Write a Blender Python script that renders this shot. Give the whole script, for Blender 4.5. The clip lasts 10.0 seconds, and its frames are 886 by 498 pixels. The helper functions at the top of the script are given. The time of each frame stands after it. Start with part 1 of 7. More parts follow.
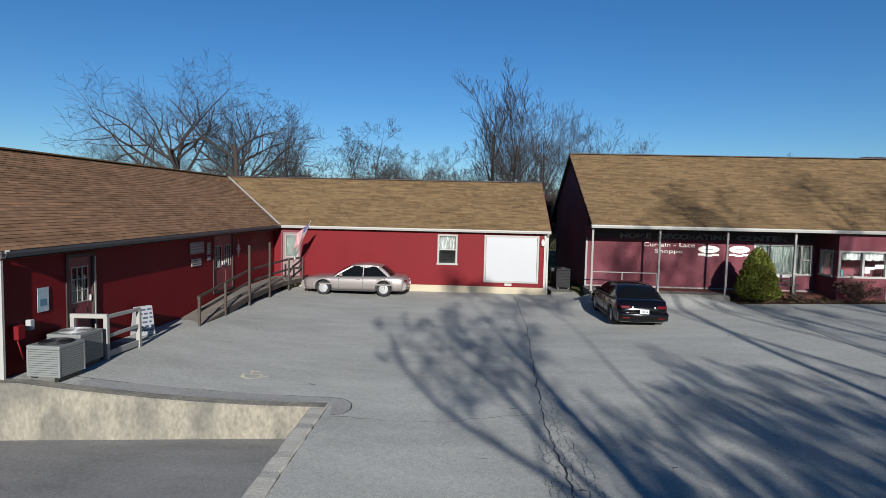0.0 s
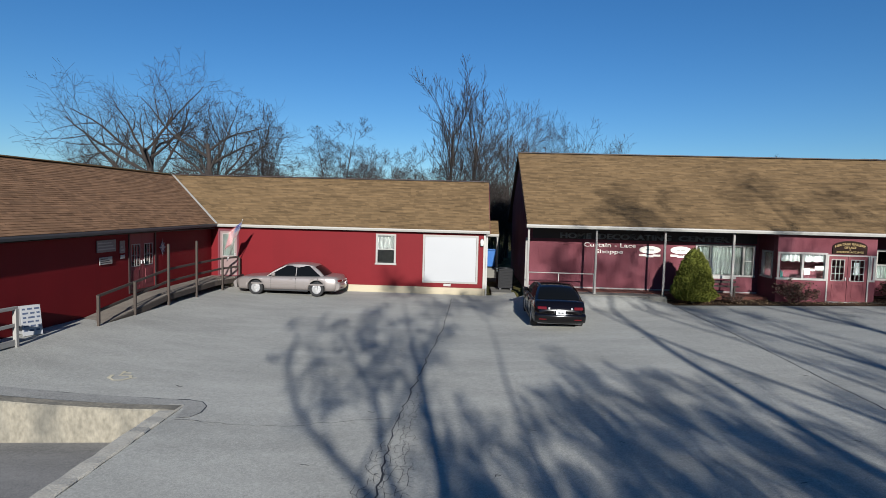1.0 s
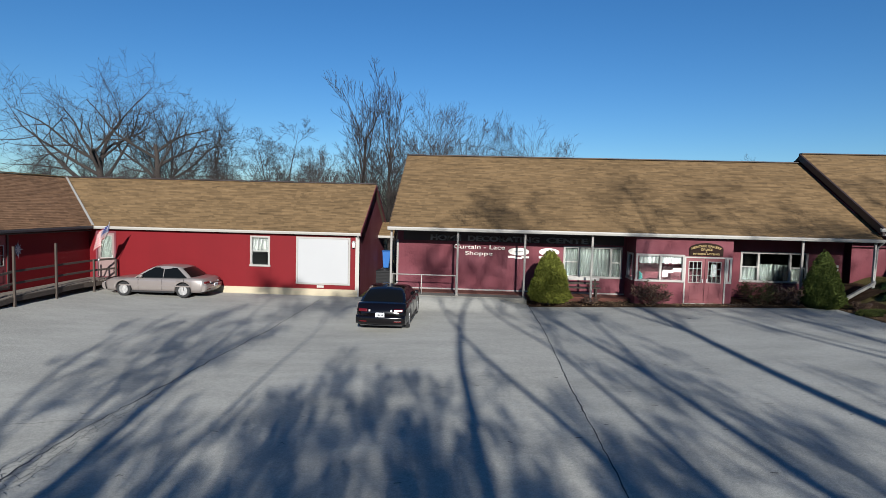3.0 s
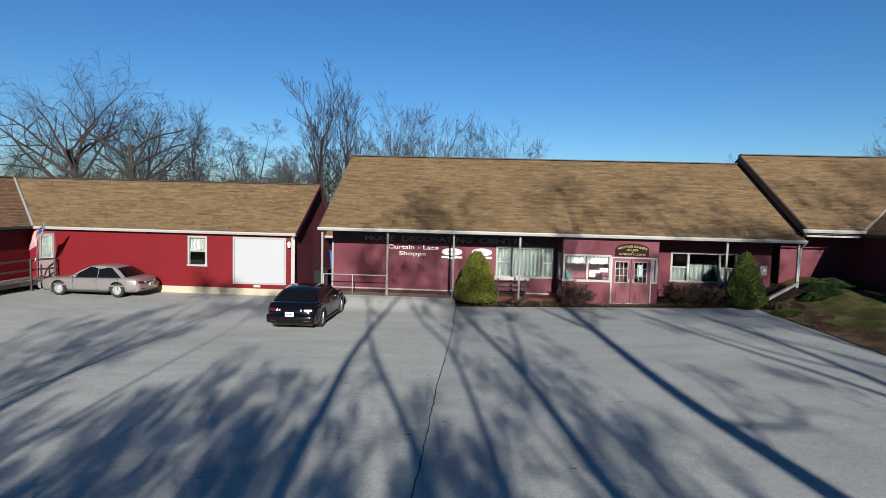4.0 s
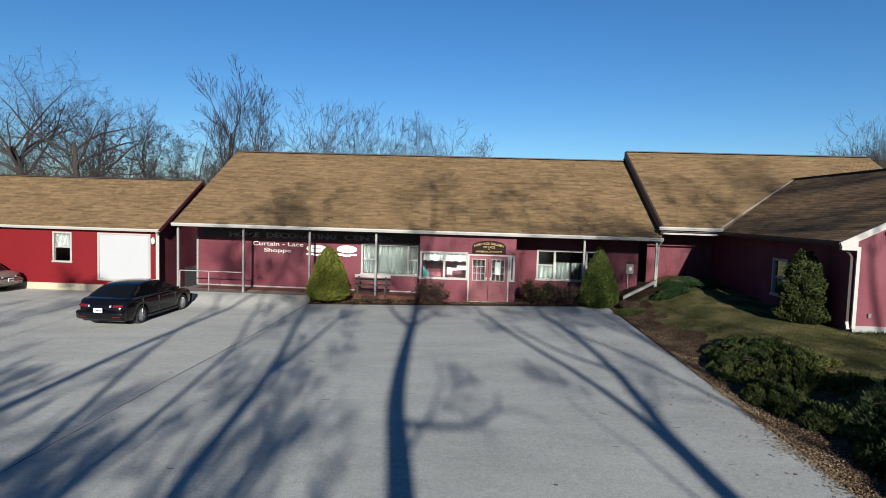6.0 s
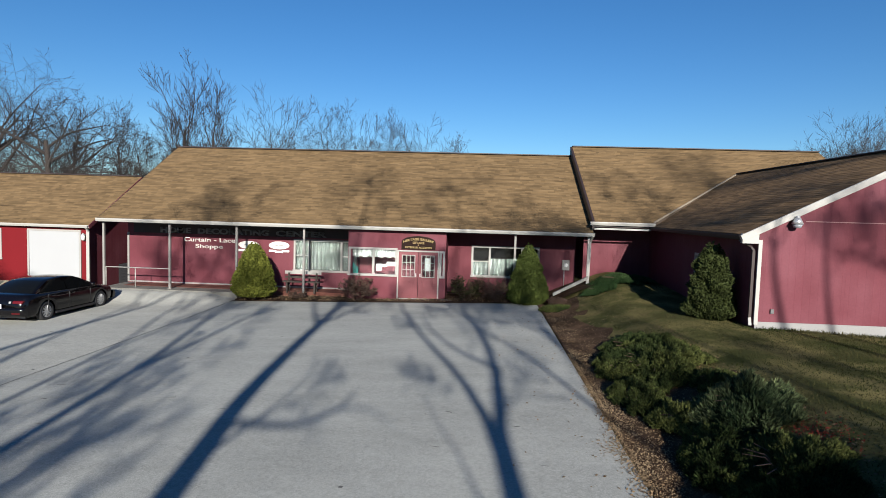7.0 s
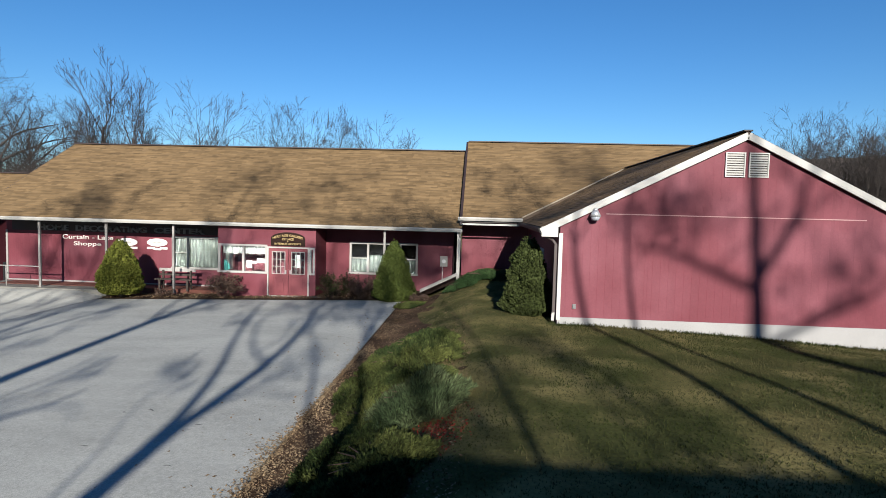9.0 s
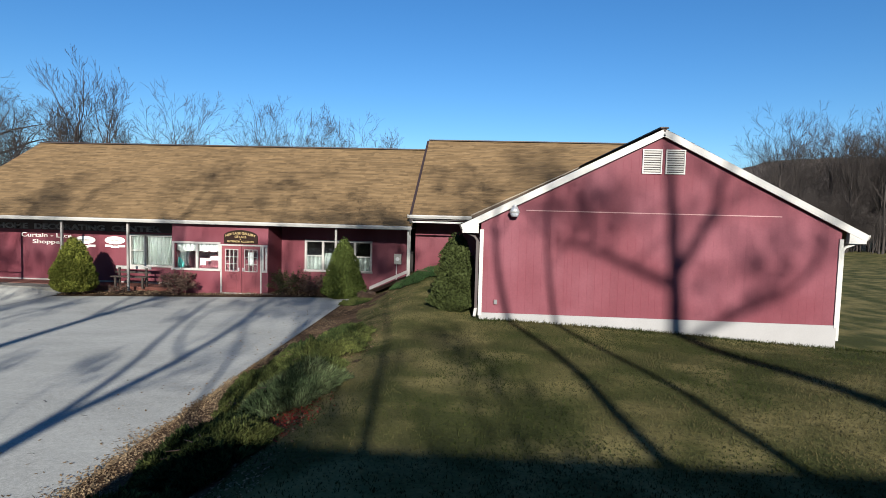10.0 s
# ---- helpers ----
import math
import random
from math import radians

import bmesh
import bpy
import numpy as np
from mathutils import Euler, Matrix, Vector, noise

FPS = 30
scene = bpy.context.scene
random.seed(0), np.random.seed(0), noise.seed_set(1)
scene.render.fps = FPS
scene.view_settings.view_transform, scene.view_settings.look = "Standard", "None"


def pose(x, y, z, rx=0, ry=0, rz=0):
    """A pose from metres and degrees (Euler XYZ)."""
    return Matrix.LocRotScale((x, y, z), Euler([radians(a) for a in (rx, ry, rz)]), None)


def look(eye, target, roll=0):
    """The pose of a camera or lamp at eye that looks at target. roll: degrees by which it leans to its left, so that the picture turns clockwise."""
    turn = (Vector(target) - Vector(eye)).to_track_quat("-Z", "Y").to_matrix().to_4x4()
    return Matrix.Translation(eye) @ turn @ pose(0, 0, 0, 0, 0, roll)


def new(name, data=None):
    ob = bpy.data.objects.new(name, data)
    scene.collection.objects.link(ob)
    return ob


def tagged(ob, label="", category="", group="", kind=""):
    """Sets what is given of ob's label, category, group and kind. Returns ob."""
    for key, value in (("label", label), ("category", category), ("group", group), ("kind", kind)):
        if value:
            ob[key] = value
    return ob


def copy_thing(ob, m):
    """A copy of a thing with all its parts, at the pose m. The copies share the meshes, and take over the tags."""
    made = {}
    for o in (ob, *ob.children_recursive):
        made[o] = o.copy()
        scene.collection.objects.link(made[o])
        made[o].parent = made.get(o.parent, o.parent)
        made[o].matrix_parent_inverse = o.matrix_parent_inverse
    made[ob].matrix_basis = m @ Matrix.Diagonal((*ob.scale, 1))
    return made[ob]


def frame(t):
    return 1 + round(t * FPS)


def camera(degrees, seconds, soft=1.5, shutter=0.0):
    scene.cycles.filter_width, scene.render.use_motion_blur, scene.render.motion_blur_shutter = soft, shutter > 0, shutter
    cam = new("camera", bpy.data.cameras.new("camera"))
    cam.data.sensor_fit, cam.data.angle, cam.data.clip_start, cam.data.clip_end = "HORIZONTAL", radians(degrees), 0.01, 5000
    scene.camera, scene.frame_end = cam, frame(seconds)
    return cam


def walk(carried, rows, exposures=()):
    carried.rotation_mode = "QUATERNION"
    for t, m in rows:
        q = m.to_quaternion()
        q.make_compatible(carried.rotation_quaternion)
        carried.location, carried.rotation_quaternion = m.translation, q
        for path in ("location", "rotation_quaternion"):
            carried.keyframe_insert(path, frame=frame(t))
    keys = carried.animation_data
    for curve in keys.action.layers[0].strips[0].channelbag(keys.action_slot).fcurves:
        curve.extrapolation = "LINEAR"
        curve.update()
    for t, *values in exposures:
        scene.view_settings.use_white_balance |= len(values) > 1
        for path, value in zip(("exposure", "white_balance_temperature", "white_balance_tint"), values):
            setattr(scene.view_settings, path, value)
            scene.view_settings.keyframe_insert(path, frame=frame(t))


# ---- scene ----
cam = camera(76.0, 10.0, soft=0.7)
PATH = [
    (0, (-18.718, -26.167, 3.558), (-18.81, -24.173, 3.425), 1.3),
    (0.5, (-17.273, -25.839, 3.582), (-17.368, -23.845, 3.449), 1.4),
    (1, (-15.719, -25.627, 3.55), (-15.814, -23.634, 3.42), 1.5),
    (1.5, (-14.187, -25.55, 3.631), (-14.283, -23.556, 3.5), 1.4),
    (2, (-12.625, -25.509, 3.706), (-12.722, -23.516, 3.574), 1.5),
    (2.5, (-11.05, -25.515, 3.765), (-11.15, -23.522, 3.633), 1.5),
    (4, (-6.207, -25.632, 3.974), (-6.313, -23.639, 3.84), 1.5),
    (4.5, (-4.589, -25.528, 3.984), (-4.7, -23.536, 3.849), 1.6),
    (5, (-2.966, -25.356, 3.975), (-3.079, -23.364, 3.844), 1.6),
    (5.5, (-1.339, -25.104, 3.964), (-1.451, -23.111, 3.834), 1.7),
    (7, (3.381, -24.101, 3.793), (3.26, -22.109, 3.664), 1.7),
    (7.5, (4.837, -23.729, 3.733), (4.714, -21.737, 3.608), 1.7),
    (8, (6.238, -23.567, 3.741), (6.115, -21.575, 3.614), 1.6),
    (8.5, (7.607, -23.489, 3.787), (7.482, -21.497, 3.655), 1.5),
    (9, (8.882, -23.383, 3.781), (8.756, -21.391, 3.65), 1.5),
    (9.5, (10.02, -23.333, 3.763), (9.89, -21.342, 3.632), 1.4),
    (10, (11.007, -23.419, 3.734), (10.876, -21.428, 3.604), 1.5),
]
walk(cam, [(t, look(eye, target, roll)) for t, eye, target, roll in PATH], exposures=((0.0, 0.81, 5720, 9), (2.5, 0.90, 5760, 9), (5.5, 1.05, 5880, 9), (7.5, 1.16, 5930, 9), (10.0, 1.33, 5930, 9)))

# ---- light ----
SUN = Vector((-0.137, 0.937, -0.3215)).normalized()      # the way the sunlight travels
sun_data = bpy.data.lights.new("sun", "SUN")
sun_data.energy, sun_data.angle, sun_data.color = 5.0, radians(0.55), (1.0, 0.90, 0.76)
sun_lamp = new("sun", sun_data)
sun_lamp.rotation_euler = SUN.to_track_quat("-Z", "Y").to_euler()
sky_world = bpy.data.worlds.new("sky")
scene.world = sky_world
sky_world.use_nodes = True
wn, wl = sky_world.node_tree.nodes, sky_world.node_tree.links
wn.clear()
sky = wn.new("ShaderNodeTexSky")
sky.sky_type, sky.sun_disc = "NISHITA", False
sky.sun_elevation = math.asin(-SUN.z)
sky.sun_rotation = math.atan2(-SUN.x, -SUN.y)
sky.altitude, sky.air_density, sky.dust_density, sky.ozone_density = 200.0, 1.0, 0.0, 3.0
bg = wn.new("ShaderNodeBackground")
bg.inputs["Strength"].default_value = 0.05
blue = wn.new("ShaderNodeHueSaturation")          # a clear winter sky, deep blue overhead
blue.inputs["Saturation"].default_value = 1.18
deep = wn.new("ShaderNodeMix")
deep.data_type, deep.blend_type = "RGBA", "MULTIPLY"
deep.inputs[0].default_value, deep.inputs[7].default_value = 1.0, (0.74, 0.865, 0.97, 1)
wl.new(sky.outputs[0], blue.inputs["Color"])
wl.new(blue.outputs[0], deep.inputs[6])
wl.new(deep.outputs[2], bg.inputs["Color"])
wl.new(bg.outputs[0], wn.new("ShaderNodeOutputWorld").inputs["Surface"])


# ---- materials ----


def material(name, color, rough=0.7, metal=0.0, vary=0.25, grain=40.0, stain=1.2, bump=0.0, island=0.0, piece=0.0, tint=None, spec=0.5, stretch=(1, 1, 1), space="Object", streak=0.0):
    """A surface with two scales of variation: fine grain and broad stains. island/piece: how much each loose piece or object differs."""
    m = bpy.data.materials.new(name)
    m.use_nodes = True
    n, l = m.node_tree.nodes, m.node_tree.links
    b = n["Principled BSDF"]
    b.inputs["Roughness"].default_value, b.inputs["Metallic"].default_value = rough, metal
    b.inputs["Specular IOR Level"].default_value = spec
    tc, mp = n.new("ShaderNodeTexCoord"), n.new("ShaderNodeMapping")
    mp.inputs["Scale"].default_value = stretch
    if space == "World":
        l.new(n.new("ShaderNodeNewGeometry").outputs["Position"], mp.inputs["Vector"])
    else:
        l.new(tc.outputs["Object"], mp.inputs["Vector"])
    fine, broad = n.new("ShaderNodeTexNoise"), n.new("ShaderNodeTexNoise")
    fine.inputs["Scale"].default_value, fine.inputs["Detail"].default_value = grain, 4.0
    broad.inputs["Scale"].default_value, broad.inputs["Detail"].default_value = stain, 5.0
    l.new(mp.outputs[0], fine.inputs["Vector"]), l.new(mp.outputs[0], broad.inputs["Vector"])
    total = None
    terms = [(fine.outputs[0], vary), (broad.outputs[0], vary)]
    if streak:
        long, lines = n.new("ShaderNodeMapping"), n.new("ShaderNodeTexNoise")
        long.inputs["Scale"].default_value = (0.9, 0.9, 11.0)
        lines.inputs["Scale"].default_value, lines.inputs["Detail"].default_value = 1.0, 3.0
        l.new(n.new("ShaderNodeNewGeometry").outputs["Position"], long.inputs["Vector"]), l.new(long.outputs[0], lines.inputs["Vector"])
        terms.append((lines.outputs[0], streak))
    if island:
        terms.append((n.new("ShaderNodeNewGeometry").outputs["Random Per Island"], island))
    if piece:
        terms.append((n.new("ShaderNodeObjectInfo").outputs["Random"], piece))
    for out, amount in terms:
        a = n.new("ShaderNodeMath")
        a.operation = "MULTIPLY_ADD"
        a.inputs[1].default_value, a.inputs[2].default_value = amount * 2, -amount
        l.new(out, a.inputs[0])
        if total is None:
            total = a.outputs[0]
        else:
            s = n.new("ShaderNodeMath")
            l.new(total, s.inputs[0]), l.new(a.outputs[0], s.inputs[1])
            total = s.outputs[0]
    one = n.new("ShaderNodeMath")
    one.inputs[1].default_value = 1.0
    one.use_clamp = False
    l.new(total, one.inputs[0])
    mul = n.new("ShaderNodeVectorMath")
    mul.operation = "SCALE"
    if tint:
        mix = n.new("ShaderNodeMix")
        mix.data_type = "RGBA"
        mix.inputs[6].default_value, mix.inputs[7].default_value = (*color, 1), (*tint, 1)
        ramp = n.new("ShaderNodeMapRange")
        ramp.inputs[1].default_value, ramp.inputs[2].default_value = 0.4, 0.62
        l.new(broad.outputs[0], ramp.inputs[0]), l.new(ramp.outputs[0], mix.inputs[0])
        l.new(mix.outputs[2], mul.inputs[0])
    else:
        mul.inputs[0].default_value = color
    l.new(one.outputs[0], mul.inputs["Scale"])
    l.new(mul.outputs[0], b.inputs["Base Color"])
    if bump:
        bp = n.new("ShaderNodeBump")
        bp.inputs["Strength"].default_value, bp.inputs["Distance"].default_value = bump, 0.02
        l.new(fine.outputs[0], bp.inputs["Height"]), l.new(bp.outputs[0], b.inputs["Normal"])
    return m


RED = material("fresh_red_paint", (0.112, 0.0048, 0.0075), 0.6, vary=0.14, grain=30, stain=0.6, piece=0.03, space="World", spec=0.15)
RED_OLD = material("faded_red_paint", (0.101, 0.0225, 0.031), 0.65, vary=0.13, grain=22, stain=0.5, piece=0.04, space="World", spec=0.2, tint=(0.124, 0.037, 0.048))
RED_DOOR = material("red_door_paint", (0.132, 0.0231, 0.0297), 0.5, vary=0.08)
TRIM = material("white_trim_paint", (0.295, 0.285, 0.262), 0.5, vary=0.1, grain=25, stain=1.5)
TRIM_OLD = material("weathered_trim_paint", (0.25, 0.24, 0.222), 0.6, vary=0.12)
CREAM = material("cream_foundation_paint", (0.3432, 0.297, 0.2046), 0.75, vary=0.12, grain=20, stain=1.5, bump=0.2)
PANEL = material("white_panel_paint", (0.3, 0.303, 0.307), 0.4, vary=0.03)
SHINGLE = material("tan_shingle", (0.131, 0.087, 0.0435), 0.95, vary=0.2, grain=45, stain=0.35, island=0.2, streak=0.6, spec=0.15, space="World", stretch=(1, 1, 1.6))
# redder wing shingle, lightened in colour to make up for weak grazing sun
SHINGLE_RED_LIT = material("lightened_reddish_brown_shingle", (0.18, 0.103, 0.056), 0.95, vary=0.2, grain=45, stain=0.35, island=0.2, streak=0.55, spec=0.15, space="World", stretch=(1, 1, 1.6))
SHINGLE_DARK = material("brown_shingle", (0.135, 0.083, 0.04), 0.95, vary=0.35, grain=45, stain=0.5, island=0.2, streak=0.8, spec=0.15, space="World")
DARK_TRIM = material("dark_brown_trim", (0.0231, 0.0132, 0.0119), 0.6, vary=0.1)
DECK = material("plywood_deck", (0.066, 0.0462, 0.033), 0.9)
CONCRETE = material("weathered_concrete", (0.23, 0.208, 0.16), 0.9, vary=0.5, grain=14, stain=1.6, bump=0.7, tint=(0.105, 0.098, 0.08), stretch=(1, 1, 0.55), space="World")
KERB = material("kerb_concrete", (0.34, 0.322, 0.275), 0.9, vary=0.28, grain=25, stain=2.0, bump=0.5, space="World")
SLAB = material("porch_concrete", (0.12, 0.115, 0.1), 0.9, vary=0.2, grain=30, stain=1.0, bump=0.3)
PORCH_RED = material("red_brown_porch_floor", (0.1056, 0.033, 0.0198), 0.8, vary=0.2)
POST = material("dull_grey_post_paint", (0.19, 0.18, 0.165), 0.6, vary=0.15, grain=18, stain=3)
GALV = material("galvanised_steel", (0.496, 0.496, 0.496), 0.4, metal=0.6, vary=0.1)
GLASS_DARK = bpy.data.materials.new("window_glass")
GLASS_DARK.use_nodes = True
_b = GLASS_DARK.node_tree.nodes["Principled BSDF"]
_b.inputs["Base Color"].default_value = (0.9, 0.95, 0.95, 1)
_b.inputs["Roughness"].default_value, _b.inputs["Transmission Weight"].default_value, _b.inputs["IOR"].default_value = 0.02, 1.0, 1.45
# dimness of the rooms put into the colour of floors and partitions
INSIDE = material("darkened_interior", (0.021, 0.018, 0.0162), 0.9)
LACE = material("lace_curtain", (0.06, 0.07, 0.063), 0.9, vary=0.35, grain=18, stain=6.0, stretch=(3, 3, 0.5))
BLACK = material("black_letters", (0.0079, 0.0079, 0.0092), 0.5)
PLASTIC_BLACK = material("black_plastic", (0.0132, 0.0132, 0.0145), 0.45, vary=0.1)
WOOD = material("weathered_wood", (0.14, 0.122, 0.1), 0.85, vary=0.3, grain=30, stain=3, bump=0.3, stretch=(1, 1, 6))
WOOD_DARK = material("stained_rail_wood", (0.042, 0.032, 0.025), 0.85, vary=0.3, grain=30, stain=3, bump=0.3)

# asphalt: grey, with aggregate grain, broad pale and dark patches, and streaks along the traffic
def asphalt(name, dark, pale):
    """Old asphalt: stone grain, worn mottling a hand or a stride across, and broad pale lanes along the traffic."""
    m = bpy.data.materials.new(name)
    m.use_nodes = True
    n, l = m.node_tree.nodes, m.node_tree.links
    b = n["Principled BSDF"]
    b.inputs["Roughness"].default_value, b.inputs["Specular IOR Level"].default_value = 0.93, 0.25
    where = n.new("ShaderNodeNewGeometry").outputs["Position"]
    total = None
    for scale, amount, stretch, detail in ((70.0, 2.0, (1, 1, 1), 2), (24.0, 1.1, (1, 1, 1), 3), (9.0, 0.65, (1, 1, 1), 6), (1.6, 0.75, (0.35, 1, 1), 5), (0.30, 0.9, (0.8, 1.6, 1), 4)):
        mp, t = n.new("ShaderNodeMapping"), n.new("ShaderNodeTexNoise")
        mp.inputs["Scale"].default_value = stretch
        t.inputs["Scale"].default_value, t.inputs["Detail"].default_value = scale, detail
        l.new(where, mp.inputs["Vector"]), l.new(mp.outputs[0], t.inputs["Vector"])
        a = n.new("ShaderNodeMath")
        a.operation = "MULTIPLY_ADD"
        a.inputs[1].default_value, a.inputs[2].default_value = amount, -amount / 2
        l.new(t.outputs[0], a.inputs[0])
        if scale == 70.0:
            bp = n.new("ShaderNodeBump")
            bp.inputs["Strength"].default_value, bp.inputs["Distance"].default_value = 0.35, 0.01
            l.new(t.outputs[0], bp.inputs["Height"]), l.new(bp.outputs[0], b.inputs["Normal"])
        if total is None:
            total = a.outputs[0]
        else:
            s = n.new("ShaderNodeMath")
            l.new(total, s.inputs[0]), l.new(a.outputs[0], s.inputs[1])
            total = s.outputs[0]
    h = n.new("ShaderNodeMath")
    h.inputs[1].default_value = 0.5
    l.new(total, h.inputs[0])
    mix = n.new("ShaderNodeMix")
    mix.data_type = "RGBA"
    mix.inputs[6].default_value, mix.inputs[7].default_value = (*dark, 1), (*pale, 1)
    l.new(h.outputs[0], mix.inputs[0]), l.new(mix.outputs[2], b.inputs["Base Color"])
    return m


ASPHALT = asphalt("worn_asphalt", (0.22, 0.218, 0.197), (0.4, 0.396, 0.356))
ASPHALT_LOW = asphalt("darker_asphalt", (0.1, 0.098, 0.094), (0.235, 0.23, 0.218))
ASPHALT_PALE = asphalt("newer_pale_asphalt", (0.195, 0.197, 0.183), (0.345, 0.347, 0.32))
TAR = material("tar_seal", (0.0231, 0.0231, 0.0244), 0.6, vary=0.2)
GRASS = material("winter_lawn", (0.042, 0.046, 0.0125), 0.95, vary=0.5, grain=18, stain=0.9, bump=0.8, spec=0.1, space="World", tint=(0.112, 0.094, 0.036))
MULCH = material("leaf_mulch", (0.036, 0.021, 0.012), 0.95, vary=0.4, grain=25, stain=1.5, bump=0.8, spec=0.1, space="World", tint=(0.066, 0.04, 0.024))
BARK = material("grey_bark", (0.0858, 0.0693, 0.0561), 0.95, vary=0.25, grain=8, stain=1.5)
BARK_FAR = material("far_bark", (0.027, 0.021, 0.018), 0.95, vary=0.25, grain=4, stain=0.5)

# ---- shared builders ----


def part(name, bm, mat, parent=None, label=""):
    me = bpy.data.meshes.new(name)
    bm.to_mesh(me)
    bm.free()
    me.materials.append(mat)
    ob = new(name, me)
    ob.parent = parent
    if label:
        ob["label"] = label
    return ob


def thing(name, at, label, category, group="", kind=""):
    ob = new(name)
    ob.location = at
    ob.empty_display_size = 0.2
    return tagged(ob, label, category, group, kind)


def in_place(parent):
    """The matrix that turns world coordinates into those of a parent that only has a location."""
    return Matrix.Translation(-Vector(parent.location))


def box(bm, x0, x1, y0, y1, z0, z1, bevel=0.0):
    vs = [bm.verts.new((x, y, z)) for x in (x0, x1) for y in (y0, y1) for z in (z0, z1)]
    fs = [bm.faces.new([vs[i] for i in f]) for f in ((0, 1, 3, 2), (4, 6, 7, 5), (0, 4, 5, 1), (2, 3, 7, 6), (0, 2, 6, 4), (1, 5, 7, 3))]
    if bevel:
        bmesh.ops.bevel(bm, geom=list({e for f in fs for e in f.edges}), offset=bevel, segments=2, affect="EDGES", profile=0.5)
    return vs


def slab(bm, pts, drop):
    """A polygon (list of Vectors) with a thickness straight down."""
    top = [bm.verts.new(p) for p in pts]
    low = [bm.verts.new(Vector(p) - Vector((0, 0, drop))) for p in pts]
    bm.faces.new(top), bm.faces.new(low[::-1])
    for i in range(len(pts)):
        j = (i + 1) % len(pts)
        bm.faces.new((top[i], low[i], low[j], top[j]))
    bmesh.ops.recalc_face_normals(bm, faces=bm.faces)


def tube(bm, a, b, r0, r1=None, sides=8, caps=True):
    a, b = Vector(a), Vector(b)
    r1 = r0 if r1 is None else r1
    q = (b - a).to_track_quat("Z", "Y")
    rings = []
    for p, r in ((a, r0), (b, r1)):
        rings.append([bm.verts.new(p + q @ Vector((r * math.cos(2 * math.pi * i / sides), r * math.sin(2 * math.pi * i / sides), 0))) for i in range(sides)])
    for i in range(sides):
        j = (i + 1) % sides
        f = bm.faces.new((rings[0][i], rings[0][j], rings[1][j], rings[1][i]))
        f.smooth = True
    if caps:
        bm.faces.new(rings[0][::-1]), bm.faces.new(rings[1])


def beam(bm, a, b, w, h):
    """A squared timber from a to b, w wide and h high."""
    a, b = Vector(a), Vector(b)
    d = (b - a).normalized()
    side = d.cross(Vector((0, 0, 1)))
    side = side.normalized() if side.length > 1e-4 else Vector((1, 0, 0))
    up = side.cross(d).normalized()
    ring = [[bm.verts.new(p + side * (sx * w / 2) + up * (sz * h / 2)) for sx, sz in ((-1, -1), (1, -1), (1, 1), (-1, 1))] for p in (a, b)]
    for i in range(4):
        j = (i + 1) % 4
        bm.faces.new((ring[0][i], ring[0][j], ring[1][j], ring[1][i]))
    bm.faces.new(ring[0][::-1]), bm.faces.new(ring[1])


def put(name, mat, parent, label="", **k):
    """One box as a part, in world coordinates."""
    bm = bmesh.new()
    box(bm, *k["b"], bevel=k.get("bevel", 0.0))
    bm.transform(in_place(parent))
    return part(name, bm, mat, parent, label)


def smooth(e0, e1, v):
    s = min(1.0, max(0.0, (v - e0) / (e1 - e0)))
    return s * s * (3 - 2 * s)


# ---- ground ----
LOT_E, LOT_N = 5.85, -0.95


def lot_z(x, y):
    """The car park's surface: it falls gently west and south, and rises again towards the low wing."""
    z = 0.03 * x if x > -15 else -0.45
    z += (0.008 + 0.010 * smooth(-10, -20, x)) * y
    z += (0.01 - z) * smooth(-2.3, -0.4, y) * smooth(-14.0, -13.0, x) * smooth(-6.9, -8.4, x)      # apron up to the porch
    return z + (0.10 - 0.03 * max(-16.0, min(0.0, y))) * min(1.0, max(0.0, (-21.6 - x) / 6.4)) ** 1.7


def ground_z(x, y):
    """The land: the car park's plane, the raised lawn to the east, level fields beyond."""
    base = lot_z(max(-30, min(LOT_E, x)), max(-24, min(2, y)))
    bank = smooth(LOT_E + 0.1, LOT_E + 3.6, x)
    high = 0.92 + 0.45 * smooth(-6, 1, y) * smooth(12.5, 9.5, x) - 0.05 * max(0, min(14, x - 12)) * smooth(-14, -8, y)
    z = base + (high - base) * bank
    z += 0.035 * math.sin(x * 0.9) * math.sin(y * 0.7) * bank
    far = smooth(14, 30, y)
    return z * (1 - far) + (0.2 if x > -30 else -0.2) * far


def ground_mesh(xs, ys, fn, drop=0.0):
    bm = bmesh.new()
    grid = [[bm.verts.new((x, y, fn(x, y) - drop)) for y in ys] for x in xs]
    for i in range(len(xs) - 1):
        for j in range(len(ys) - 1):
            f = bm.faces.new((grid[i][j], grid[i + 1][j], grid[i + 1][j + 1], grid[i][j + 1]))
            f.smooth = True
    return bm


def steps(*spans):
    out = []
    for a, b, n in spans:
        out += [a + (b - a) * i / n for i in range(n)]
    return out + [spans[-1][1]]


LOW_Z = -1.33


def land(x, y):
    z = ground_z(x, y) - 0.04
    if x < LOT_E and -31.8 < y < 1.7:
        z -= 0.25 * smooth(LOT_E, LOT_E - 0.6, x) * smooth(1.7, 1.0, y)
    if x < -21.0 and y < -13.0:
        z = min(z, LOW_Z - 0.35)
    return z


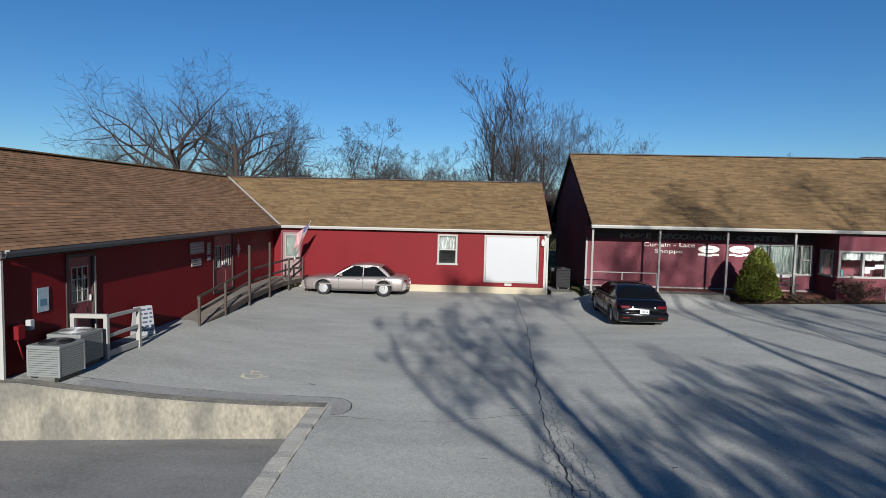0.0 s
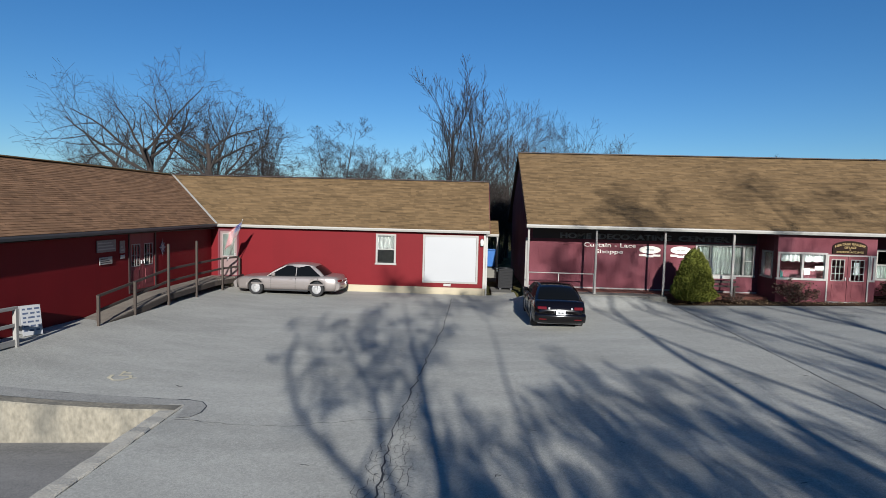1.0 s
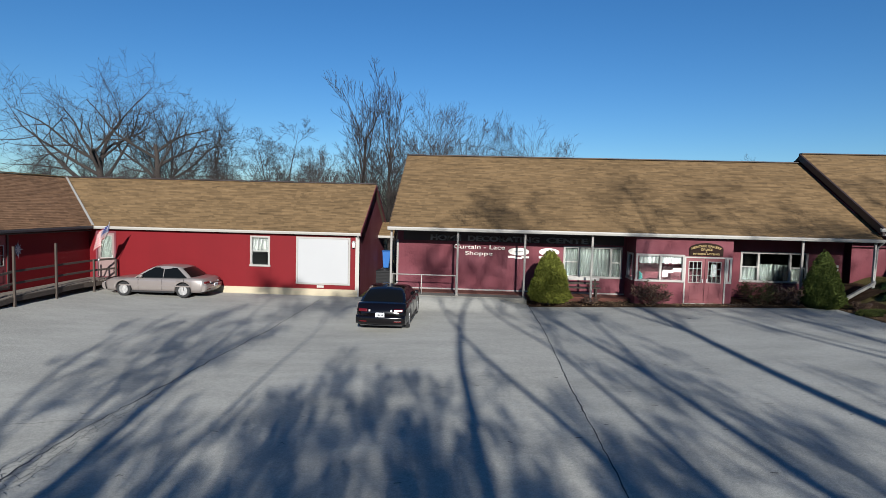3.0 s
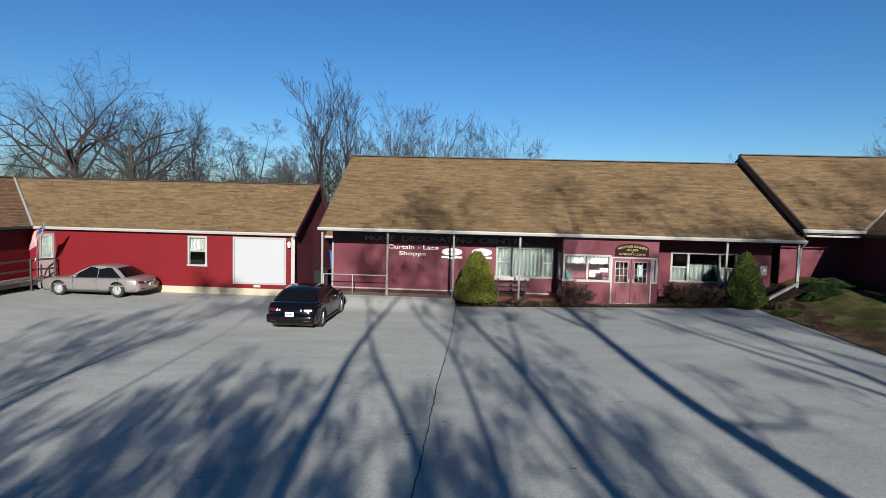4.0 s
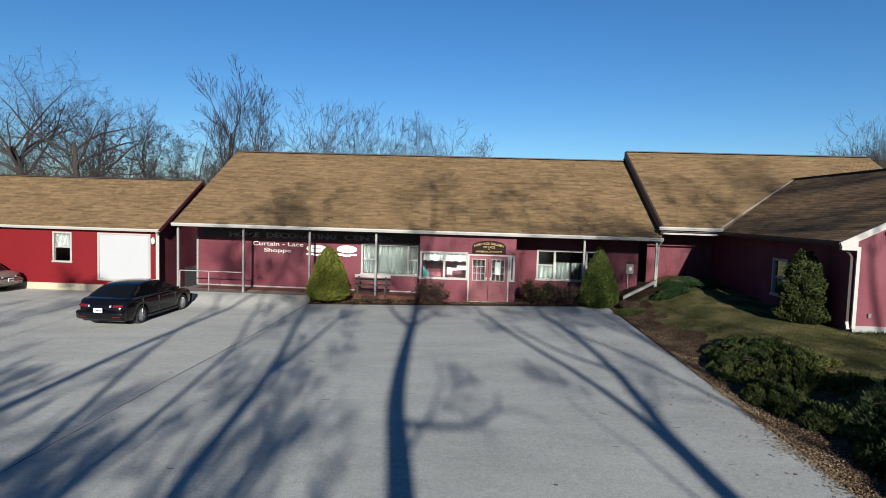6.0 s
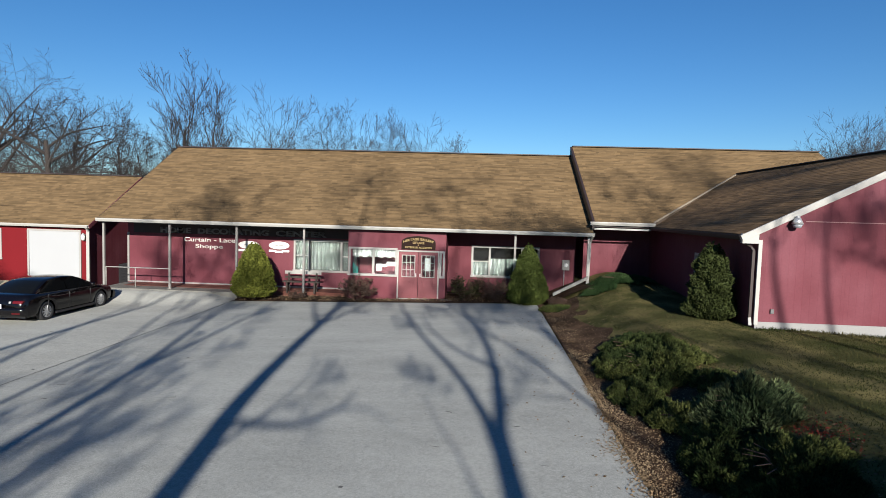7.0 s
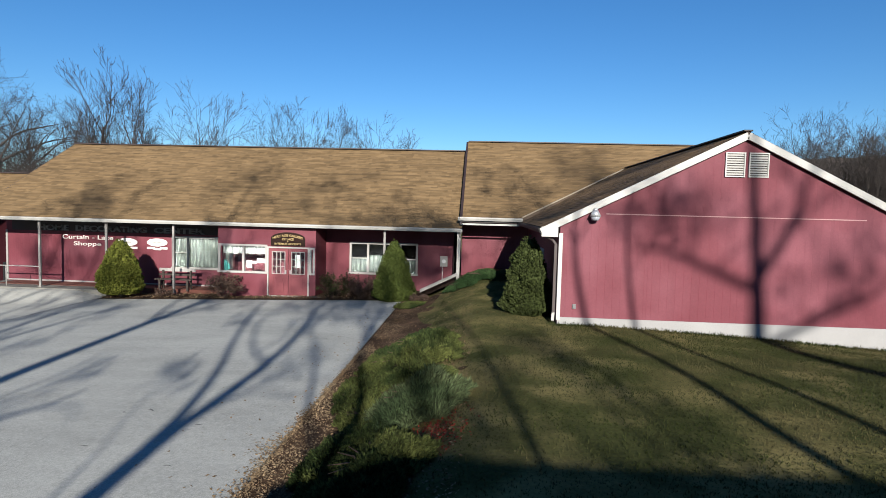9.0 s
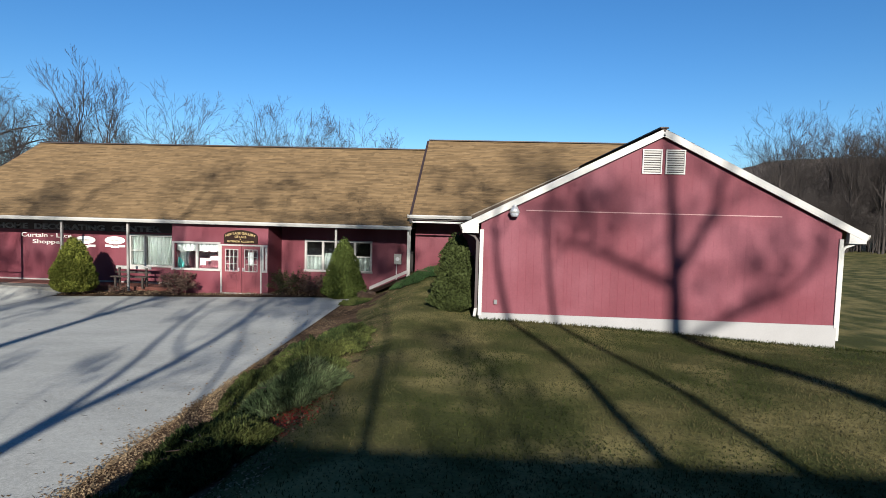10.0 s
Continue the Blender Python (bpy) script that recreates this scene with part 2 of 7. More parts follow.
ground = part("ground", ground_mesh(steps((-900, -100, 8), (-100, -36, 8), (-36, 5.0, 41), (5.0, 10, 20), (10, 26, 32), (26, 80, 12), (80, 900, 8)),
                                    steps((-900, -60, 6), (-60, -33, 5), (-33, -31, 4), (-31, -24, 6), (-24, 3, 54), (3, 60, 15), (60, 900, 8)), land), GRASS)
tagged(ground, "dull green and tan winter lawn and fields", "ground", kind="structure")


def lot_top(x, y):
    return lot_z(x, y) + 0.01


def lot_edge_y(x):
    return -14.25 + (x + 21.9) * 0.12


lot_bm = bmesh.new()
lot_xs = [-28.6 + i * 0.7 for i in range(10)] + [-21.66] + [-21 + (LOT_E + 21) * i / 36 for i in range(37)]
for xa, xb in zip(lot_xs, lot_xs[1:]):
    def near(x):
        return lot_edge_y(x) if xb <= -21.6 else -32.5
    ya = [near(xa) + (LOT_N + 2.6 - near(xa)) * j / 40 for j in range(41)] if xb <= -21.6 else steps((-32.5, -26, 4), (-26, -3, 23), (-3, LOT_N, 6), (LOT_N, LOT_N + 2.6, 8))
    yb = [near(xb) + (LOT_N + 2.6 - near(xb)) * j / 40 for j in range(41)] if xb <= -21.6 else ya
    top_y = 1.75 if xb < -13.0 else (0.0 if xb < -6.8 else LOT_N)
    for j in range(len(ya) - 1):
        if ya[j] >= top_y - 1e-6:
            continue
        c = [(xa, ya[j]), (xb, yb[j]), (xb, min(yb[j + 1], top_y)), (xa, min(ya[j + 1], top_y))]
        lot_bm.faces.new([lot_bm.verts.new((x, y, lot_top(x, y))) for x, y in c])
bmesh.ops.remove_doubles(lot_bm, verts=lot_bm.verts, dist=0.003)
SEAM_X = -6.95                             # east of this seam the surface is newer and paler
for side, mat, words in ((-1, ASPHALT, "worn grey asphalt car park with cracks and seams"), (1, ASPHALT_PALE, "newer paler asphalt of the car park before the shop")):
    bm = lot_bm.copy()
    bmesh.ops.bisect_plane(bm, geom=[*bm.verts, *bm.edges, *bm.faces], plane_co=(SEAM_X, 0, 0), plane_no=(-side, 0, 0), clear_outer=True)
    rim = [e for e in bm.edges if e.is_boundary]
    ext = bmesh.ops.extrude_edge_only(bm, edges=rim)
    for v in [g for g in ext["geom"] if isinstance(g, bmesh.types.BMVert)]:
        v.co.z -= 0.3
    bmesh.ops.split_edges(bm, edges=rim)
    bm.normal_update()
    for f in bm.faces:
        f.smooth = abs(f.normal.z) > 0.5
    tagged(part("road", bm, mat), words, "car park", kind="structure")
lot_bm.free()

lower = part("road", ground_mesh(steps((-60, -21.9, 12)), steps((-60, -13.4, 12)), lambda x, y: LOW_Z + 0.006 * math.sin(x)), ASPHALT_LOW)
tagged(lower, "patched dark grey asphalt of the lower drive", "road", kind="structure")

# ---- buildings ----


class Face:
    """An upright wall face: u runs along it, w out of it, z up."""

    def __init__(self, origin, along, out):
        self.o, self.a, self.n = Vector((*origin, 0)), Vector((*along, 0)), Vector((*out, 0))

    def __call__(self, u, w, z):
        return self.o + self.a * u + self.n * w + Vector((0, 0, z))


def fbox(bm, face, u0, u1, w0, w1, z0, z1, za=None, zb=None):
    """A box on a face; za, zb: the top's heights at u0 and u1 where it slopes."""
    za, zb = z1 if za is None else za, z1 if zb is None else zb
    v = [bm.verts.new(face(u, w, z)) for u, t in ((u0, za), (u1, zb)) for w in (w0, w1) for z in (z0, t)]
    for f in ((0, 1, 3, 2), (4, 6, 7, 5), (0, 4, 5, 1), (2, 3, 7, 6), (0, 2, 6, 4), (1, 5, 7, 3)):
        bm.faces.new([v[i] for i in f])
    bmesh.ops.recalc_face_normals(bm, faces=bm.faces)


def fput(name, mat, parent, face, *b, label="", bevel=0.0):
    bm = bmesh.new()
    fbox(bm, face, *b)
    if bevel:
        bmesh.ops.bevel(bm, geom=list(bm.edges), offset=bevel, segments=2, affect="EDGES", profile=0.5)
    root = parent
    while root.parent:
        root = root.parent
    bm.transform(in_place(root))
    return part(name, bm, mat, parent, label)


def wall(parent, face, length, z0, top, holes, mat, board=0.203, name="wall", siding=True, thick=0.16, groove=0.003):
    """A wall with real openings: a core, and grooved siding boards as pieces. top: height, or a function of u. holes: (u0, u1, z0, z1)."""
    high = top if callable(top) else (lambda u: top)
    cuts = sorted({0.0, length, *[h[0] for h in holes], *[h[1] for h in holes]})
    if callable(top):
        cuts = sorted({*cuts, *[length * i / 2 for i in range(3)]})
    core = bmesh.new()

    def spans(a, b):
        inside = sorted([(h[2], h[3]) for h in holes if h[0] < (a + b) / 2 < h[1]])
        z, out = z0, []
        for lo, hi in inside:
            if lo > z + 0.01:
                out.append((z, lo, False))
            z = hi
        out.append((z, None, True))
        return out
    for a, b in zip(cuts, cuts[1:]):
        for lo, hi, last in spans(a, b):
            if last:
                fbox(core, face, a, b, -thick, 0.0, lo, 0, high(a), high(b))
            else:
                fbox(core, face, a, b, -thick, 0.0, lo, hi)
    core.transform(in_place(parent))
    made = part(name, core, mat, parent)
    if not siding:
        return made
    marks = sorted({*cuts, *[board * i for i in range(int(length / board) + 1)]})
    marks = [m for i, m in enumerate(marks) if i == 0 or m - marks[i - 1] > 0.02 or m in cuts]
    shared = {}
    for a, b in zip(marks, marks[1:]):
        if b - a < 0.015:
            continue
        for lo, hi, last in spans(a, b):
            ta, tb = (high(a), high(b)) if last else (hi, hi)
            key = (round(b - a, 3), round(ta - lo, 3), round(tb - lo, 3))
            if key not in shared:
                bm = bmesh.new()
                flat = Face((0, 0), face.a[:2], face.n[:2])
                g, d = 0.004, groove
                v = [bm.verts.new(flat(u, w, z)) for u, w, z in (
                    (0.0, 0.001, 0), (g, d, 0), (b - a - g, d, 0), (b - a, 0.001, 0),
                    (0.0, 0.001, ta - lo), (g, d, ta - lo), (b - a - g, d, tb - lo), (b - a, 0.001, tb - lo))]
                for f in ((0, 1, 5, 4), (1, 2, 6, 5), (2, 3, 7, 6), (0, 3, 2, 1), (4, 5, 6, 7)):
                    bm.faces.new([v[i] for i in f])
                me = bpy.data.meshes.new("siding_board")
                bm.to_mesh(me)
                bm.free()
                me.materials.append(mat)
                shared[key] = me
            o = new("siding_board", shared[key])
            o.parent = made
            o.location = face(a, 0, lo) - parent.location
    return made


def roof_slope(parent, el, er, rr, rl, mat, name="roof_slope", gauge=0.145, seed=1, butt=0.014):
    """Lapped shingle courses from eave (el to er) to ridge (rl to rr) on a solid deck."""
    el, er, rr, rl = (Vector(p) for p in (el, er, rr, rl))
    up = (er - el).cross(rl - el).normalized()
    if up.z < 0:
        up = -up
    rng = random.Random(seed)
    deck = bmesh.new()
    slab(deck, [el, er, rr, rl], 0.16)
    deck.transform(in_place(parent))
    roof = part(name, deck, DECK, parent)
    n = max(1, round(((rl - el) - (er - el).normalized() * (rl - el).dot((er - el).normalized())).length / gauge))
    verts, faces = [], []
    for k in range(n):
        f0, f1 = k / n, min(1.0, (k + 1.12) / n)
        a0, b0, a1, b1 = el.lerp(rl, f0), er.lerp(rr, f0), el.lerp(rl, f1), er.lerp(rr, f1)
        width = (b0 - a0).length
        u = -rng.random() * 0.3
        while u < width:
            w = rng.choice((0.16, 0.2, 0.26, 0.33, 0.45))
            s, e = max(0.0, u) / width, min(width, u + w) / width
            u += w
            if e - s < 0.001:
                continue
            t = butt * (1 + 0.57 * rng.random())
            i = len(verts)
            verts += [a0.lerp(b0, s) + up * t, a0.lerp(b0, e) + up * t, a1.lerp(b1, e) + up * 0.006, a1.lerp(b1, s) + up * 0.006,
                      a0.lerp(b0, s), a0.lerp(b0, e)]
            faces += [(i, i + 1, i + 2, i + 3), (i + 4, i + 5, i + 1, i)]
    me = bpy.data.meshes.new("shingles")
    me.from_pydata([v - Vector(parent.location) for v in verts], [], faces)
    me.materials.append(mat)
    ob = new("shingles", me)
    ob.parent = roof
    tagged(ob, kind="stuff")
    return roof


def strip(name, a, b, mat, parent, w, h, label=""):
    bm = bmesh.new()
    beam(bm, a, b, w, h)
    bmesh.ops.bevel(bm, geom=list(bm.edges), offset=min(w, h) * 0.12, segments=1, affect="EDGES")
    bm.transform(in_place(parent))
    return part(name, bm, mat, parent, label)


def gutter(a, b, parent, mat, drop=0.13, depth=0.12, out=Vector((0, -1, 0))):
    """An open trough along an eave."""
    a, b = Vector(a), Vector(b)
    prof = [(0.0, 0.0), (0.0, -drop), (depth * 0.7, -drop), (depth, -drop * 0.35), (depth, 0.0), (depth - 0.012, 0.0), (depth - 0.014, -drop * 0.35), (depth * 0.68, -drop + 0.012), (0.012, -drop + 0.012), (0.012, 0.0)]
    bm = bmesh.new()
    rings = [[bm.verts.new(p + out * d + Vector((0, 0, z))) for d, z in prof] for p in (a, b)]
    for i in range(len(prof)):
        j = (i + 1) % len(prof)
        bm.faces.new((rings[0][i], rings[0][j], rings[1][j], rings[1][i]))
    bm.faces.new(rings[0][::-1]), bm.faces.new(rings[1])
    bmesh.ops.recalc_face_normals(bm, faces=bm.faces)
    bm.transform(in_place(parent))
    return part("gutter", bm, mat, parent, "white metal gutter")


def downspout(pts, parent, mat=None, w=0.075):
    bm = bmesh.new()
    for a, b in zip(pts, pts[1:]):
        beam(bm, a, b, w, w * 0.75)
    bm.transform(in_place(parent))
    return part("downspout", bm, mat or TRIM, parent, "white downspout")


def frame_parts(owner, face, u0, u1, z0, z1, mat, w=0.09, proud=0.03, sill=False):
    for nm, b in (("jamb", (u0, u0 + w, -0.1, proud, z0 + w, z1 - w)), ("jamb", (u1 - w, u1, -0.1, proud, z0 + w, z1 - w)),
                  ("head", (u0, u1, -0.1, proud + 0.003, z1 - w, z1)), ("sill" if sill else "bottom_rail", (u0 - (0.03 if sill else 0), u1 + (0.03 if sill else 0), -0.1, proud + (0.03 if sill else 0.003), z0, z0 + w))):
        fput(nm, mat, owner, face, *b, bevel=0.006)


def window(parent, face, u0, u1, z0, z1, mat, rows=2, cuts=(), sill=True, curtain=None, name="window", inside=None):
    """A framed window in an opening of the wall: frame, meeting rails, a pane for each light, and what hangs behind."""
    win = new(name)
    win.parent = parent
    frame_parts(win, face, u0, u1, z0, z1, mat, sill=sill)
    us = [u0 + 0.09, *cuts, u1 - 0.09]
    for c in cuts:
        fput("mullion", mat, win, face, c - 0.045, c + 0.045, -0.09, 0.02, z0 + 0.09, z1 - 0.09)
    for i, (a, b) in enumerate(zip(us, us[1:])):
        a, b = a + (0.045 if i else 0), b - (0.045 if i < len(us) - 2 else 0)
        r = rows[i] if isinstance(rows, (list, tuple)) else rows
        zs = [z0 + 0.09 + (z1 - z0 - 0.18) * k / r for k in range(r + 1)]
        for k in range(1, r):
            fput("meeting_rail", mat, win, face, a, b, -0.075, 0.0, zs[k] - 0.025, zs[k] + 0.025)
        for k in range(r):
            p = fput("pane", GLASS_DARK, win, face, a, b, -0.055, -0.047, zs[k], zs[k + 1])
            p.visible_shadow = False
    if curtain:
        for a, b, lo, hi, mt in curtain:
            bm = bmesh.new()
            n = max(4, int((b - a) / 0.05))
            top = [bm.verts.new(face(a + (b - a) * i / n, -0.13 - 0.02 * math.sin(i * 1.7), hi)) for i in range(n + 1)]
            low = [bm.verts.new(face(a + (b - a) * i / n, -0.13 - 0.025 * math.sin(i * 1.7 + 0.3), lo + 0.02 * math.sin(i * 0.9))) for i in range(n + 1)]
            for i in range(n):
                bm.faces.new((low[i], low[i + 1], top[i + 1], top[i]))
            bm.transform(in_place(parent))
            part("curtain", bm, mt, win, "pale lace curtain")
    return win


def door_leaf(parent, face, u0, u1, z0, z1, mat, glass=None, cols=3, rows=3, name="door", knob="r"):
    """A door leaf with raised edges, a lower panel and a divided light."""
    leaf = new(name)
    leaf.parent = parent
    g0, g1, gz0, gz1 = glass or (u0 + 0.15, u1 - 0.15, z0 + 1.05, z1 - 0.15)
    for nm, b in (("stile", (u0, g0, -0.07, -0.02, z0, z1)), ("stile", (g1, u1, -0.07, -0.02, z0, z1)),
                  ("top_rail", (g0, g1, -0.07, -0.02, gz1, z1)), ("lower_panel", (g0, g1, -0.07, -0.024, z0, gz0))):
        fput(nm, mat, leaf, face, *b)
    fput("raised_panel", mat, leaf, face, g0 + 0.04, g1 - 0.04, -0.03, -0.008, z0 + 0.18, gz0 - 0.16, bevel=0.008)
    for c in range(1, cols):
        u = g0 + (g1 - g0) * c / cols
        fput("glazing_bar", TRIM_OLD, leaf, face, u - 0.012, u + 0.012, -0.05, -0.012, gz0, gz1)
    for r in range(1, rows):
        z = gz0 + (gz1 - gz0) * r / rows
        fput("glazing_bar", TRIM_OLD, leaf, face, g0, g1, -0.05, -0.014, z - 0.012, z + 0.012)
    for b in ((g0 - 0.03, g1 + 0.03, -0.03, -0.01, gz1, gz1 + 0.03), (g0 - 0.03, g1 + 0.03, -0.03, -0.01, gz0 - 0.03, gz0), (g0 - 0.03, g0, -0.03, -0.01, gz0, gz1), (g1, g1 + 0.03, -0.03, -0.01, gz0, gz1)):
        fput("light_trim", TRIM_OLD, leaf, face, *b)
    p = fput("pane", GLASS_DARK, leaf, face, g0, g1, -0.045, -0.038, gz0, gz1)
    p.visible_shadow = False
    k = u1 - 0.08 if knob == "r" else u0 + 0.08
    fput("handle", GALV, leaf, face, k - 0.02, k + 0.02, -0.02, 0.035, z0 + 0.95, z0 + 1.1, bevel=0.008)
    return leaf


# --- the low west range with its wing towards the car park ---
west = thing("building", (-21, 3, -0.5), "low red L-shaped shop range with tan shingle roof and cream foundation", "building")
WY, WX = 1.58, -28.4                      # front wall of the range, east wall of the wing
W_E = -14.97
f_front = Face((WX, WY), (1, 0), (0, -1))
f_wing = Face((WX, -15.0), (0, 1), (1, 0))


def ux(x):
    return x - WX


def vy(y):
    return y + 15.0


front_holes = [(ux(-27.98), ux(-27.12), 0.16, 2.38), (ux(-20.24), ux(-19.32), 0.96, 2.40)]
wall(west, f_front, W_E - WX, -0.08, 2.72, front_holes, RED, board=0.61, groove=0.0015)
fput("foundation", CREAM, west, f_front, 0.0, W_E - WX + 0.01, -0.2, 0.03, -0.95, -0.08)
wing_holes = [(vy(-12.96), vy(-12.08), 0.12, 2.22), (vy(-5.1), vy(-3.46), 0.30, 2.42)]
wall(west, f_wing, WY + 15.0 - 0.02, -0.5, 2.56, wing_holes, RED, board=0.305, groove=0.0015)
put("foundation", CREAM, west, b=(WX - 0.25, WX + 0.0, -15.0, WY, -1.6, -0.5))
# east gable end
f_we = Face((W_E, WY), (0, 1), (1, 0))
RY, RZ = 5.63, 5.16
wall(west, f_we, 2 * (RY - WY), -0.5, lambda u: 2.62 + (RZ - 2.66) * (1 - abs(u - (RY - WY)) / (RY - WY)), [], RED_OLD)
for b in ((WX - 8.4, W_E - 0.2, 2 * RY - WY - 0.15, 2 * RY - WY, -0.6, 2.6), (WX - 8.4, WX - 8.25, -15, 2 * RY - WY, -0.8, 2.6)):
    put("back_wall", RED, west, b=b)
# south gable end of the wing
f_ws = Face((WX - 8.4, -15.0), (1, 0), (0, -1))
wall(west, f_ws, 8.4, -0.8, lambda u: 2.45 + 2.2 * (1 - abs(u - 4.2) / 4.2), [], RED)
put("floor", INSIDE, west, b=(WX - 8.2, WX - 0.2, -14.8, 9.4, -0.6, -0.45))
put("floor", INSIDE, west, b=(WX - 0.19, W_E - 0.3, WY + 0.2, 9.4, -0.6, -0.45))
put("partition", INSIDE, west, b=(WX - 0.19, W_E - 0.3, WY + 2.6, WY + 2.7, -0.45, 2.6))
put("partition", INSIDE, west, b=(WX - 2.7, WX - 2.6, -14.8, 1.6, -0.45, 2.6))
VX, EZ, EY = -32.57, 2.70, 1.36
EXW = -28.06
DIP = 0.15                                # the wing has settled at its far end
e_back = 2 * RY - EY
roof_slope(west, (EXW, EY, EZ), (W_E + 0.17, EY, EZ), (W_E + 0.17, RY, RZ + 0.06), (VX, RY, RZ + 0.06), SHINGLE, seed=3)
roof_slope(west, (EXW, -15.3, EZ - DIP), (EXW, EY, EZ), (VX, RY, RZ + 0.06), (VX, -15.3, RZ + 0.06 - 1.256 * DIP), SHINGLE_RED_LIT, seed=4)
roof_slope(west, (W_E + 0.17, e_back, EZ), (VX * 2 - EXW, e_back, EZ), (VX, RY, RZ + 0.06), (W_E + 0.17, RY, RZ + 0.06), SHINGLE, seed=5)
roof_slope(west, (VX * 2 - EXW, e_back, EZ), (VX * 2 - EXW, -15.3, EZ - DIP), (VX, -15.3, RZ + 0.06 - 1.256 * DIP), (VX, RY, RZ + 0.06), SHINGLE, seed=6)
strip("ridge_cap", (VX, RY, RZ + 0.1), (W_E + 0.2, RY, RZ + 0.1), DARK_TRIM, west, 0.26, 0.05, "dark ridge cap")
strip("ridge_cap", (VX, -15.3, RZ + 0.1 - 1.256 * DIP), (VX, RY, RZ + 0.1), SHINGLE, west, 0.26, 0.05)
strip("valley_flashing", (EXW, EY, EZ + 0.045), (VX + 0.15, RY - 0.14, RZ + 0.07), TRIM, west, 0.1, 0.03, "pale metal valley flashing")
gutter((EXW - 0.02, EY, EZ), (W_E + 0.17, EY, EZ), west, TRIM)
# east-facing gutter: its weak grazing light is put into a darker colour
gutter((EXW, -15.3, EZ - DIP), (EXW, EY - 0.12, EZ), west, material("shaded_gutter_metal", (0.06, 0.06, 0.066), 0.5, vary=0.1), out=Vector((1, 0, 0)))
strip("fascia", (EXW - 0.02, -15.3, EZ - DIP - 0.09), (EXW - 0.02, EY, EZ - 0.09), DARK_TRIM, west, 0.04, 0.16)
put("fascia", TRIM, west, b=(EXW, W_E + 0.15, EY, EY + 0.03, EZ - 0.16, EZ - 0.002))
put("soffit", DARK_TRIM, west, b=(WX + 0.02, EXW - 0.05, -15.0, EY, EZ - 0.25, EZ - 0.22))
put("soffit", TRIM, west, b=(EXW, W_E, EY + 0.04, WY - 0.02, EZ - 0.14, EZ - 0.11))
strip("rake_board", (W_E + 0.18, EY, EZ - 0.09), (W_E + 0.18, RY, RZ - 0.03), RED_OLD, west, 0.03, 0.17)
strip("rake_board", (W_E + 0.18, e_back, EZ - 0.09), (W_E + 0.18, RY, RZ - 0.03), RED_OLD, west, 0.03, 0.17)
fput("corner_board", TRIM, west, f_front, ux(W_E) - 0.10, ux(W_E) + 0.02, -0.02, 0.035, -0.1, 2.55)
downspout([(W_E + 0.06, EY - 0.06, 2.58), (W_E + 0.06, WY - 0.08, 2.40), (W_E + 0.06, WY - 0.08, -0.4)], west)
fput("corner_board", TRIM, west, f_wing, -0.02, 0.09, -0.02, 0.04, -0.3, 2.45)
downspout([(EXW + 0.06, -15.2, 2.55), (WX + 0.1, -15.05, 2.35), (WX + 0.1, -15.05, -0.25)], west)

DOOR_GREY = material("greyed_pink_door_paint", (0.17, 0.115, 0.11), 0.6, vary=0.1)
fd = new("front_door")
fd.parent = west
frame_parts(fd, f_front, ux(-28.07), ux(-27.03), 0.10, 2.45, RED_OLD, w=0.09)
door_leaf(west, f_front, ux(-27.97), ux(-27.13), 0.18, 2.36, DOOR_GREY, glass=(ux(-27.82), ux(-27.28), 1.15, 2.2), cols=1, rows=1, name="door")
fput("blind", material("pale_green_blind", (0.055, 0.064, 0.056), 0.9, vary=0.5, grain=18, stain=5), fd, f_front, ux(-27.84), ux(-27.26), -0.066, -0.058, 1.13, 2.22)
window(west, f_front, ux(-20.27), ux(-19.29), 0.93, 2.43, TRIM_OLD, rows=2, curtain=[(ux(-20.2), ux(-19.35), 1.7, 2.38, material("cream_roller_blind", (0.11, 0.112, 0.106), 0.8, vary=0.1))])
fput("blank_panel", PANEL, west, f_front, ux(-17.88), ux(-15.42), 0.017, 0.05, 0.22, 2.36, label="large white painted panel over a bay", bevel=0.006)
gb = new("panel_frame")
gb.parent = west
frame_parts(gb, f_front, ux(-17.98), ux(-15.32), 0.13, 2.45, TRIM_OLD, w=0.09, proud=0.06)
fput("vent_plate", TRIM, west, f_front, ux(-16.95), ux(-16.6), 0.017, 0.04, -0.02, 0.1, bevel=0.006)
w1 = new("wing_door")
w1.parent = west
frame_parts(w1, f_wing, vy(-13.05), vy(-12.0), 0.03, 2.31, DARK_TRIM, w=0.09)
door_leaf(west, f_wing, vy(-12.95), vy(-12.09), 0.12, 2.21, RED_DOOR, glass=(vy(-12.8), vy(-12.24), 1.1, 1.95), cols=3, rows=3)
fput("storm_bar", TRIM_OLD, west, f_wing, vy(-12.04), vy(-11.99), 0.03, 0.05, 0.2, 2.2)
w2 = new("wing_double_door")
w2.parent = west
frame_parts(w2, f_wing, vy(-5.2), vy(-3.36), 0.2, 2.52, DARK_TRIM, w=0.09)
door_leaf(west, f_wing, vy(-5.1), vy(-4.29), 0.30, 2.42, RED_DOOR, glass=(vy(-4.95), vy(-4.45), 1.2, 2.0), cols=3, rows=2)
door_leaf(west, f_wing, vy(-4.27), vy(-3.46), 0.30, 2.42, RED_DOOR, glass=(vy(-4.1), vy(-3.6), 1.2, 2.0), cols=3, rows=2, knob="l")

# --- the taller main shop with its porch ---
shop = thing("building", (-2.5, 4, 0), "long red shop with tan shingle roof and open porch", "building")
SX0, SX1, SY = -13.05, 7.78, 1.62
f_shop = Face((SX0, SY), (1, 0), (0, -1))


def sx(x):
    return x - SX0


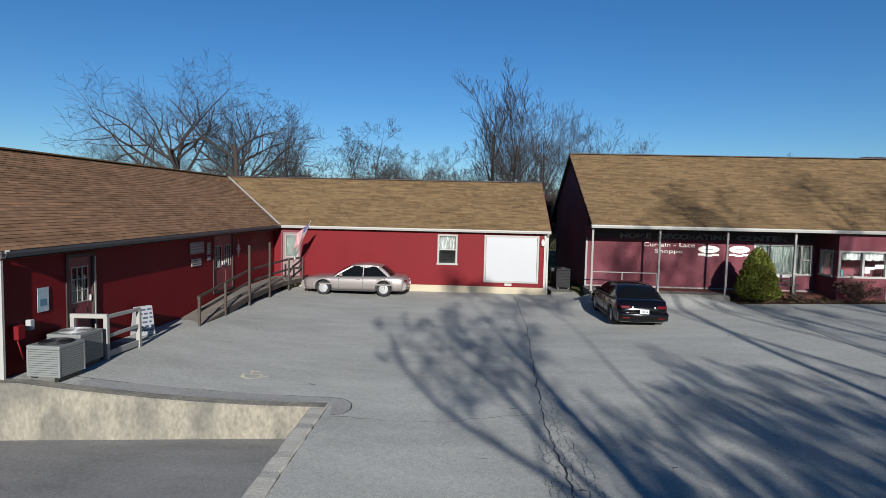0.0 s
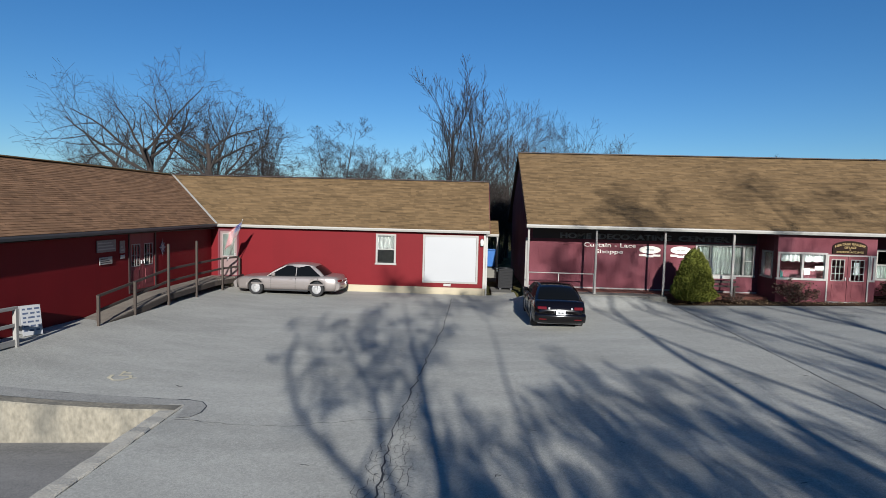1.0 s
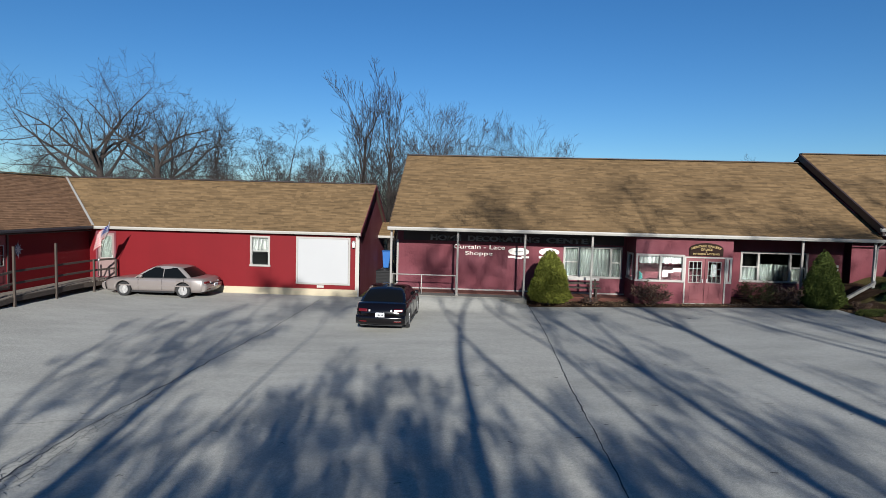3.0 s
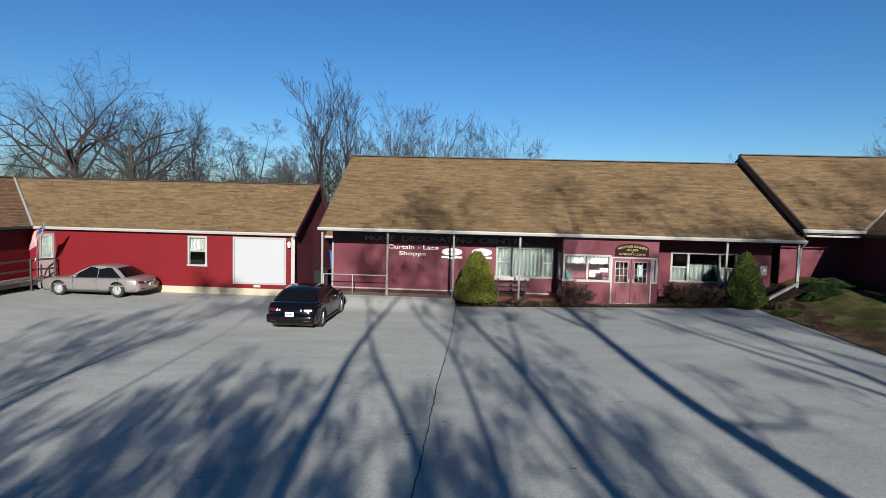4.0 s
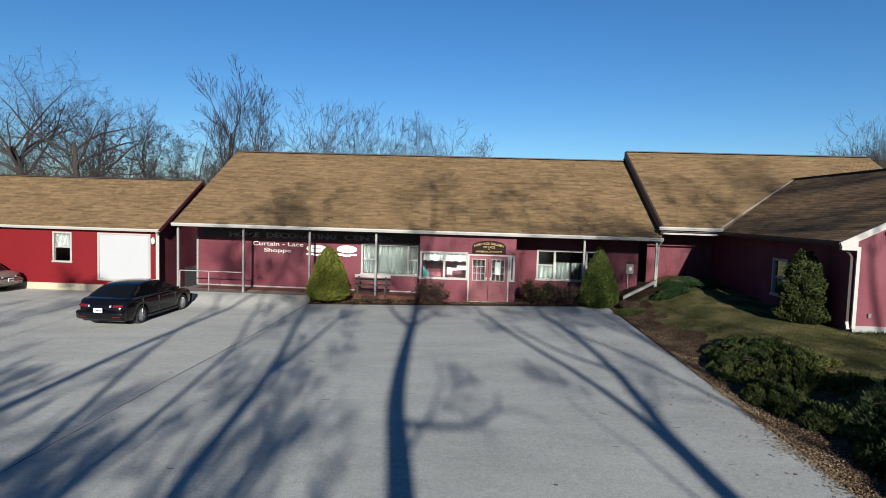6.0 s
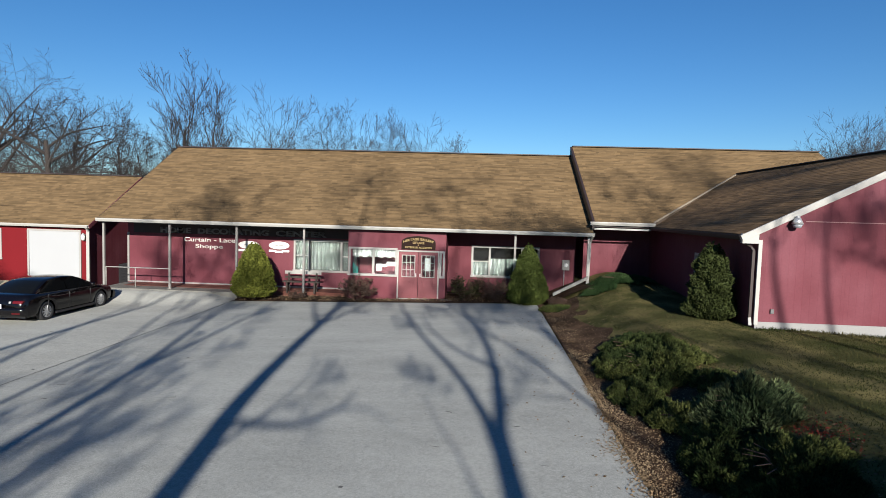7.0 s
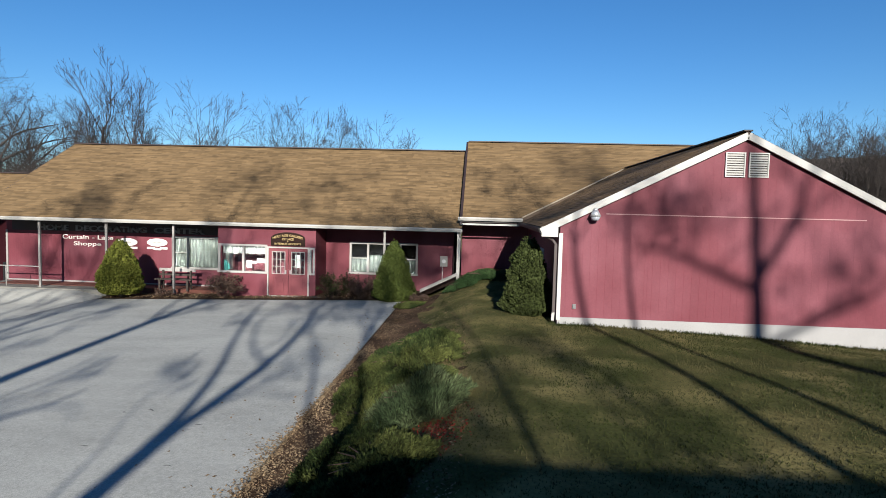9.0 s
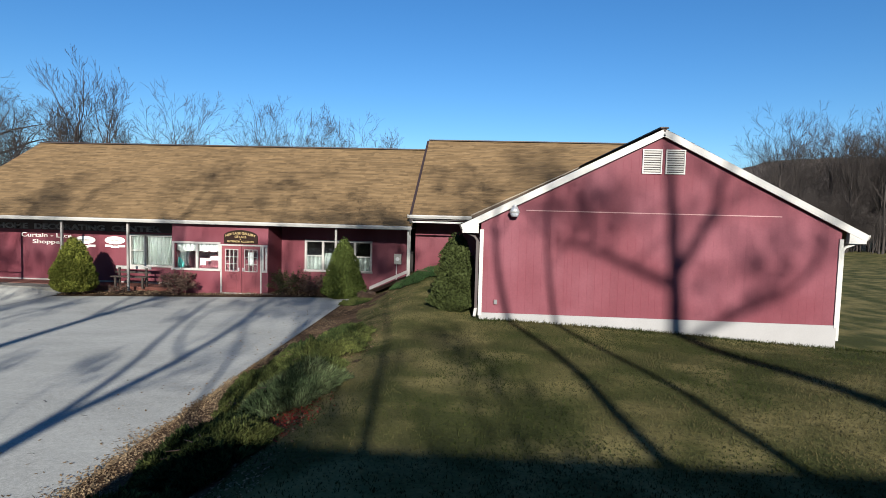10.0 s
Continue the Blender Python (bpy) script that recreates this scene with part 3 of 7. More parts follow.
shop_holes = [(sx(-5.06), sx(-2.38), 0.90, 2.32), (sx(3.16), sx(6.15), 0.94, 2.30)]
wall(shop, f_shop, SX1 - SX0, 0.16, 3.62, shop_holes, RED_OLD)
fput("corner_board", POST, shop, f_shop, -0.02, 0.07, -0.02, 0.035, 0.1, 2.44)
fput("skirting", TRIM_OLD, shop, f_shop, 0.0, sx(-2.2), -0.02, 0.03, 0.10, 0.16)
fput("base_course", RED_DOOR, shop, f_shop, 0.0, SX1 - SX0, -0.15, 0.015, -0.2, 0.10)
MY, MZ = 6.4, 6.92
SE_Y, SE_Z = -0.30, 3.12
slope = (MZ - SE_Z) / (MY - SE_Y)
f_sw = Face((SX0, 2 * MY - SY), (0, -1), (-1, 0))
sw_len = 2 * (MY - SY)
wall(shop, f_sw, sw_len, -0.4, lambda u: SE_Z + slope * (SY - SE_Y) - 0.22 + slope * (sw_len / 2 - abs(u - sw_len / 2)), [], RED_OLD)
put("back_wall", RED_OLD, shop, b=(SX0, SX1, 2 * MY - SY - 0.15, 2 * MY - SY, -0.4, 4.0))
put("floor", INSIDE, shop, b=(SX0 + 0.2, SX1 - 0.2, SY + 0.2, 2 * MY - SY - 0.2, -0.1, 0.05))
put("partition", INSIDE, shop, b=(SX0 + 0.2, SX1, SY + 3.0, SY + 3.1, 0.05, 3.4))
SRX0, SRX1 = -13.22, 8.17
roof_slope(shop, (SRX0, SE_Y, SE_Z), (SRX1, SE_Y, SE_Z), (SRX1, MY, MZ), (SRX0, MY, MZ), SHINGLE, seed=11)
roof_slope(shop, (SRX1, 2 * MY - SE_Y, SE_Z), (SRX0, 2 * MY - SE_Y, SE_Z), (SRX0, MY, MZ), (SRX1, MY, MZ), SHINGLE, seed=12)
strip("ridge_cap", (SRX0, MY, MZ + 0.04), (SRX1, MY, MZ + 0.04), DARK_TRIM, shop, 0.28, 0.05)
gutter((SRX0 - 0.02, SE_Y, SE_Z - 0.01), (SRX1 + 0.02, SE_Y, SE_Z - 0.01), shop, TRIM, drop=0.14)
put("fascia", TRIM, shop, b=(SRX0, SRX1, SE_Y, SE_Y + 0.03, SE_Z - 0.17, SE_Z - 0.003))
put("porch_beam", DARK_TRIM, shop, b=(SRX0 + 0.15, SRX1 - 0.1, -0.12, 0.02, SE_Z - 0.16, SE_Z - 0.02))
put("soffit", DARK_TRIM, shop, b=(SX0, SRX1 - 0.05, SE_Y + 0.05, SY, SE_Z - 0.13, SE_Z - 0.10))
strip("rake_board", (SRX0 + 0.02, SE_Y, SE_Z - 0.1), (SRX0 + 0.02, MY, MZ - 0.1), DARK_TRIM, shop, 0.04, 0.2)
# porch posts
for x in (-13.1, -10.09, -7.08, -4.1, 4.97):
    z0 = 0.07 if x < -7 else 0.02
    pb = bmesh.new()
    box(pb, x - 0.045, x + 0.045, -0.095, -0.005, z0, SE_Z - 0.16, bevel=0.008)
    pb.transform(in_place(shop))
    post = part("post", pb, POST, shop, "slim grey painted metal porch post")
    fb = bmesh.new()
    box(fb, x - 0.08, x + 0.08, -0.13, 0.03, z0 - 0.02, z0 + 0.02, bevel=0.005)
    fb.transform(in_place(shop))
    part("foot_plate", fb, POST, post)
downspout([(8.12, -0.38, 2.98), (8.08, -0.1, 2.75), (8.06, -0.05, 1.0)], shop)
put("end_post", TRIM, shop, b=(7.98, 8.08, -0.1, 0.0, 0.9, SE_Z - 0.16))
# entrance box
f_box = Face((-2.17, 0.0), (1, 0), (0, -1))
BX = 4.22
box_holes = [(0.04, 2.12, 1.0, 2.18), (2.2, 3.88, 0.02, 2.08), (3.96, 4.18, 1.0, 2.1)]
wall(shop, f_box, BX, -0.1, 2.93, box_holes, RED_OLD, board=4.3)
f_boxl = Face((-2.17, SY), (0, -1), (-1, 0))
f_boxr = Face((-2.17 + BX, 0.0), (0, 1), (1, 0))
wall(shop, f_boxl, SY, -0.1, 2.93, [(0.35, 1.25, 1.0, 2.18)], RED_OLD, board=1.7)
wall(shop, f_boxr, SY, -0.1, 2.93, [], RED_OLD, board=1.7)
window(shop, f_boxl, 0.32, 1.28, 0.97, 2.2, TRIM_OLD, rows=1)
VAL = material("white_valance", (0.25, 0.257, 0.25), 0.9, vary=0.15, grain=20, stain=5)
window(shop, f_box, 0.02, 2.14, 0.97, 2.2, TRIM_OLD, rows=1, cuts=(1.1,), curtain=[(0.1, 1.06, 1.78, 2.12, VAL), (1.14, 2.05, 1.78, 2.12, VAL)], name="window")
ed = new("entrance_frame")
ed.parent = shop
frame_parts(ed, f_box, 2.14, 3.94, 0.0, 2.13, TRIM, w=0.06)
door_leaf(shop, f_box, 2.2, 3.03, 0.04, 2.06, RED_DOOR, glass=(2.36, 2.88, 1.0, 1.9), cols=3, rows=3)
door_leaf(shop, f_box, 3.05, 3.88, 0.04, 2.06, RED_DOOR, glass=(3.2, 3.72, 1.0, 1.9), cols=3, rows=3, knob="l")
window(shop, f_box, 3.95, 4.19, 0.97, 2.13, TRIM, rows=1, sill=False)
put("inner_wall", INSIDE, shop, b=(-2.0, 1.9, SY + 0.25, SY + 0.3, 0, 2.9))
window(shop, f_shop, sx(-5.10), sx(-2.34), 0.86, 2.36, TRIM_OLD, rows=[2, 1, 2], cuts=(sx(-4.36), sx(-2.86)),
       curtain=[(sx(-5.0), sx(-4.4), 0.95, 2.28, LACE), (sx(-4.3), sx(-2.9), 0.95, 2.28, LACE), (sx(-2.8), sx(-2.42), 0.95, 2.28, LACE)])
window(shop, f_shop, sx(3.12), sx(6.19), 0.90, 2.34, TRIM_OLD, rows=[2, 1, 2], cuts=(sx(3.95), sx(5.4)),
       curtain=[(sx(3.2), sx(3.9), 0.98, 1.62, LACE), (sx(4.0), sx(5.35), 0.98, 1.75, LACE), (sx(5.45), sx(6.1), 0.98, 1.62, LACE)])

# --- the east range with its gabled wing ---
east = thing("building", (14, -2, 0.8), "red gabled wing with white trim and tan shingle roof", "building")
GX0, GX1, GY = 11.02, 20.27, -8.2
GRX, GRZ = 15.65, 6.02
gs = 0.508
f_gab = Face((GX0, GY), (1, 0), (0, -1))


def gable_top(u):
    return GRZ - 0.10 - gs * abs(u - (GRX - GX0))


gfc = Face((GX0, GY), (1, 0), (0, -1))
gl = GRX - GX0
wall(east, gfc, gl, 1.06, lambda u: gable_top(u), [], RED_OLD)
wall(east, Face((GRX, GY), (1, 0), (0, -1)), GX1 - GRX, 1.06, lambda u: gable_top(u + gl), [], RED_OLD)
put("foundation", material("white_foundation", (0.205, 0.2, 0.195), 0.8, vary=0.15, bump=0.2), east, b=(GX0 - 0.0, GX1 - 0.0, GY - 0.03, GY + 0.16, 0.1, 1.06))
f_gw = Face((GX0, SY), (0, -1), (-1, 0))
wall(east, f_gw, SY - GY, 0.7, 3.5, [(5.4, 6.3, 1.35, 2.6)], RED_OLD)
window(east, f_gw, 5.36, 6.34, 1.3, 2.65, TRIM_OLD, rows=2)
put("back_wall", RED_OLD, east, b=(GX1 - 0.15, GX1, GY + 0.02, 9.0, 0.1, 3.5))
f_ge = Face((SX1 + 0.42, SY), (1, 0), (0, -1))
wall(east, f_ge, GX0 - SX1 - 0.42, 0.8, 3.6, [], RED_OLD)
E_Y, E_Z, ERZ = -0.28, 3.60, 7.42
ERX1 = 20.67
roof_slope(east, (8.18, E_Y, E_Z), (10.62, E_Y, E_Z), (15.65, 3.95, 5.98), (8.18, 3.95, 5.98), SHINGLE, seed=21)
roof_slope(east, (8.18, 3.95, 5.98), (15.65, 3.95, 5.98), (ERX1, MY, ERZ), (8.18, MY, ERZ), SHINGLE, seed=25)
roof_slope(east, (15.65, 3.95, 5.98), (20.72, E_Y, E_Z), (ERX1, MY, ERZ), (ERX1 - 0.3, MY, ERZ), SHINGLE, seed=26)
roof_slope(east, (ERX1, 2 * MY - E_Y, E_Z), (8.18, 2 * MY - E_Y, E_Z), (8.18, MY, ERZ), (ERX1, MY, ERZ), SHINGLE, seed=22)
GO = GY - 0.11
roof_slope(east, (10.56, E_Y + 0.05, E_Z - 0.16), (10.56, GO, E_Z - 0.16), (GRX, GO, GRZ), (GRX, 3.98, GRZ), SHINGLE_DARK, seed=23, butt=0.008)
roof_slope(east, (20.78, GO, E_Z - 0.16), (20.78, E_Y + 0.05, E_Z - 0.16), (GRX, 3.98, GRZ), (GRX, GO, GRZ), SHINGLE, seed=24)
strip("ridge_cap", (8.18, MY, ERZ + 0.04), (ERX1, MY, ERZ + 0.04), DARK_TRIM, east, 0.28, 0.05)
strip("ridge_cap", (GRX, GO, GRZ + 0.03), (GRX, 3.9, GRZ + 0.03), DARK_TRIM, east, 0.22, 0.04)
strip("valley_flashing", (10.6, E_Y, E_Z + 0.03), (15.55, 3.85, 6.0), material("tan_flashing", (0.27, 0.225, 0.165), 0.6, vary=0.15, grain=12, stain=1.5), east, 0.09, 0.03)
# west rake of the east range stands above the main roof
bm = bmesh.new()
slab(bm, [Vector((8.08, E_Y - 0.05, E_Z + 0.02)), Vector((8.18, E_Y - 0.05, E_Z + 0.02)), Vector((8.18, MY, ERZ + 0.02)), Vector((8.08, MY, ERZ + 0.02))], 0.34)
bm.transform(in_place(east))
part("rake_board", bm, DARK_TRIM, east, "dark brown raised rake board")
f_er = Face((8.12, 2 * MY - SY), (0, -1), (-1, 0))
wall(east, f_er, sw_len, 0.8, lambda u: E_Z + 0.7 + 0.55 * (sw_len / 2 - abs(u - sw_len / 2)), [], RED_OLD, siding=False)
gutter((8.0, E_Y, E_Z - 0.01), (10.62, E_Y, E_Z - 0.01), east, TRIM, drop=0.14)
put("frieze", TRIM, east, b=(8.1, 10.5, E_Y + 0.0, E_Y + 0.04, E_Z - 0.33, E_Z - 0.26))
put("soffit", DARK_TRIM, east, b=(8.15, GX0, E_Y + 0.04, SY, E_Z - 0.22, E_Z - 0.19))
gutter((10.56, E_Y + 0.05, E_Z - 0.17), (10.56, GO, E_Z - 0.17), east, DARK_TRIM, out=Vector((-1, 0, 0)))
gutter((20.78, GO, E_Z - 0.17), (20.78, 3.0, E_Z - 0.17), east, TRIM, out=Vector((1, 0, 0)))
strip("rake_board", (10.50, GO, E_Z - 0.27), (GRX, GO, GRZ - 0.10), TRIM, east, 0.05, 0.18, "white rake board")
strip("rake_board", (20.84, GO, E_Z - 0.27), (GRX, GO, GRZ - 0.10), TRIM, east, 0.05, 0.18, "white rake board")
put("eave_return", TRIM, east, b=(10.52, 10.95, GO - 0.02, GY + 0.0, E_Z - 0.40, E_Z - 0.14))
put("eave_return", TRIM, east, b=(20.38, 20.8, GO - 0.02, GY + 0.0, E_Z - 0.40, E_Z - 0.14))
put("corner_board", TRIM, east, b=(GX0 - 0.03, GX0 + 0.07, GY - 0.045, GY, 0.98, 3.3))
put("corner_board", TRIM, east, b=(GX1 - 0.07, GX1 + 0.03, GY - 0.045, GY, 1.0, 3.3))
put("band_strip", material("pale_band", (0.24, 0.13, 0.13), 0.6), east, b=(12.2, 18.75, GY - 0.02, GY - 0.004, 3.825, 3.85))
# dark colour paints the shade at this corner; only the foot below stays white
downspout([(10.5, GO + 0.1, 3.28), (10.85, GY + 0.1, 3.1), (10.93, GY + 0.1, 3.0), (10.93, GY + 0.1, 1.15)], east, DARK_TRIM)
downspout([(10.93, GY + 0.1, 1.15), (10.90, GY - 0.02, 0.95)], east)
downspout([(20.85, GO + 0.1, 3.28), (20.4, GY + 0.06, 3.1), (20.34, GY + 0.06, 3.0), (20.34, GY + 0.06, 0.65)], east)
for u0 in (15.15, 15.74):
    vent = new("louvre_vent")
    vent.parent = east
    put_face = Face((0, GY), (1, 0), (0, -1))
    for b in ((u0, u0 + 0.03, 0.0, 0.05, 4.9, 5.5), (u0 + 0.47, u0 + 0.5, 0.0, 0.05, 4.9, 5.5), (u0, u0 + 0.5, 0.0, 0.052, 5.47, 5.5), (u0, u0 + 0.5, 0.0, 0.052, 4.87, 4.9)):
        fput("vent_frame", TRIM, vent, put_face, *b)
    # dark sheet stands for the shade in the gaps between the slats
    fput("backing", DARK_TRIM, vent, put_face, u0 + 0.03, u0 + 0.47, 0.004, 0.01, 4.9, 5.47)
    for k in range(9):
        z = 4.93 + k * 0.061
        bm = bmesh.new()
        v = [bm.verts.new(put_face(u, w, zz)) for u in (u0 + 0.03, u0 + 0.47) for w, zz in ((0.045, z), (0.018, z + 0.034), (0.018, z + 0.024), (0.04, z - 0.008))]
        for f in ((0, 1, 5, 4), (1, 2, 6, 5), (2, 3, 7, 6), (3, 0, 4, 7)):
            bm.faces.new([v[i] for i in f])
        bm.transform(in_place(east))
        part("slat", bm, TRIM, vent)

# ---- retaining wall, kerb, porch slab ----
rw = bmesh.new()
n = 14
for i in range(n):
    xa, xb = -34 + (12.3) * i / n, -34 + (12.3) * (i + 1) / n
    q = []
    for x in (xa, xb):
        y = lot_edge_y(x)
        zt = lot_z(max(x, -28.6), y) + 0.05
        q.append((x, y, zt))
    (x0, y0, z0), (x1, y1, z1) = q
    vs = [rw.verts.new(p) for p in ((x0, y0 - 0.28, LOW_Z - 0.3), (x1, y1 - 0.28, LOW_Z - 0.3), (x1, y1 - 0.28, z1 - 0.03), (x0, y0 - 0.28, z0 - 0.03),
                                    (x0, y0 - 0.25, z0), (x1, y1 - 0.25, z1), (x1, y1 + 0.03, z1), (x0, y0 + 0.03, z0), (x1, y1 + 0.03, z1 - 0.4), (x0, y0 + 0.03, z0 - 0.4))]
    for f in ((0, 1, 2, 3), (3, 2, 5, 4), (4, 5, 6, 7), (7, 6, 8, 9)):
        rw.faces.new([vs[k] for k in f])
bmesh.ops.remove_doubles(rw, verts=rw.verts, dist=0.001)
tagged(part("retaining_wall", rw, CONCRETE), "stained cream concrete retaining wall beside the lower drive", "wall", kind="structure")
kb = bmesh.new()
rk = random.Random(21)
rows_k = []
for i in range(49):
    y = -14.1 - i * 0.25
    z = lot_z(-21.6, y) + 0.045 + rk.uniform(-0.012, 0.012)
    xa, xb = -22.02 + rk.uniform(-0.015, 0.015), -21.68 + rk.uniform(-0.02, 0.02)
    rows_k.append([kb.verts.new(p) for p in ((xa, y, LOW_Z - 0.3), (xa, y, z - 0.03), (xa + 0.035, y, z), (xb - 0.03, y, z), (xb, y, z - 0.025), (xb, y, z - 0.3))])
for p, q in zip(rows_k, rows_k[1:]):
    for j in range(5):
        kb.faces.new((p[j], p[j + 1], q[j + 1], q[j]))
kb.faces.new(rows_k[0])
bmesh.ops.recalc_face_normals(kb, faces=kb.faces)
tagged(part("kerb", kb, KERB), "rough worn concrete kerb along the lower drive", "kerb", kind="structure")

slab_bm = bmesh.new()
box(slab_bm, -13.15, -6.95, -0.32, SY - 0.02, -0.6, 0.07, bevel=0.02)
tagged(part("pavement", slab_bm, SLAB), "grey concrete porch slab", "pavement", kind="structure")
pf = bmesh.new()
box(pf, -12.6, -2.2, 0.55, SY - 0.02, -0.2, 0.085, bevel=0.004)
tagged(part("porch_floor", pf, PORCH_RED), "red-brown painted porch floor", "floor", kind="structure")
bed = part("planting_bed", ground_mesh(steps((-6.95, 8.2, 40)), steps((LOT_N + 0.02, SY - 0.03, 10)), lambda x, y: lot_z(min(x, 5.9), -1) + 0.022 + 0.02 * smooth(LOT_N, LOT_N + 0.4, y) * math.sin(3 * x) * math.sin(5 * y) + 0.9 * smooth(5.9, 8.6, x)), MULCH)
tagged(bed, "brown leaf mulch bed in front of the porch", "flower bed", kind="structure")

# ---- trees ----


class Wood:
    """Collects tapered limbs into one mesh."""

    def __init__(self, seed):
        self.v, self.f, self.rng = [], [], random.Random(seed)

    def limb(self, pts, radii):
        sides = 7 if radii[0] > 0.1 else (5 if radii[0] > 0.035 else 3)
        last = None
        for k, (p, r) in enumerate(zip(pts, radii)):
            d = (pts[min(k + 1, len(pts) - 1)] - pts[max(k - 1, 0)]).normalized()
            a = d.cross(Vector((0.31, 0.95, 0.02))).normalized()
            b = d.cross(a)
            i = len(self.v)
            self.v += [p + a * (r * math.cos(6.2832 * s / sides)) + b * (r * math.sin(6.2832 * s / sides)) for s in range(sides)]
            if last is not None:
                self.f += [(last + s, last + (s + 1) % sides, i + (s + 1) % sides, i + s) for s in range(sides)]
            last = i

    def grow(self, p, d, length, r, level, wiggle=0.18, rise=0.05, spread=0.7, kids=(5, 5, 4), thin=0.006, shrink=0.66):
        """A limb that keeps bending, with side limbs in all directions, each thinner and shorter."""
        rng = self.rng
        n = 8 if level == 0 else (6 if level == 1 else 4)
        pts, radii = [p.copy()], [r]
        d = d.normalized()
        for k in range(n):
            d = (d + Vector((rng.uniform(-1, 1), rng.uniform(-1, 1), rng.uniform(-0.7, 0.7))) * wiggle + Vector((0, 0, rise))).normalized()
            p = p + d * (length / n)
            pts.append(p.copy())
            radii.append(max(thin, r * (1 - 0.8 * ((k + 1) / n))))
        self.limb(pts, radii)
        if level >= len(kids):
            return
        m = kids[level] + rng.randint(0, 1)
        turn = rng.random() * 6.28
        for c in range(m):
            f = min(0.97, 0.22 + 0.78 * (c + rng.random()) / m)
            i = min(n - 1, int(f * n))
            q = pts[i].lerp(pts[i + 1], f * n - i)
            along = (pts[i + 1] - pts[i]).normalized()
            turn += 2.4 + rng.uniform(-0.5, 0.5)
            a = along.cross(Vector((0.3, 0.2, 1))).normalized()
            side = a * math.cos(turn) + along.cross(a) * math.sin(turn)
            sp = spread * rng.uniform(0.65, 1.3)
            self.grow(q, along * math.cos(sp) + side * math.sin(sp), length * shrink * rng.uniform(0.65, 1.15) * (1.15 - 0.5 * f), max(thin, radii[i] * rng.uniform(0.45, 0.65)), level + 1, wiggle, rise, spread, kids, thin, shrink)

    def mesh(self, name, mat):
        me = bpy.data.meshes.new(name)
        me.from_pydata(self.v, [], self.f)
        me.materials.append(mat)
        for q in me.polygons:
            q.use_smooth = True
        return me


def tree_thing(trunk_wood, crown_wood, at, label, group="", mat=None, name="tree"):
    t = thing(name, at, label, "tree", group)
    for nm, w in (("trunk", trunk_wood), ("crown", crown_wood)):
        o = new(nm, w.mesh(nm, mat or BARK))
        o.parent = t
    return t


def bare_tree(seed, height, r, at, label, lean=(0, 0), stems=1, group="", fork=0.3, spread=0.7, kids=(7, 6, 5, 4), mat=None, wiggle=0.16, rise=0.05, thin=0.006, shrink=0.45, limbs=(), top=1.0, bend=0.35):
    """Leader and main limbs are the trunk; what they carry is the crown. limbs: (height, sideways, depth, up, length, radius) of chosen limbs.
    top: share of the height at which the leader ends."""
    tw, cw = Wood(seed), Wood(seed + 1)
    rng = tw.rng
    for s in range(stems):
        a = 6.2832 * s / max(1, stems) + rng.random()
        off = Vector((math.cos(a), math.sin(a), 0)) * (0.0 if stems == 1 else r * 1.6)
        d = Vector((lean[0], lean[1], 1)) + (off.normalized() * 0.2 if stems > 1 else Vector((0, 0, 0)))
        p, d = off, d.normalized()
        n = 14
        h = height * top * (1.0 if s == 0 else rng.uniform(0.7, 0.95))
        pts, rad = [p.copy()], [r * (1.25 if stems == 1 else 0.8)]
        for k in range(n):
            d = (d + Vector((rng.uniform(-1, 1), rng.uniform(-1, 1), 0.0)) * wiggle * bend + Vector((lean[0], lean[1], 1)) * 0.06).normalized()
            p = p + d * (h / n)
            pts.append(p.copy())
            rad.append(max(0.012, r * (1 - (0.95 if top == 1.0 else 0.6) * ((k + 1) / n)) * (1.0 if stems == 1 else 0.75)))
        tw.limb(pts, rad)
        m = kids[0] + rng.randint(0, 2)
        for c in range(m):
            f = fork + (1 - fork) * (c + rng.random() * 0.9) / m
            i = min(n - 1, int(f * n))
            q = pts[i].lerp(pts[i + 1], f * n - i)
            az = c * 2.4 + rng.random()
            sp = spread * rng.uniform(0.7, 1.25)
            dd = Vector((math.cos(az) * math.sin(sp), math.sin(az) * math.sin(sp), math.cos(sp)))
            cw.grow(q, dd, height * shrink * rng.uniform(0.7, 1.1) * (1.2 - (0.75 if top == 1.0 else 0.2) * f), max(0.012, rad[i] * rng.uniform(0.4, 0.6)), 0, wiggle, rise, spread, kids[1:], thin)
        for z, sx_, sy_, up, ln, lr in limbs:
            i = min(n - 1, int(z / h * n))
            cw.grow(pts[i].lerp(pts[i + 1], z / h * n - i), Vector((sx_, sy_, up)), ln, lr, 0, wiggle * 0.7, 0.03, spread, kids[1:], thin)
    return tree_thing(tw, cw, at, label, group, mat)


# trees that stand behind the drone and throw their shadows over the car park
ROW = "bare trees along the far side of the car park"
ROW_Y = -35.0


def along_sun(x, z, dy):
    """The place dy metres behind the row's line that shades the same spots as (x, z) on the line."""
    return Vector((x + SUN.x / SUN.y * dy, ROW_Y + dy, z + SUN.z / SUN.y * dy))


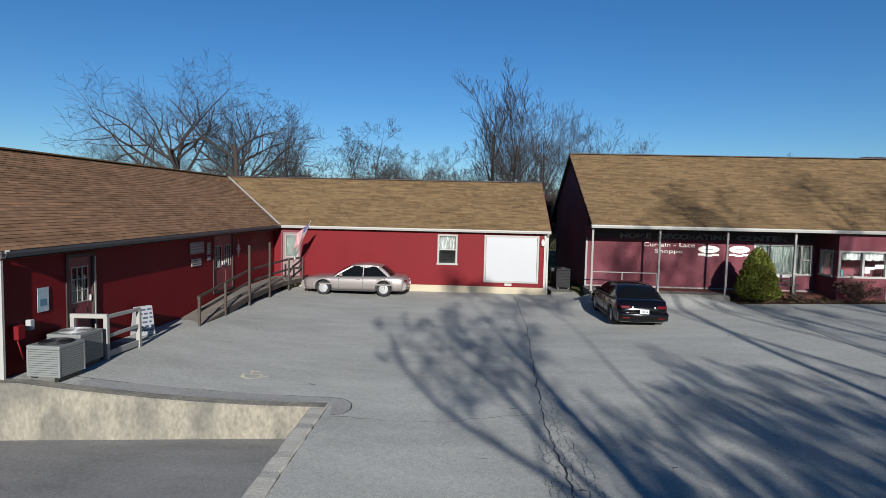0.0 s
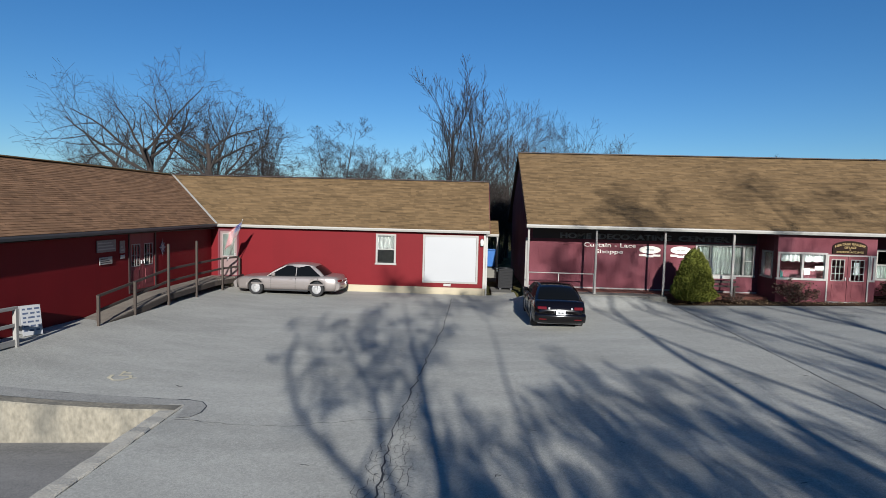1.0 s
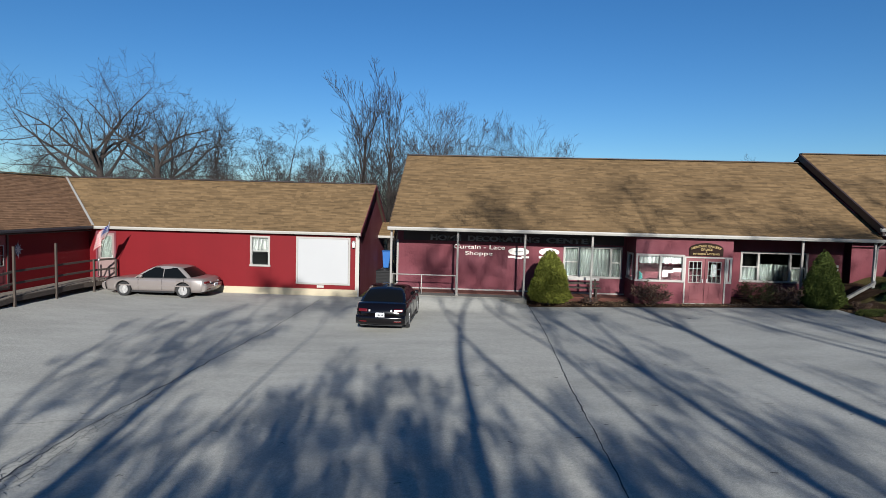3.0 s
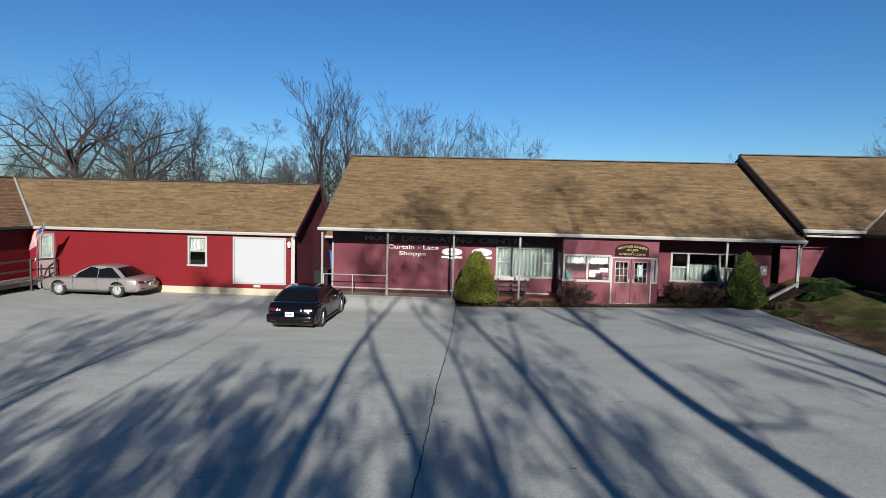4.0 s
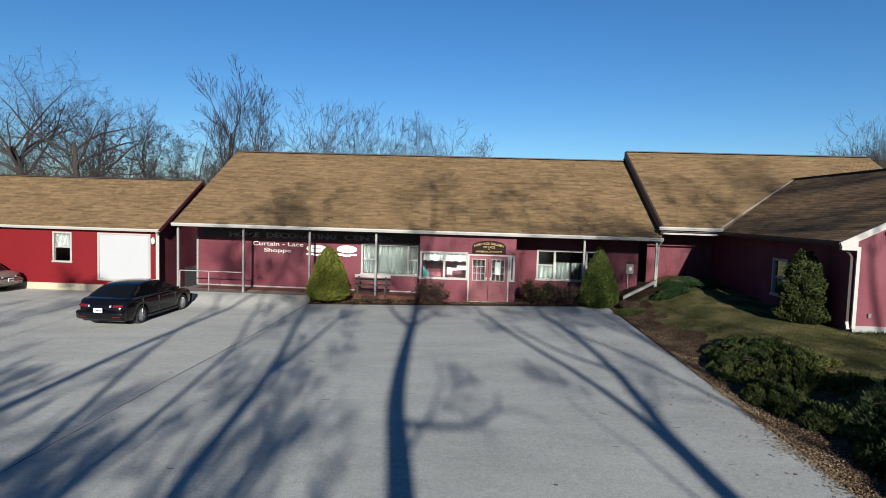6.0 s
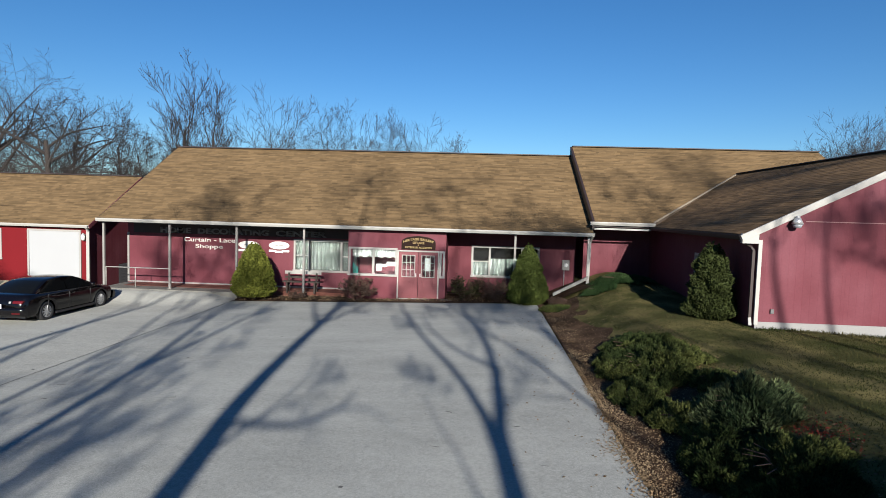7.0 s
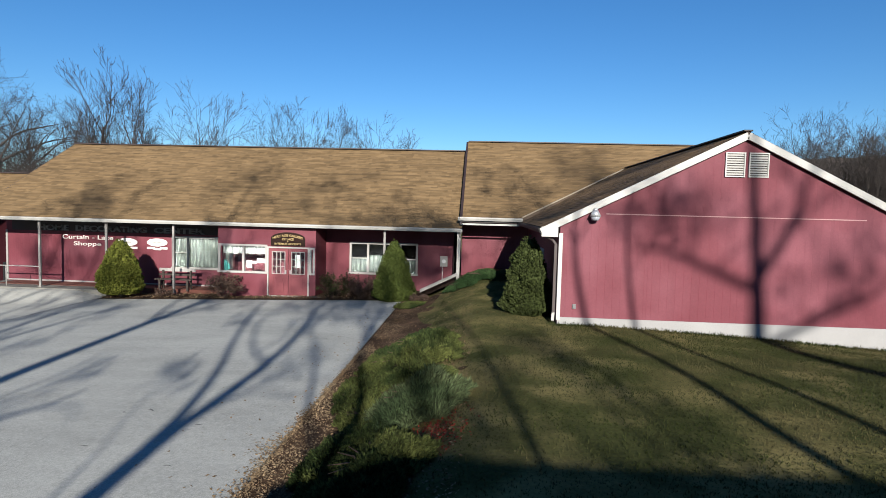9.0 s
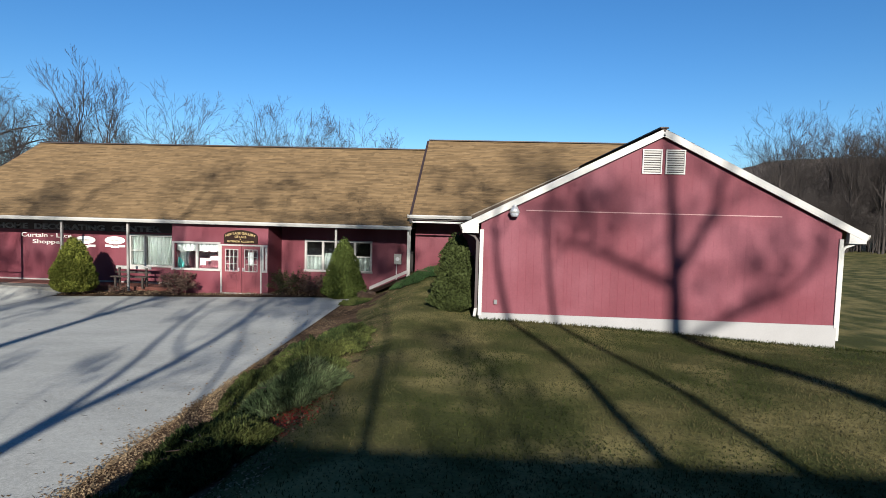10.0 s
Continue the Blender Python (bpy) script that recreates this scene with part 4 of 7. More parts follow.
def bent(pts, n):
    """A smooth run of n + 1 points through a few (sideways, height) pairs."""
    out = []
    m = len(pts) - 1
    for k in range(n + 1):
        f = min(m - 1e-6, m * k / n)
        i, u = int(f), f - int(f)
        p0, p1, p2, p3 = (pts[min(m, max(0, i + d))] for d in (-1, 0, 1, 2))
        out.append(tuple(0.5 * (2 * b_ + (c_ - a_) * u + (2 * a_ - 5 * b_ + 4 * c_ - d_) * u * u + (3 * b_ - a_ - 3 * c_ + d_) * u ** 3) for a_, b_, c_, d_ in zip(p0, p1, p2, p3)))
    return out


def row_tree(seed, stem, r, height, limbs=(), dy=0.0, crown=9.0, twigs=1.0, label="tall bare tree with grey bark beside the car park"):
    """A bare tree of the row. stem: (sideways, height) pairs up the leader; limbs: (radius, twig share, pairs); crown: height from which side limbs start."""
    tw, cw = Wood(seed), Wood(seed + 1)
    rng = tw.rng
    x0 = stem[0][0] + (stem[0][0] - stem[1][0]) / (stem[1][1] - stem[0][1]) * (stem[0][1] + 1.0) * 0.5
    base = along_sun(x0, 0, dy)
    base.z = land(base.x, base.y) - 0.1
    (xa, za), (xb, zb) = stem[-2], stem[-1]
    lean = 0.6 * (xb - xa) / max(0.5, zb - za)
    line = [(x0, base.z - SUN.z / SUN.y * dy)] + list(stem)
    if height > zb + 0.5:
        line += [(xb + lean * (height - zb) * 0.45 + rng.uniform(-0.25, 0.25), zb + (height - zb) * 0.5), (xb + lean * (height - zb) * 0.7 + rng.uniform(-0.4, 0.4), height)]
    pts = [along_sun(x, z, dy) - base for x, z in bent(line, 26)]
    top = pts[-1].z
    rad = [max(0.012, r * (1.25 - 1.22 * (max(0.0, p.z) / top) ** 0.8)) for p in pts]
    tw.limb(pts, rad)

    def feather(run, radii, start, share, reach):
        """Side shoots along a limb, each carrying twigs."""
        count = int(len(run) * share)
        for c in range(count):
            f = start + (1 - start) * (c + rng.random()) / max(1, count)
            i = min(len(run) - 2, int(f * (len(run) - 1)))
            q = run[i].lerp(run[i + 1], rng.random())
            az = c * 2.4 + rng.random()
            sp = rng.uniform(0.5, 1.05)
            d = Vector((math.cos(az) * math.sin(sp), math.sin(az) * math.sin(sp), math.cos(sp)))
            cw.grow(q, d, reach * rng.uniform(0.6, 1.15) * (1.15 - 0.5 * f), max(0.012, radii[i] * rng.uniform(0.35, 0.55)), 0, 0.17, 0.04, 0.8, (5, 5, 3), 0.008)

    first = min(0.95, crown / height)
    feather(pts, rad, first, 0.55 * twigs, 0.17 * height)
    for lr, share, pairs in limbs:
        drift = rng.choice((-1, 1)) * rng.uniform(0.5, 1.4)
        m = 9
        run = [along_sun(x, z, dy + drift * (k / m) ** 1.5) - base for k, (x, z) in enumerate(bent(list(pairs), m))]
        rr_ = [max(0.012, lr * (1 - 0.72 * k / m)) for k in range(m + 1)]
        tw.limb(run, rr_)
        feather(run, rr_, 0.2, share, 1.9)
    return tree_thing(tw, cw, base, label, ROW)


row_tree(101, [(-13.4, 5.2), (-13.5, 8.0), (-13.6, 11.0)], 0.21, 12.0, dy=-0.4, crown=8.6, twigs=0.6, limbs=(
    (0.085, 0.75, [(-13.4, 4.5), (-14.6, 5.35), (-16.0, 6.3), (-16.9, 7.5), (-17.25, 8.9)]),
    (0.08, 0.75, [(-13.4, 4.3), (-14.3, 5.6), (-14.5, 6.7), (-15.2, 7.8), (-15.8, 9.0)]),
    (0.07, 0.8, [(-13.5, 7.0), (-13.2, 8.2), (-12.7, 9.3), (-11.7, 11.2)]),
    (0.045, 0.9, [(-13.5, 6.4), (-13.9, 7.4), (-14.6, 8.6), (-14.9, 9.8)])))
row_tree(108, [(-11.75, 5.4), (-11.4, 7.2), (-10.6, 9.5)], 0.085, 11.5, dy=0.5, crown=7.2, twigs=0.8)
row_tree(115, [(-6.5, 5.6), (-6.25, 6.9), (-5.9, 8.6), (-4.95, 11.0), (-4.0, 12.6)], 0.21, 16.5, dy=0.0, crown=11.0, twigs=0.5, limbs=(
    (0.05, 0.2, [(-6.4, 6.1), (-6.6, 6.4), (-6.8, 6.75)]), (0.05, 0.3, [(-5.2, 10.4), (-5.9, 11.6), (-6.2, 13.2)])))
row_tree(122, [(-4.2, 5.7), (-4.7, 7.2), (-5.2, 8.3), (-5.55, 9.6), (-5.7, 11.0)], 0.16, 14.0, dy=-0.9, crown=10.6, twigs=0.55)
row_tree(129, [(-3.0, 5.8), (-2.9, 7.4), (-3.0, 9.0), (-3.6, 10.4)], 0.12, 15.5, dy=0.3, crown=10.4, twigs=0.6, limbs=(
    (0.05, 0.6, [(-2.95, 8.4), (-2.6, 9.3), (-2.2, 10.4), (-2.0, 11.8)]),))
row_tree(136, [(-1.35, 5.8), (-1.3, 8.0), (-1.5, 9.3), (-1.7, 10.6)], 0.19, 16.5, dy=-0.6, crown=9.8, twigs=0.75, limbs=(
    (0.09, 0.5, [(-1.3, 7.9), (-0.75, 9.1), (-0.2, 10.6), (0.2, 12.0)]), (0.04, 0.7, [(-1.35, 5.0), (-1.7, 6.0), (-2.0, 7.5)]),
    (0.045, 0.7, [(-1.3, 5.0), (-0.5, 5.9), (-0.55, 7.0), (-0.8, 8.2)])))
row_tree(143, [(1.95, 5.9), (1.9, 7.4), (2.2, 9.0), (2.75, 11.2)], 0.31, 18.5, dy=0.2, crown=11.2, limbs=(
    (0.07, 0.0, [(1.9, 7.0), (3.2, 7.0), (3.9, 7.3), (4.2, 7.7)]), (0.035, 0.0, [(3.9, 7.3), (4.5, 7.35), (5.0, 7.1)]), (0.05, 0.1, [(1.95, 6.4), (2.6, 7.2), (2.9, 7.8)]), (0.1, 0.7, [(2.4, 10.0), (1.7, 11.4), (1.4, 13.0)])))
row_tree(150, [(6.7, 6.2), (7.1, 7.5), (7.5, 8.5), (7.7, 9.7), (7.65, 11.3)], 0.19, 18.0, dy=-0.3, crown=11.4, limbs=(
    (0.12, 0.35, [(6.6, 6.2), (6.75, 7.2), (6.5, 8.3), (6.0, 9.3), (5.4, 10.9), (5.2, 12.5)]),
    (0.065, 0.4, [(7.5, 8.5), (6.7, 9.1), (6.05, 10.4), (6.4, 11.6)]),
    (0.05, 0.4, [(7.7, 9.8), (8.1, 10.3), (8.2, 11.6)])))
row_tree(157, [(6.2, 6.2), (5.9, 7.0), (5.65, 7.6)], 0.11, 7.7, dy=0.8, crown=7.5, twigs=0.15, label="broken-topped young tree trunk beside the car park")
row_tree(164, [(9.5, 6.3), (9.0, 7.5), (8.6, 8.8), (7.9, 10.0)], 0.11, 13.5, dy=-1.1, crown=9.0, twigs=0.6)
# unseen tree, its crown placed and thickened to darken the bank
row_tree(167, [(12.2, 6.0), (12.5, 9.0), (12.3, 11.0)], 0.11, 14.5, dy=-0.2, crown=9.7, twigs=2.2)
row_tree(171, [(9.6, 6.5), (10.0, 7.6), (9.7, 9.1), (9.9, 10.2)], 0.16, 15.5, dy=0.4, crown=8.0, twigs=1.4)
row_tree(178, [(15.9, 7.0), (16.05, 8.4), (15.8, 9.7), (15.4, 11.5), (15.3, 13.0)], 0.18, 18.0, dy=-0.5, crown=10.5, twigs=0.7)
row_tree(185, [(17.4, 7.2), (17.45, 8.2), (17.05, 9.7), (16.7, 12.0)], 0.15, 17.0, dy=0.6, crown=10.5, twigs=0.7)
row_tree(192, [(20.5, 7.6), (20.2, 9.0), (20.05, 11.4), (19.75, 14.5)], 0.5, 19.5, dy=-13.0, crown=13.5, limbs=(
    (0.15, 0.5, [(20.05, 11.4), (20.75, 12.7), (21.2, 14.1), (21.4, 15.5)]), (0.14, 0.7, [(20.1, 11.1), (18.7, 11.7), (17.7, 12.1), (16.9, 12.1)]), (0.13, 0.8, [(20.15, 9.5), (21.2, 10.2), (22.2, 10.7), (23.3, 11.4), (23.8, 12.6)])))

# unseen young trees, added for soft twig shade on the lot and bank
for k, (x, h, share) in enumerate(((-12.6, 7.0, 9), (-10.3, 7.4, 10), (-9.5, 8.4, 9), (-8.9, 7.0, 8), (-8.2, 8.0, 10), (-7.4, 7.2, 8), (-6.0, 6.7, 8), (-4.9, 7.3, 7), (-3.7, 6.5, 8), (-2.2, 7.2, 7), (-0.9, 7.0, 9), (0.6, 6.4, 6), (-6.6, 6.2, 12), (-5.4, 6.5, 12), (-4.4, 6.2, 12), (-3.1, 6.4, 12), (-1.6, 6.1, 11), (-8.6, 6.4, 12), (-11.3, 6.8, 9), (-10.8, 7.6, 11), (-9.9, 6.8, 9), (-7.8, 7.3, 10), (-7.0, 6.9, 12), (-6.3, 7.3, 10), (-5.7, 6.6, 11), (-8.9, 8.6, 8), (-6.8, 8.0, 9), (-4.6, 7.6, 10), (-3.4, 7.4, 10), (-14.2, 6.2, 10), (-13.4, 6.3, 11), (-12.9, 6.7, 11), (-12.1, 6.5, 12), (10.7, 8.2, 12), (11.3, 7.6, 9), (12.4, 9.0, 8), (13.9, 8.8, 8))):
    bare_tree(300 + 5 * k, h, 0.06, (x, -36.0 - 0.6 * (k % 2), land(x, -36.0) - 0.08), "unseen young bare tree with upright twigs, added to shade the ground", group=ROW, fork=0.4, spread=0.5 if x < 5 else 0.8, kids=(share, 5, 4, 3), wiggle=0.2, thin=0.008, shrink=0.3)

# woods behind the buildings
WOODS = "bare trees behind the buildings"
oak_a = bare_tree(11, 16.8, 0.66, (-51.6, 38, -0.3), "broad bare oak with crooked limbs", lean=(-0.16, 0), group=WOODS, fork=0.62, spread=0.85, kids=(6, 6, 5, 4), wiggle=0.27, rise=0.03, thin=0.012, shrink=0.6, mat=BARK_FAR, top=0.62,
                  limbs=((5.2, -0.95, 0, 0.5, 10.5, 0.32), (6.0, -0.35, 0.2, 1, 9.5, 0.32), (4.2, 0.8, 0, 0.6, 7, 0.16), (4.0, -1, 0, 0.12, 8, 0.13)))
oak_b = bare_tree(29, 15.6, 0.54, (-45.0, 37.5, -0.3), "broad bare oak with crooked limbs", group=WOODS, fork=0.55, spread=0.85, kids=(6, 6, 5, 4), wiggle=0.27, rise=0.03, thin=0.012, shrink=0.58, mat=BARK_FAR, top=0.7,
                  limbs=((4.6, 0.95, 0, 0.3, 8, 0.15), (5.5, 0.7, 0.2, 0.8, 8.5, 0.17), (6.2, -0.4, 0.2, 1, 8, 0.15)))
slim = bare_tree(41, 14.0, 0.15, (-14.2, 40, 0), "slender bare tree with an open crown of fine twigs", group=WOODS, fork=0.42, spread=0.55, kids=(9, 5, 4, 3), thin=0.009, shrink=0.36, rise=0.05, mat=BARK_FAR, top=0.72)
clump = bare_tree(57, 10.4, 0.2, (-17.1, 13.6, -0.3), "tall bare tree with many upright branches", group=WOODS, fork=0.22, spread=0.55, kids=(13, 5, 4, 3), thin=0.009, rise=0.11, shrink=0.36, mat=BARK_FAR, top=0.9)
twin = bare_tree(83, 9.9, 0.19, (-15.6, 16.2, -0.3), "tall bare tree with many upright branches", group=WOODS, fork=0.2, spread=0.6, kids=(13, 5, 4, 3), thin=0.009, rise=0.12, shrink=0.38, mat=BARK_FAR, top=0.88)
mid = bare_tree(63, 12.0, 0.18, (-30.0, 33, 0), "grey bare tree with dense twigs", group=WOODS, stems=3, fork=0.25, spread=0.8, kids=(7, 5, 4, 3), thin=0.010, shrink=0.36, mat=BARK_FAR)
brush = bare_tree(71, 7.0, 0.07, (-35, 30, 0), "low tangle of bare brush", group=WOODS, stems=6, fork=0.12, spread=0.9, kids=(6, 6, 4, 3), thin=0.008, shrink=0.45, mat=BARK_FAR)


def again(src, x, y, z, s, turn):
    o = copy_thing(src, pose(x, y, z, 0, 0, turn))
    o.scale = (s, s, s * 1.02)
    return o


for x, y, s, a in ((-10.6, 40.5, 0.95, 40), (-7.1, 40, 0.92, 130), (-3.3, 40.5, 0.9, 220), (1.2, 41, 0.78, 300), (-12.8, 20, 0.8, 75), (-70, 60, 1.0, 50), (-77, 62, 0.95, 10), (44, 90, 1.0, 80)):
    again(slim, x, y, 0, s, a)
for x, y, s, a in ((-12.2, 21.5, 0.62, 60), (-21.5, 21, 0.6, 200), (-41.5, 46, 1.15, 120), (-48.5, 45, 1.2, 250)):
    again(clump, x, y, -0.2, s, a)
for x, y, s, a in ((-26, 31, 0.74, 90), (-22.4, 30, 0.7, 200), (-35.5, 34, 0.66, 310), (-39.5, 36, 0.95, 20), (-57, 44, 0.95, 140), (-63, 42, 0.8, 240), (-48.6, 41, 1.05, 75), (-19, 26, 0.7, 170), (-15, 24, 0.72, 12), (-28, 40, 0.85, 66)):
    again(mid, x, y, 0, s, a)
for x, y, s, a in ((-31.5, 26, 0.9, 40), (-27.5, 25, 1.0, 130), (-24, 24, 0.95, 70), (-20.5, 23, 0.9, 160), (-16.5, 21, 0.8, 220), (-13.3, 17, 0.75, 300), (-13.6, 14.5, 0.7, 30), (-14.4, 15.5, 0.75, 140), (-13.9, 19, 0.9, 250), (-15.2, 18, 0.85, 70), (-38.5, 32, 1.0, 15), (-43, 33, 1.0, 95), (-47.5, 34, 1.05, 190), (-52, 35, 1.0, 260), (-57, 36, 0.95, 330), (-62, 38, 0.9, 55), (-12, 23, 0.8, 111)):
    again(brush, x, y, 0, s, a)
# the wood east of the field
rng = random.Random(5)
for k in range(95):
    y = 44 + 30 * rng.random() ** 1.3
    x = 42 + 0.46 * (y - 50) + 64 * rng.random() ** 0.8
    again(rng.choice((slim, slim, mid, clump)), x, y, 0, rng.uniform(0.75, 1.2), rng.uniform(0, 360))
for k in range(18):
    again(brush, 44 + 62 * rng.random(), 45.5 + 5 * rng.random(), 0, rng.uniform(0.6, 1.0), rng.uniform(0, 360))
for k in range(34):
    again(rng.choice((slim, slim, clump, mid)), 57 + 18 * rng.random(), 45 + 8 * rng.random(), 0, rng.uniform(0.7, 1.05), rng.uniform(0, 360))
for k in range(22):
    again(brush, 50 + 24 * rng.random(), 46 + 6 * rng.random(), 0, rng.uniform(0.6, 1.1), rng.uniform(0, 360))
for k in range(14):
    again(rng.choice((slim, mid)), 22 + 26 * rng.random(), 85 + 30 * rng.random(), 0.1, rng.uniform(0.4, 0.62), rng.uniform(0, 360))

# unseen trees to the south, added to reflect in the shop windows
for k in range(34):
    again(rng.choice((mid, mid, slim, clump)), -75 + 150 * rng.random(), -62 - 40 * rng.random(), -0.8, rng.uniform(0.7, 1.1), rng.uniform(0, 360))

# wooded ridge on the horizon
HILL = material("far_winter_wood", (0.095, 0.08, 0.07), 1.0, vary=0.3, grain=0.35, stain=0.03, space="World", spec=0.0)


def hill_z(x, y):
    d = (y - 300) / 110
    h = 34.5 * smooth(80, 178, x) * smooth(900, 260, x) + 2 * smooth(160, 230, x) + 8
    h *= math.exp(-d * d)
    h += 1.2 * noise.noise(Vector((x * 0.09, y * 0.09, 0))) + 0.9 * noise.noise(Vector((x * 0.33, y * 0.3, 4)))
    return h - 6


hill = part("backdrop", ground_mesh(steps((30, 700, 220)), steps((180, 330, 18)), hill_z), HILL)
tagged(hill, "distant brown wooded ridge", "hill", kind="structure")

# ---- the neighbouring house behind the drone, known by its shadow ----
nb = thing("house", (17, -31, 0.5), "neighbouring low hip-roofed house of plain red boards behind the lawn", "house")


def nb_at(x, y, z):
    """The house stands a little askew."""
    return Vector((x, y + 0.01 * (x - 10.5), z)) - Vector(nb.location)


wb = bmesh.new()
slab(wb, [nb_at(x, y, 4.1) for x, y in ((8.3, -33.8), (29.5, -33.8), (29.5, -28.2), (8.3, -28.2))], 4.6)
part("wall", wb, RED_OLD, nb)
N0, N1, N2, N3 = (7.9, -27.8, 4.05), (30, -27.8, 4.05), (30, -34.2, 4.05), (7.9, -34.2, 4.05)
R0, R1 = (10.0, -31, 5.74), (27.9, -31, 5.7)
for quad in ((N0, N1, R1, R0), (N2, N3, R0, R1), (N3, N0, R0), (N1, N2, R1)):
    bm = bmesh.new()
    slab(bm, [nb_at(*p) for p in quad], 0.14)
    part("roof", bm, SHINGLE, nb)

# ---- evergreens, shrubs and grass ----
SPRUCE = material("dwarf_spruce_needles", (0.096, 0.104, 0.0145), 0.85, vary=0.15, grain=14, stain=2.0, island=0.14, spec=0.2)
YEW = material("dark_evergreen_needles", (0.024, 0.032, 0.0095), 0.8, vary=0.25, grain=14, stain=2.0, island=0.4, spec=0.2, tint=(0.038, 0.043, 0.011))
SPRUCE_DEEP = material("deep_green_spruce_needles", (0.05, 0.066, 0.012), 0.85, vary=0.18, grain=14, stain=2.0, island=0.18, spec=0.2)
OLIVE = material("olive_evergreen_needles", (0.026, 0.034, 0.0075), 0.8, vary=0.25, grain=14, stain=2.0, island=0.35, spec=0.2)
JUNIPER = material("creeping_juniper", (0.019, 0.029, 0.008), 0.85, vary=0.3, grain=10, stain=0.9, island=0.6, spec=0.12, space="World", tint=(0.066, 0.074, 0.02))
JUNIPER_BLUE = material("blue_green_juniper", (0.026, 0.04, 0.017), 0.85, vary=0.3, grain=10, stain=0.9, island=0.7, spec=0.1, space="World", tint=(0.054, 0.066, 0.03))
JUNIPER_HEART = material("juniper_inner_shade", (0.014, 0.016, 0.008), 0.95, vary=0.3, spec=0.05)
JUNIPER_FRESH = material("fresh_green_juniper", (0.015, 0.034, 0.010), 0.85, vary=0.3, grain=10, stain=0.9, island=0.6, spec=0.12, space="World", tint=(0.03, 0.052, 0.018))
TWIG = material("brown_twigs", (0.0792, 0.0462, 0.0297), 0.9, vary=0.3, island=0.3)
BLADE = material("grass_blades", (0.02, 0.026, 0.006), 0.9, vary=0.25, grain=3, stain=0.6, island=0.4, spec=0.1, space="World", tint=(0.046, 0.04, 0.0165))
LITTER = material("fallen_leaves", (0.115, 0.076, 0.042), 0.9, vary=0.25, island=0.5, spec=0.1, tint=(0.17, 0.125, 0.075))
REDLEAF = material("red_ground_cover", (0.14, 0.022, 0.014), 0.9, vary=0.2, island=0.4, spec=0.1)


class Leaves:
    def __init__(self, seed):
        self.v, self.f, self.rng = [], [], random.Random(seed)

    def spray(self, p, d, length, width, blades=3):
        rng = self.rng
        d = d.normalized()
        for b in range(blades):
            s = d.cross(Vector((rng.uniform(-1, 1), rng.uniform(-1, 1), rng.uniform(-1, 1)))).normalized()
            e = (d + s * rng.uniform(0.1, 0.7)).normalized() * length * rng.uniform(0.6, 1.2)
            q = e.cross(s).normalized() * width * 0.5
            i = len(self.v)
            self.v += [p - q * 0.6, p + q * 0.6, p + e * 0.6 + q, p + e, p + e * 0.6 - q]
            self.f += [(i, i + 1, i + 2, i + 4), (i + 4, i + 2, i + 3)]

    def leaf(self, p, size):
        rng = self.rng
        a = Vector((rng.uniform(-1, 1), rng.uniform(-1, 1), rng.uniform(-0.4, 0.4))).normalized() * size
        b = a.cross(Vector((rng.uniform(-0.5, 0.5), rng.uniform(-0.5, 0.5), 1))).normalized() * size * 0.6
        i = len(self.v)
        self.v += [p - a, p + b, p + a, p - b]
        self.f.append((i, i + 1, i + 2, i + 3))

    def part(self, name, mat, parent=None):
        me = bpy.data.meshes.new(name)
        me.from_pydata(self.v, [], self.f)
        me.materials.append(mat)
        o = new(name, me)
        o.parent = parent
        return o


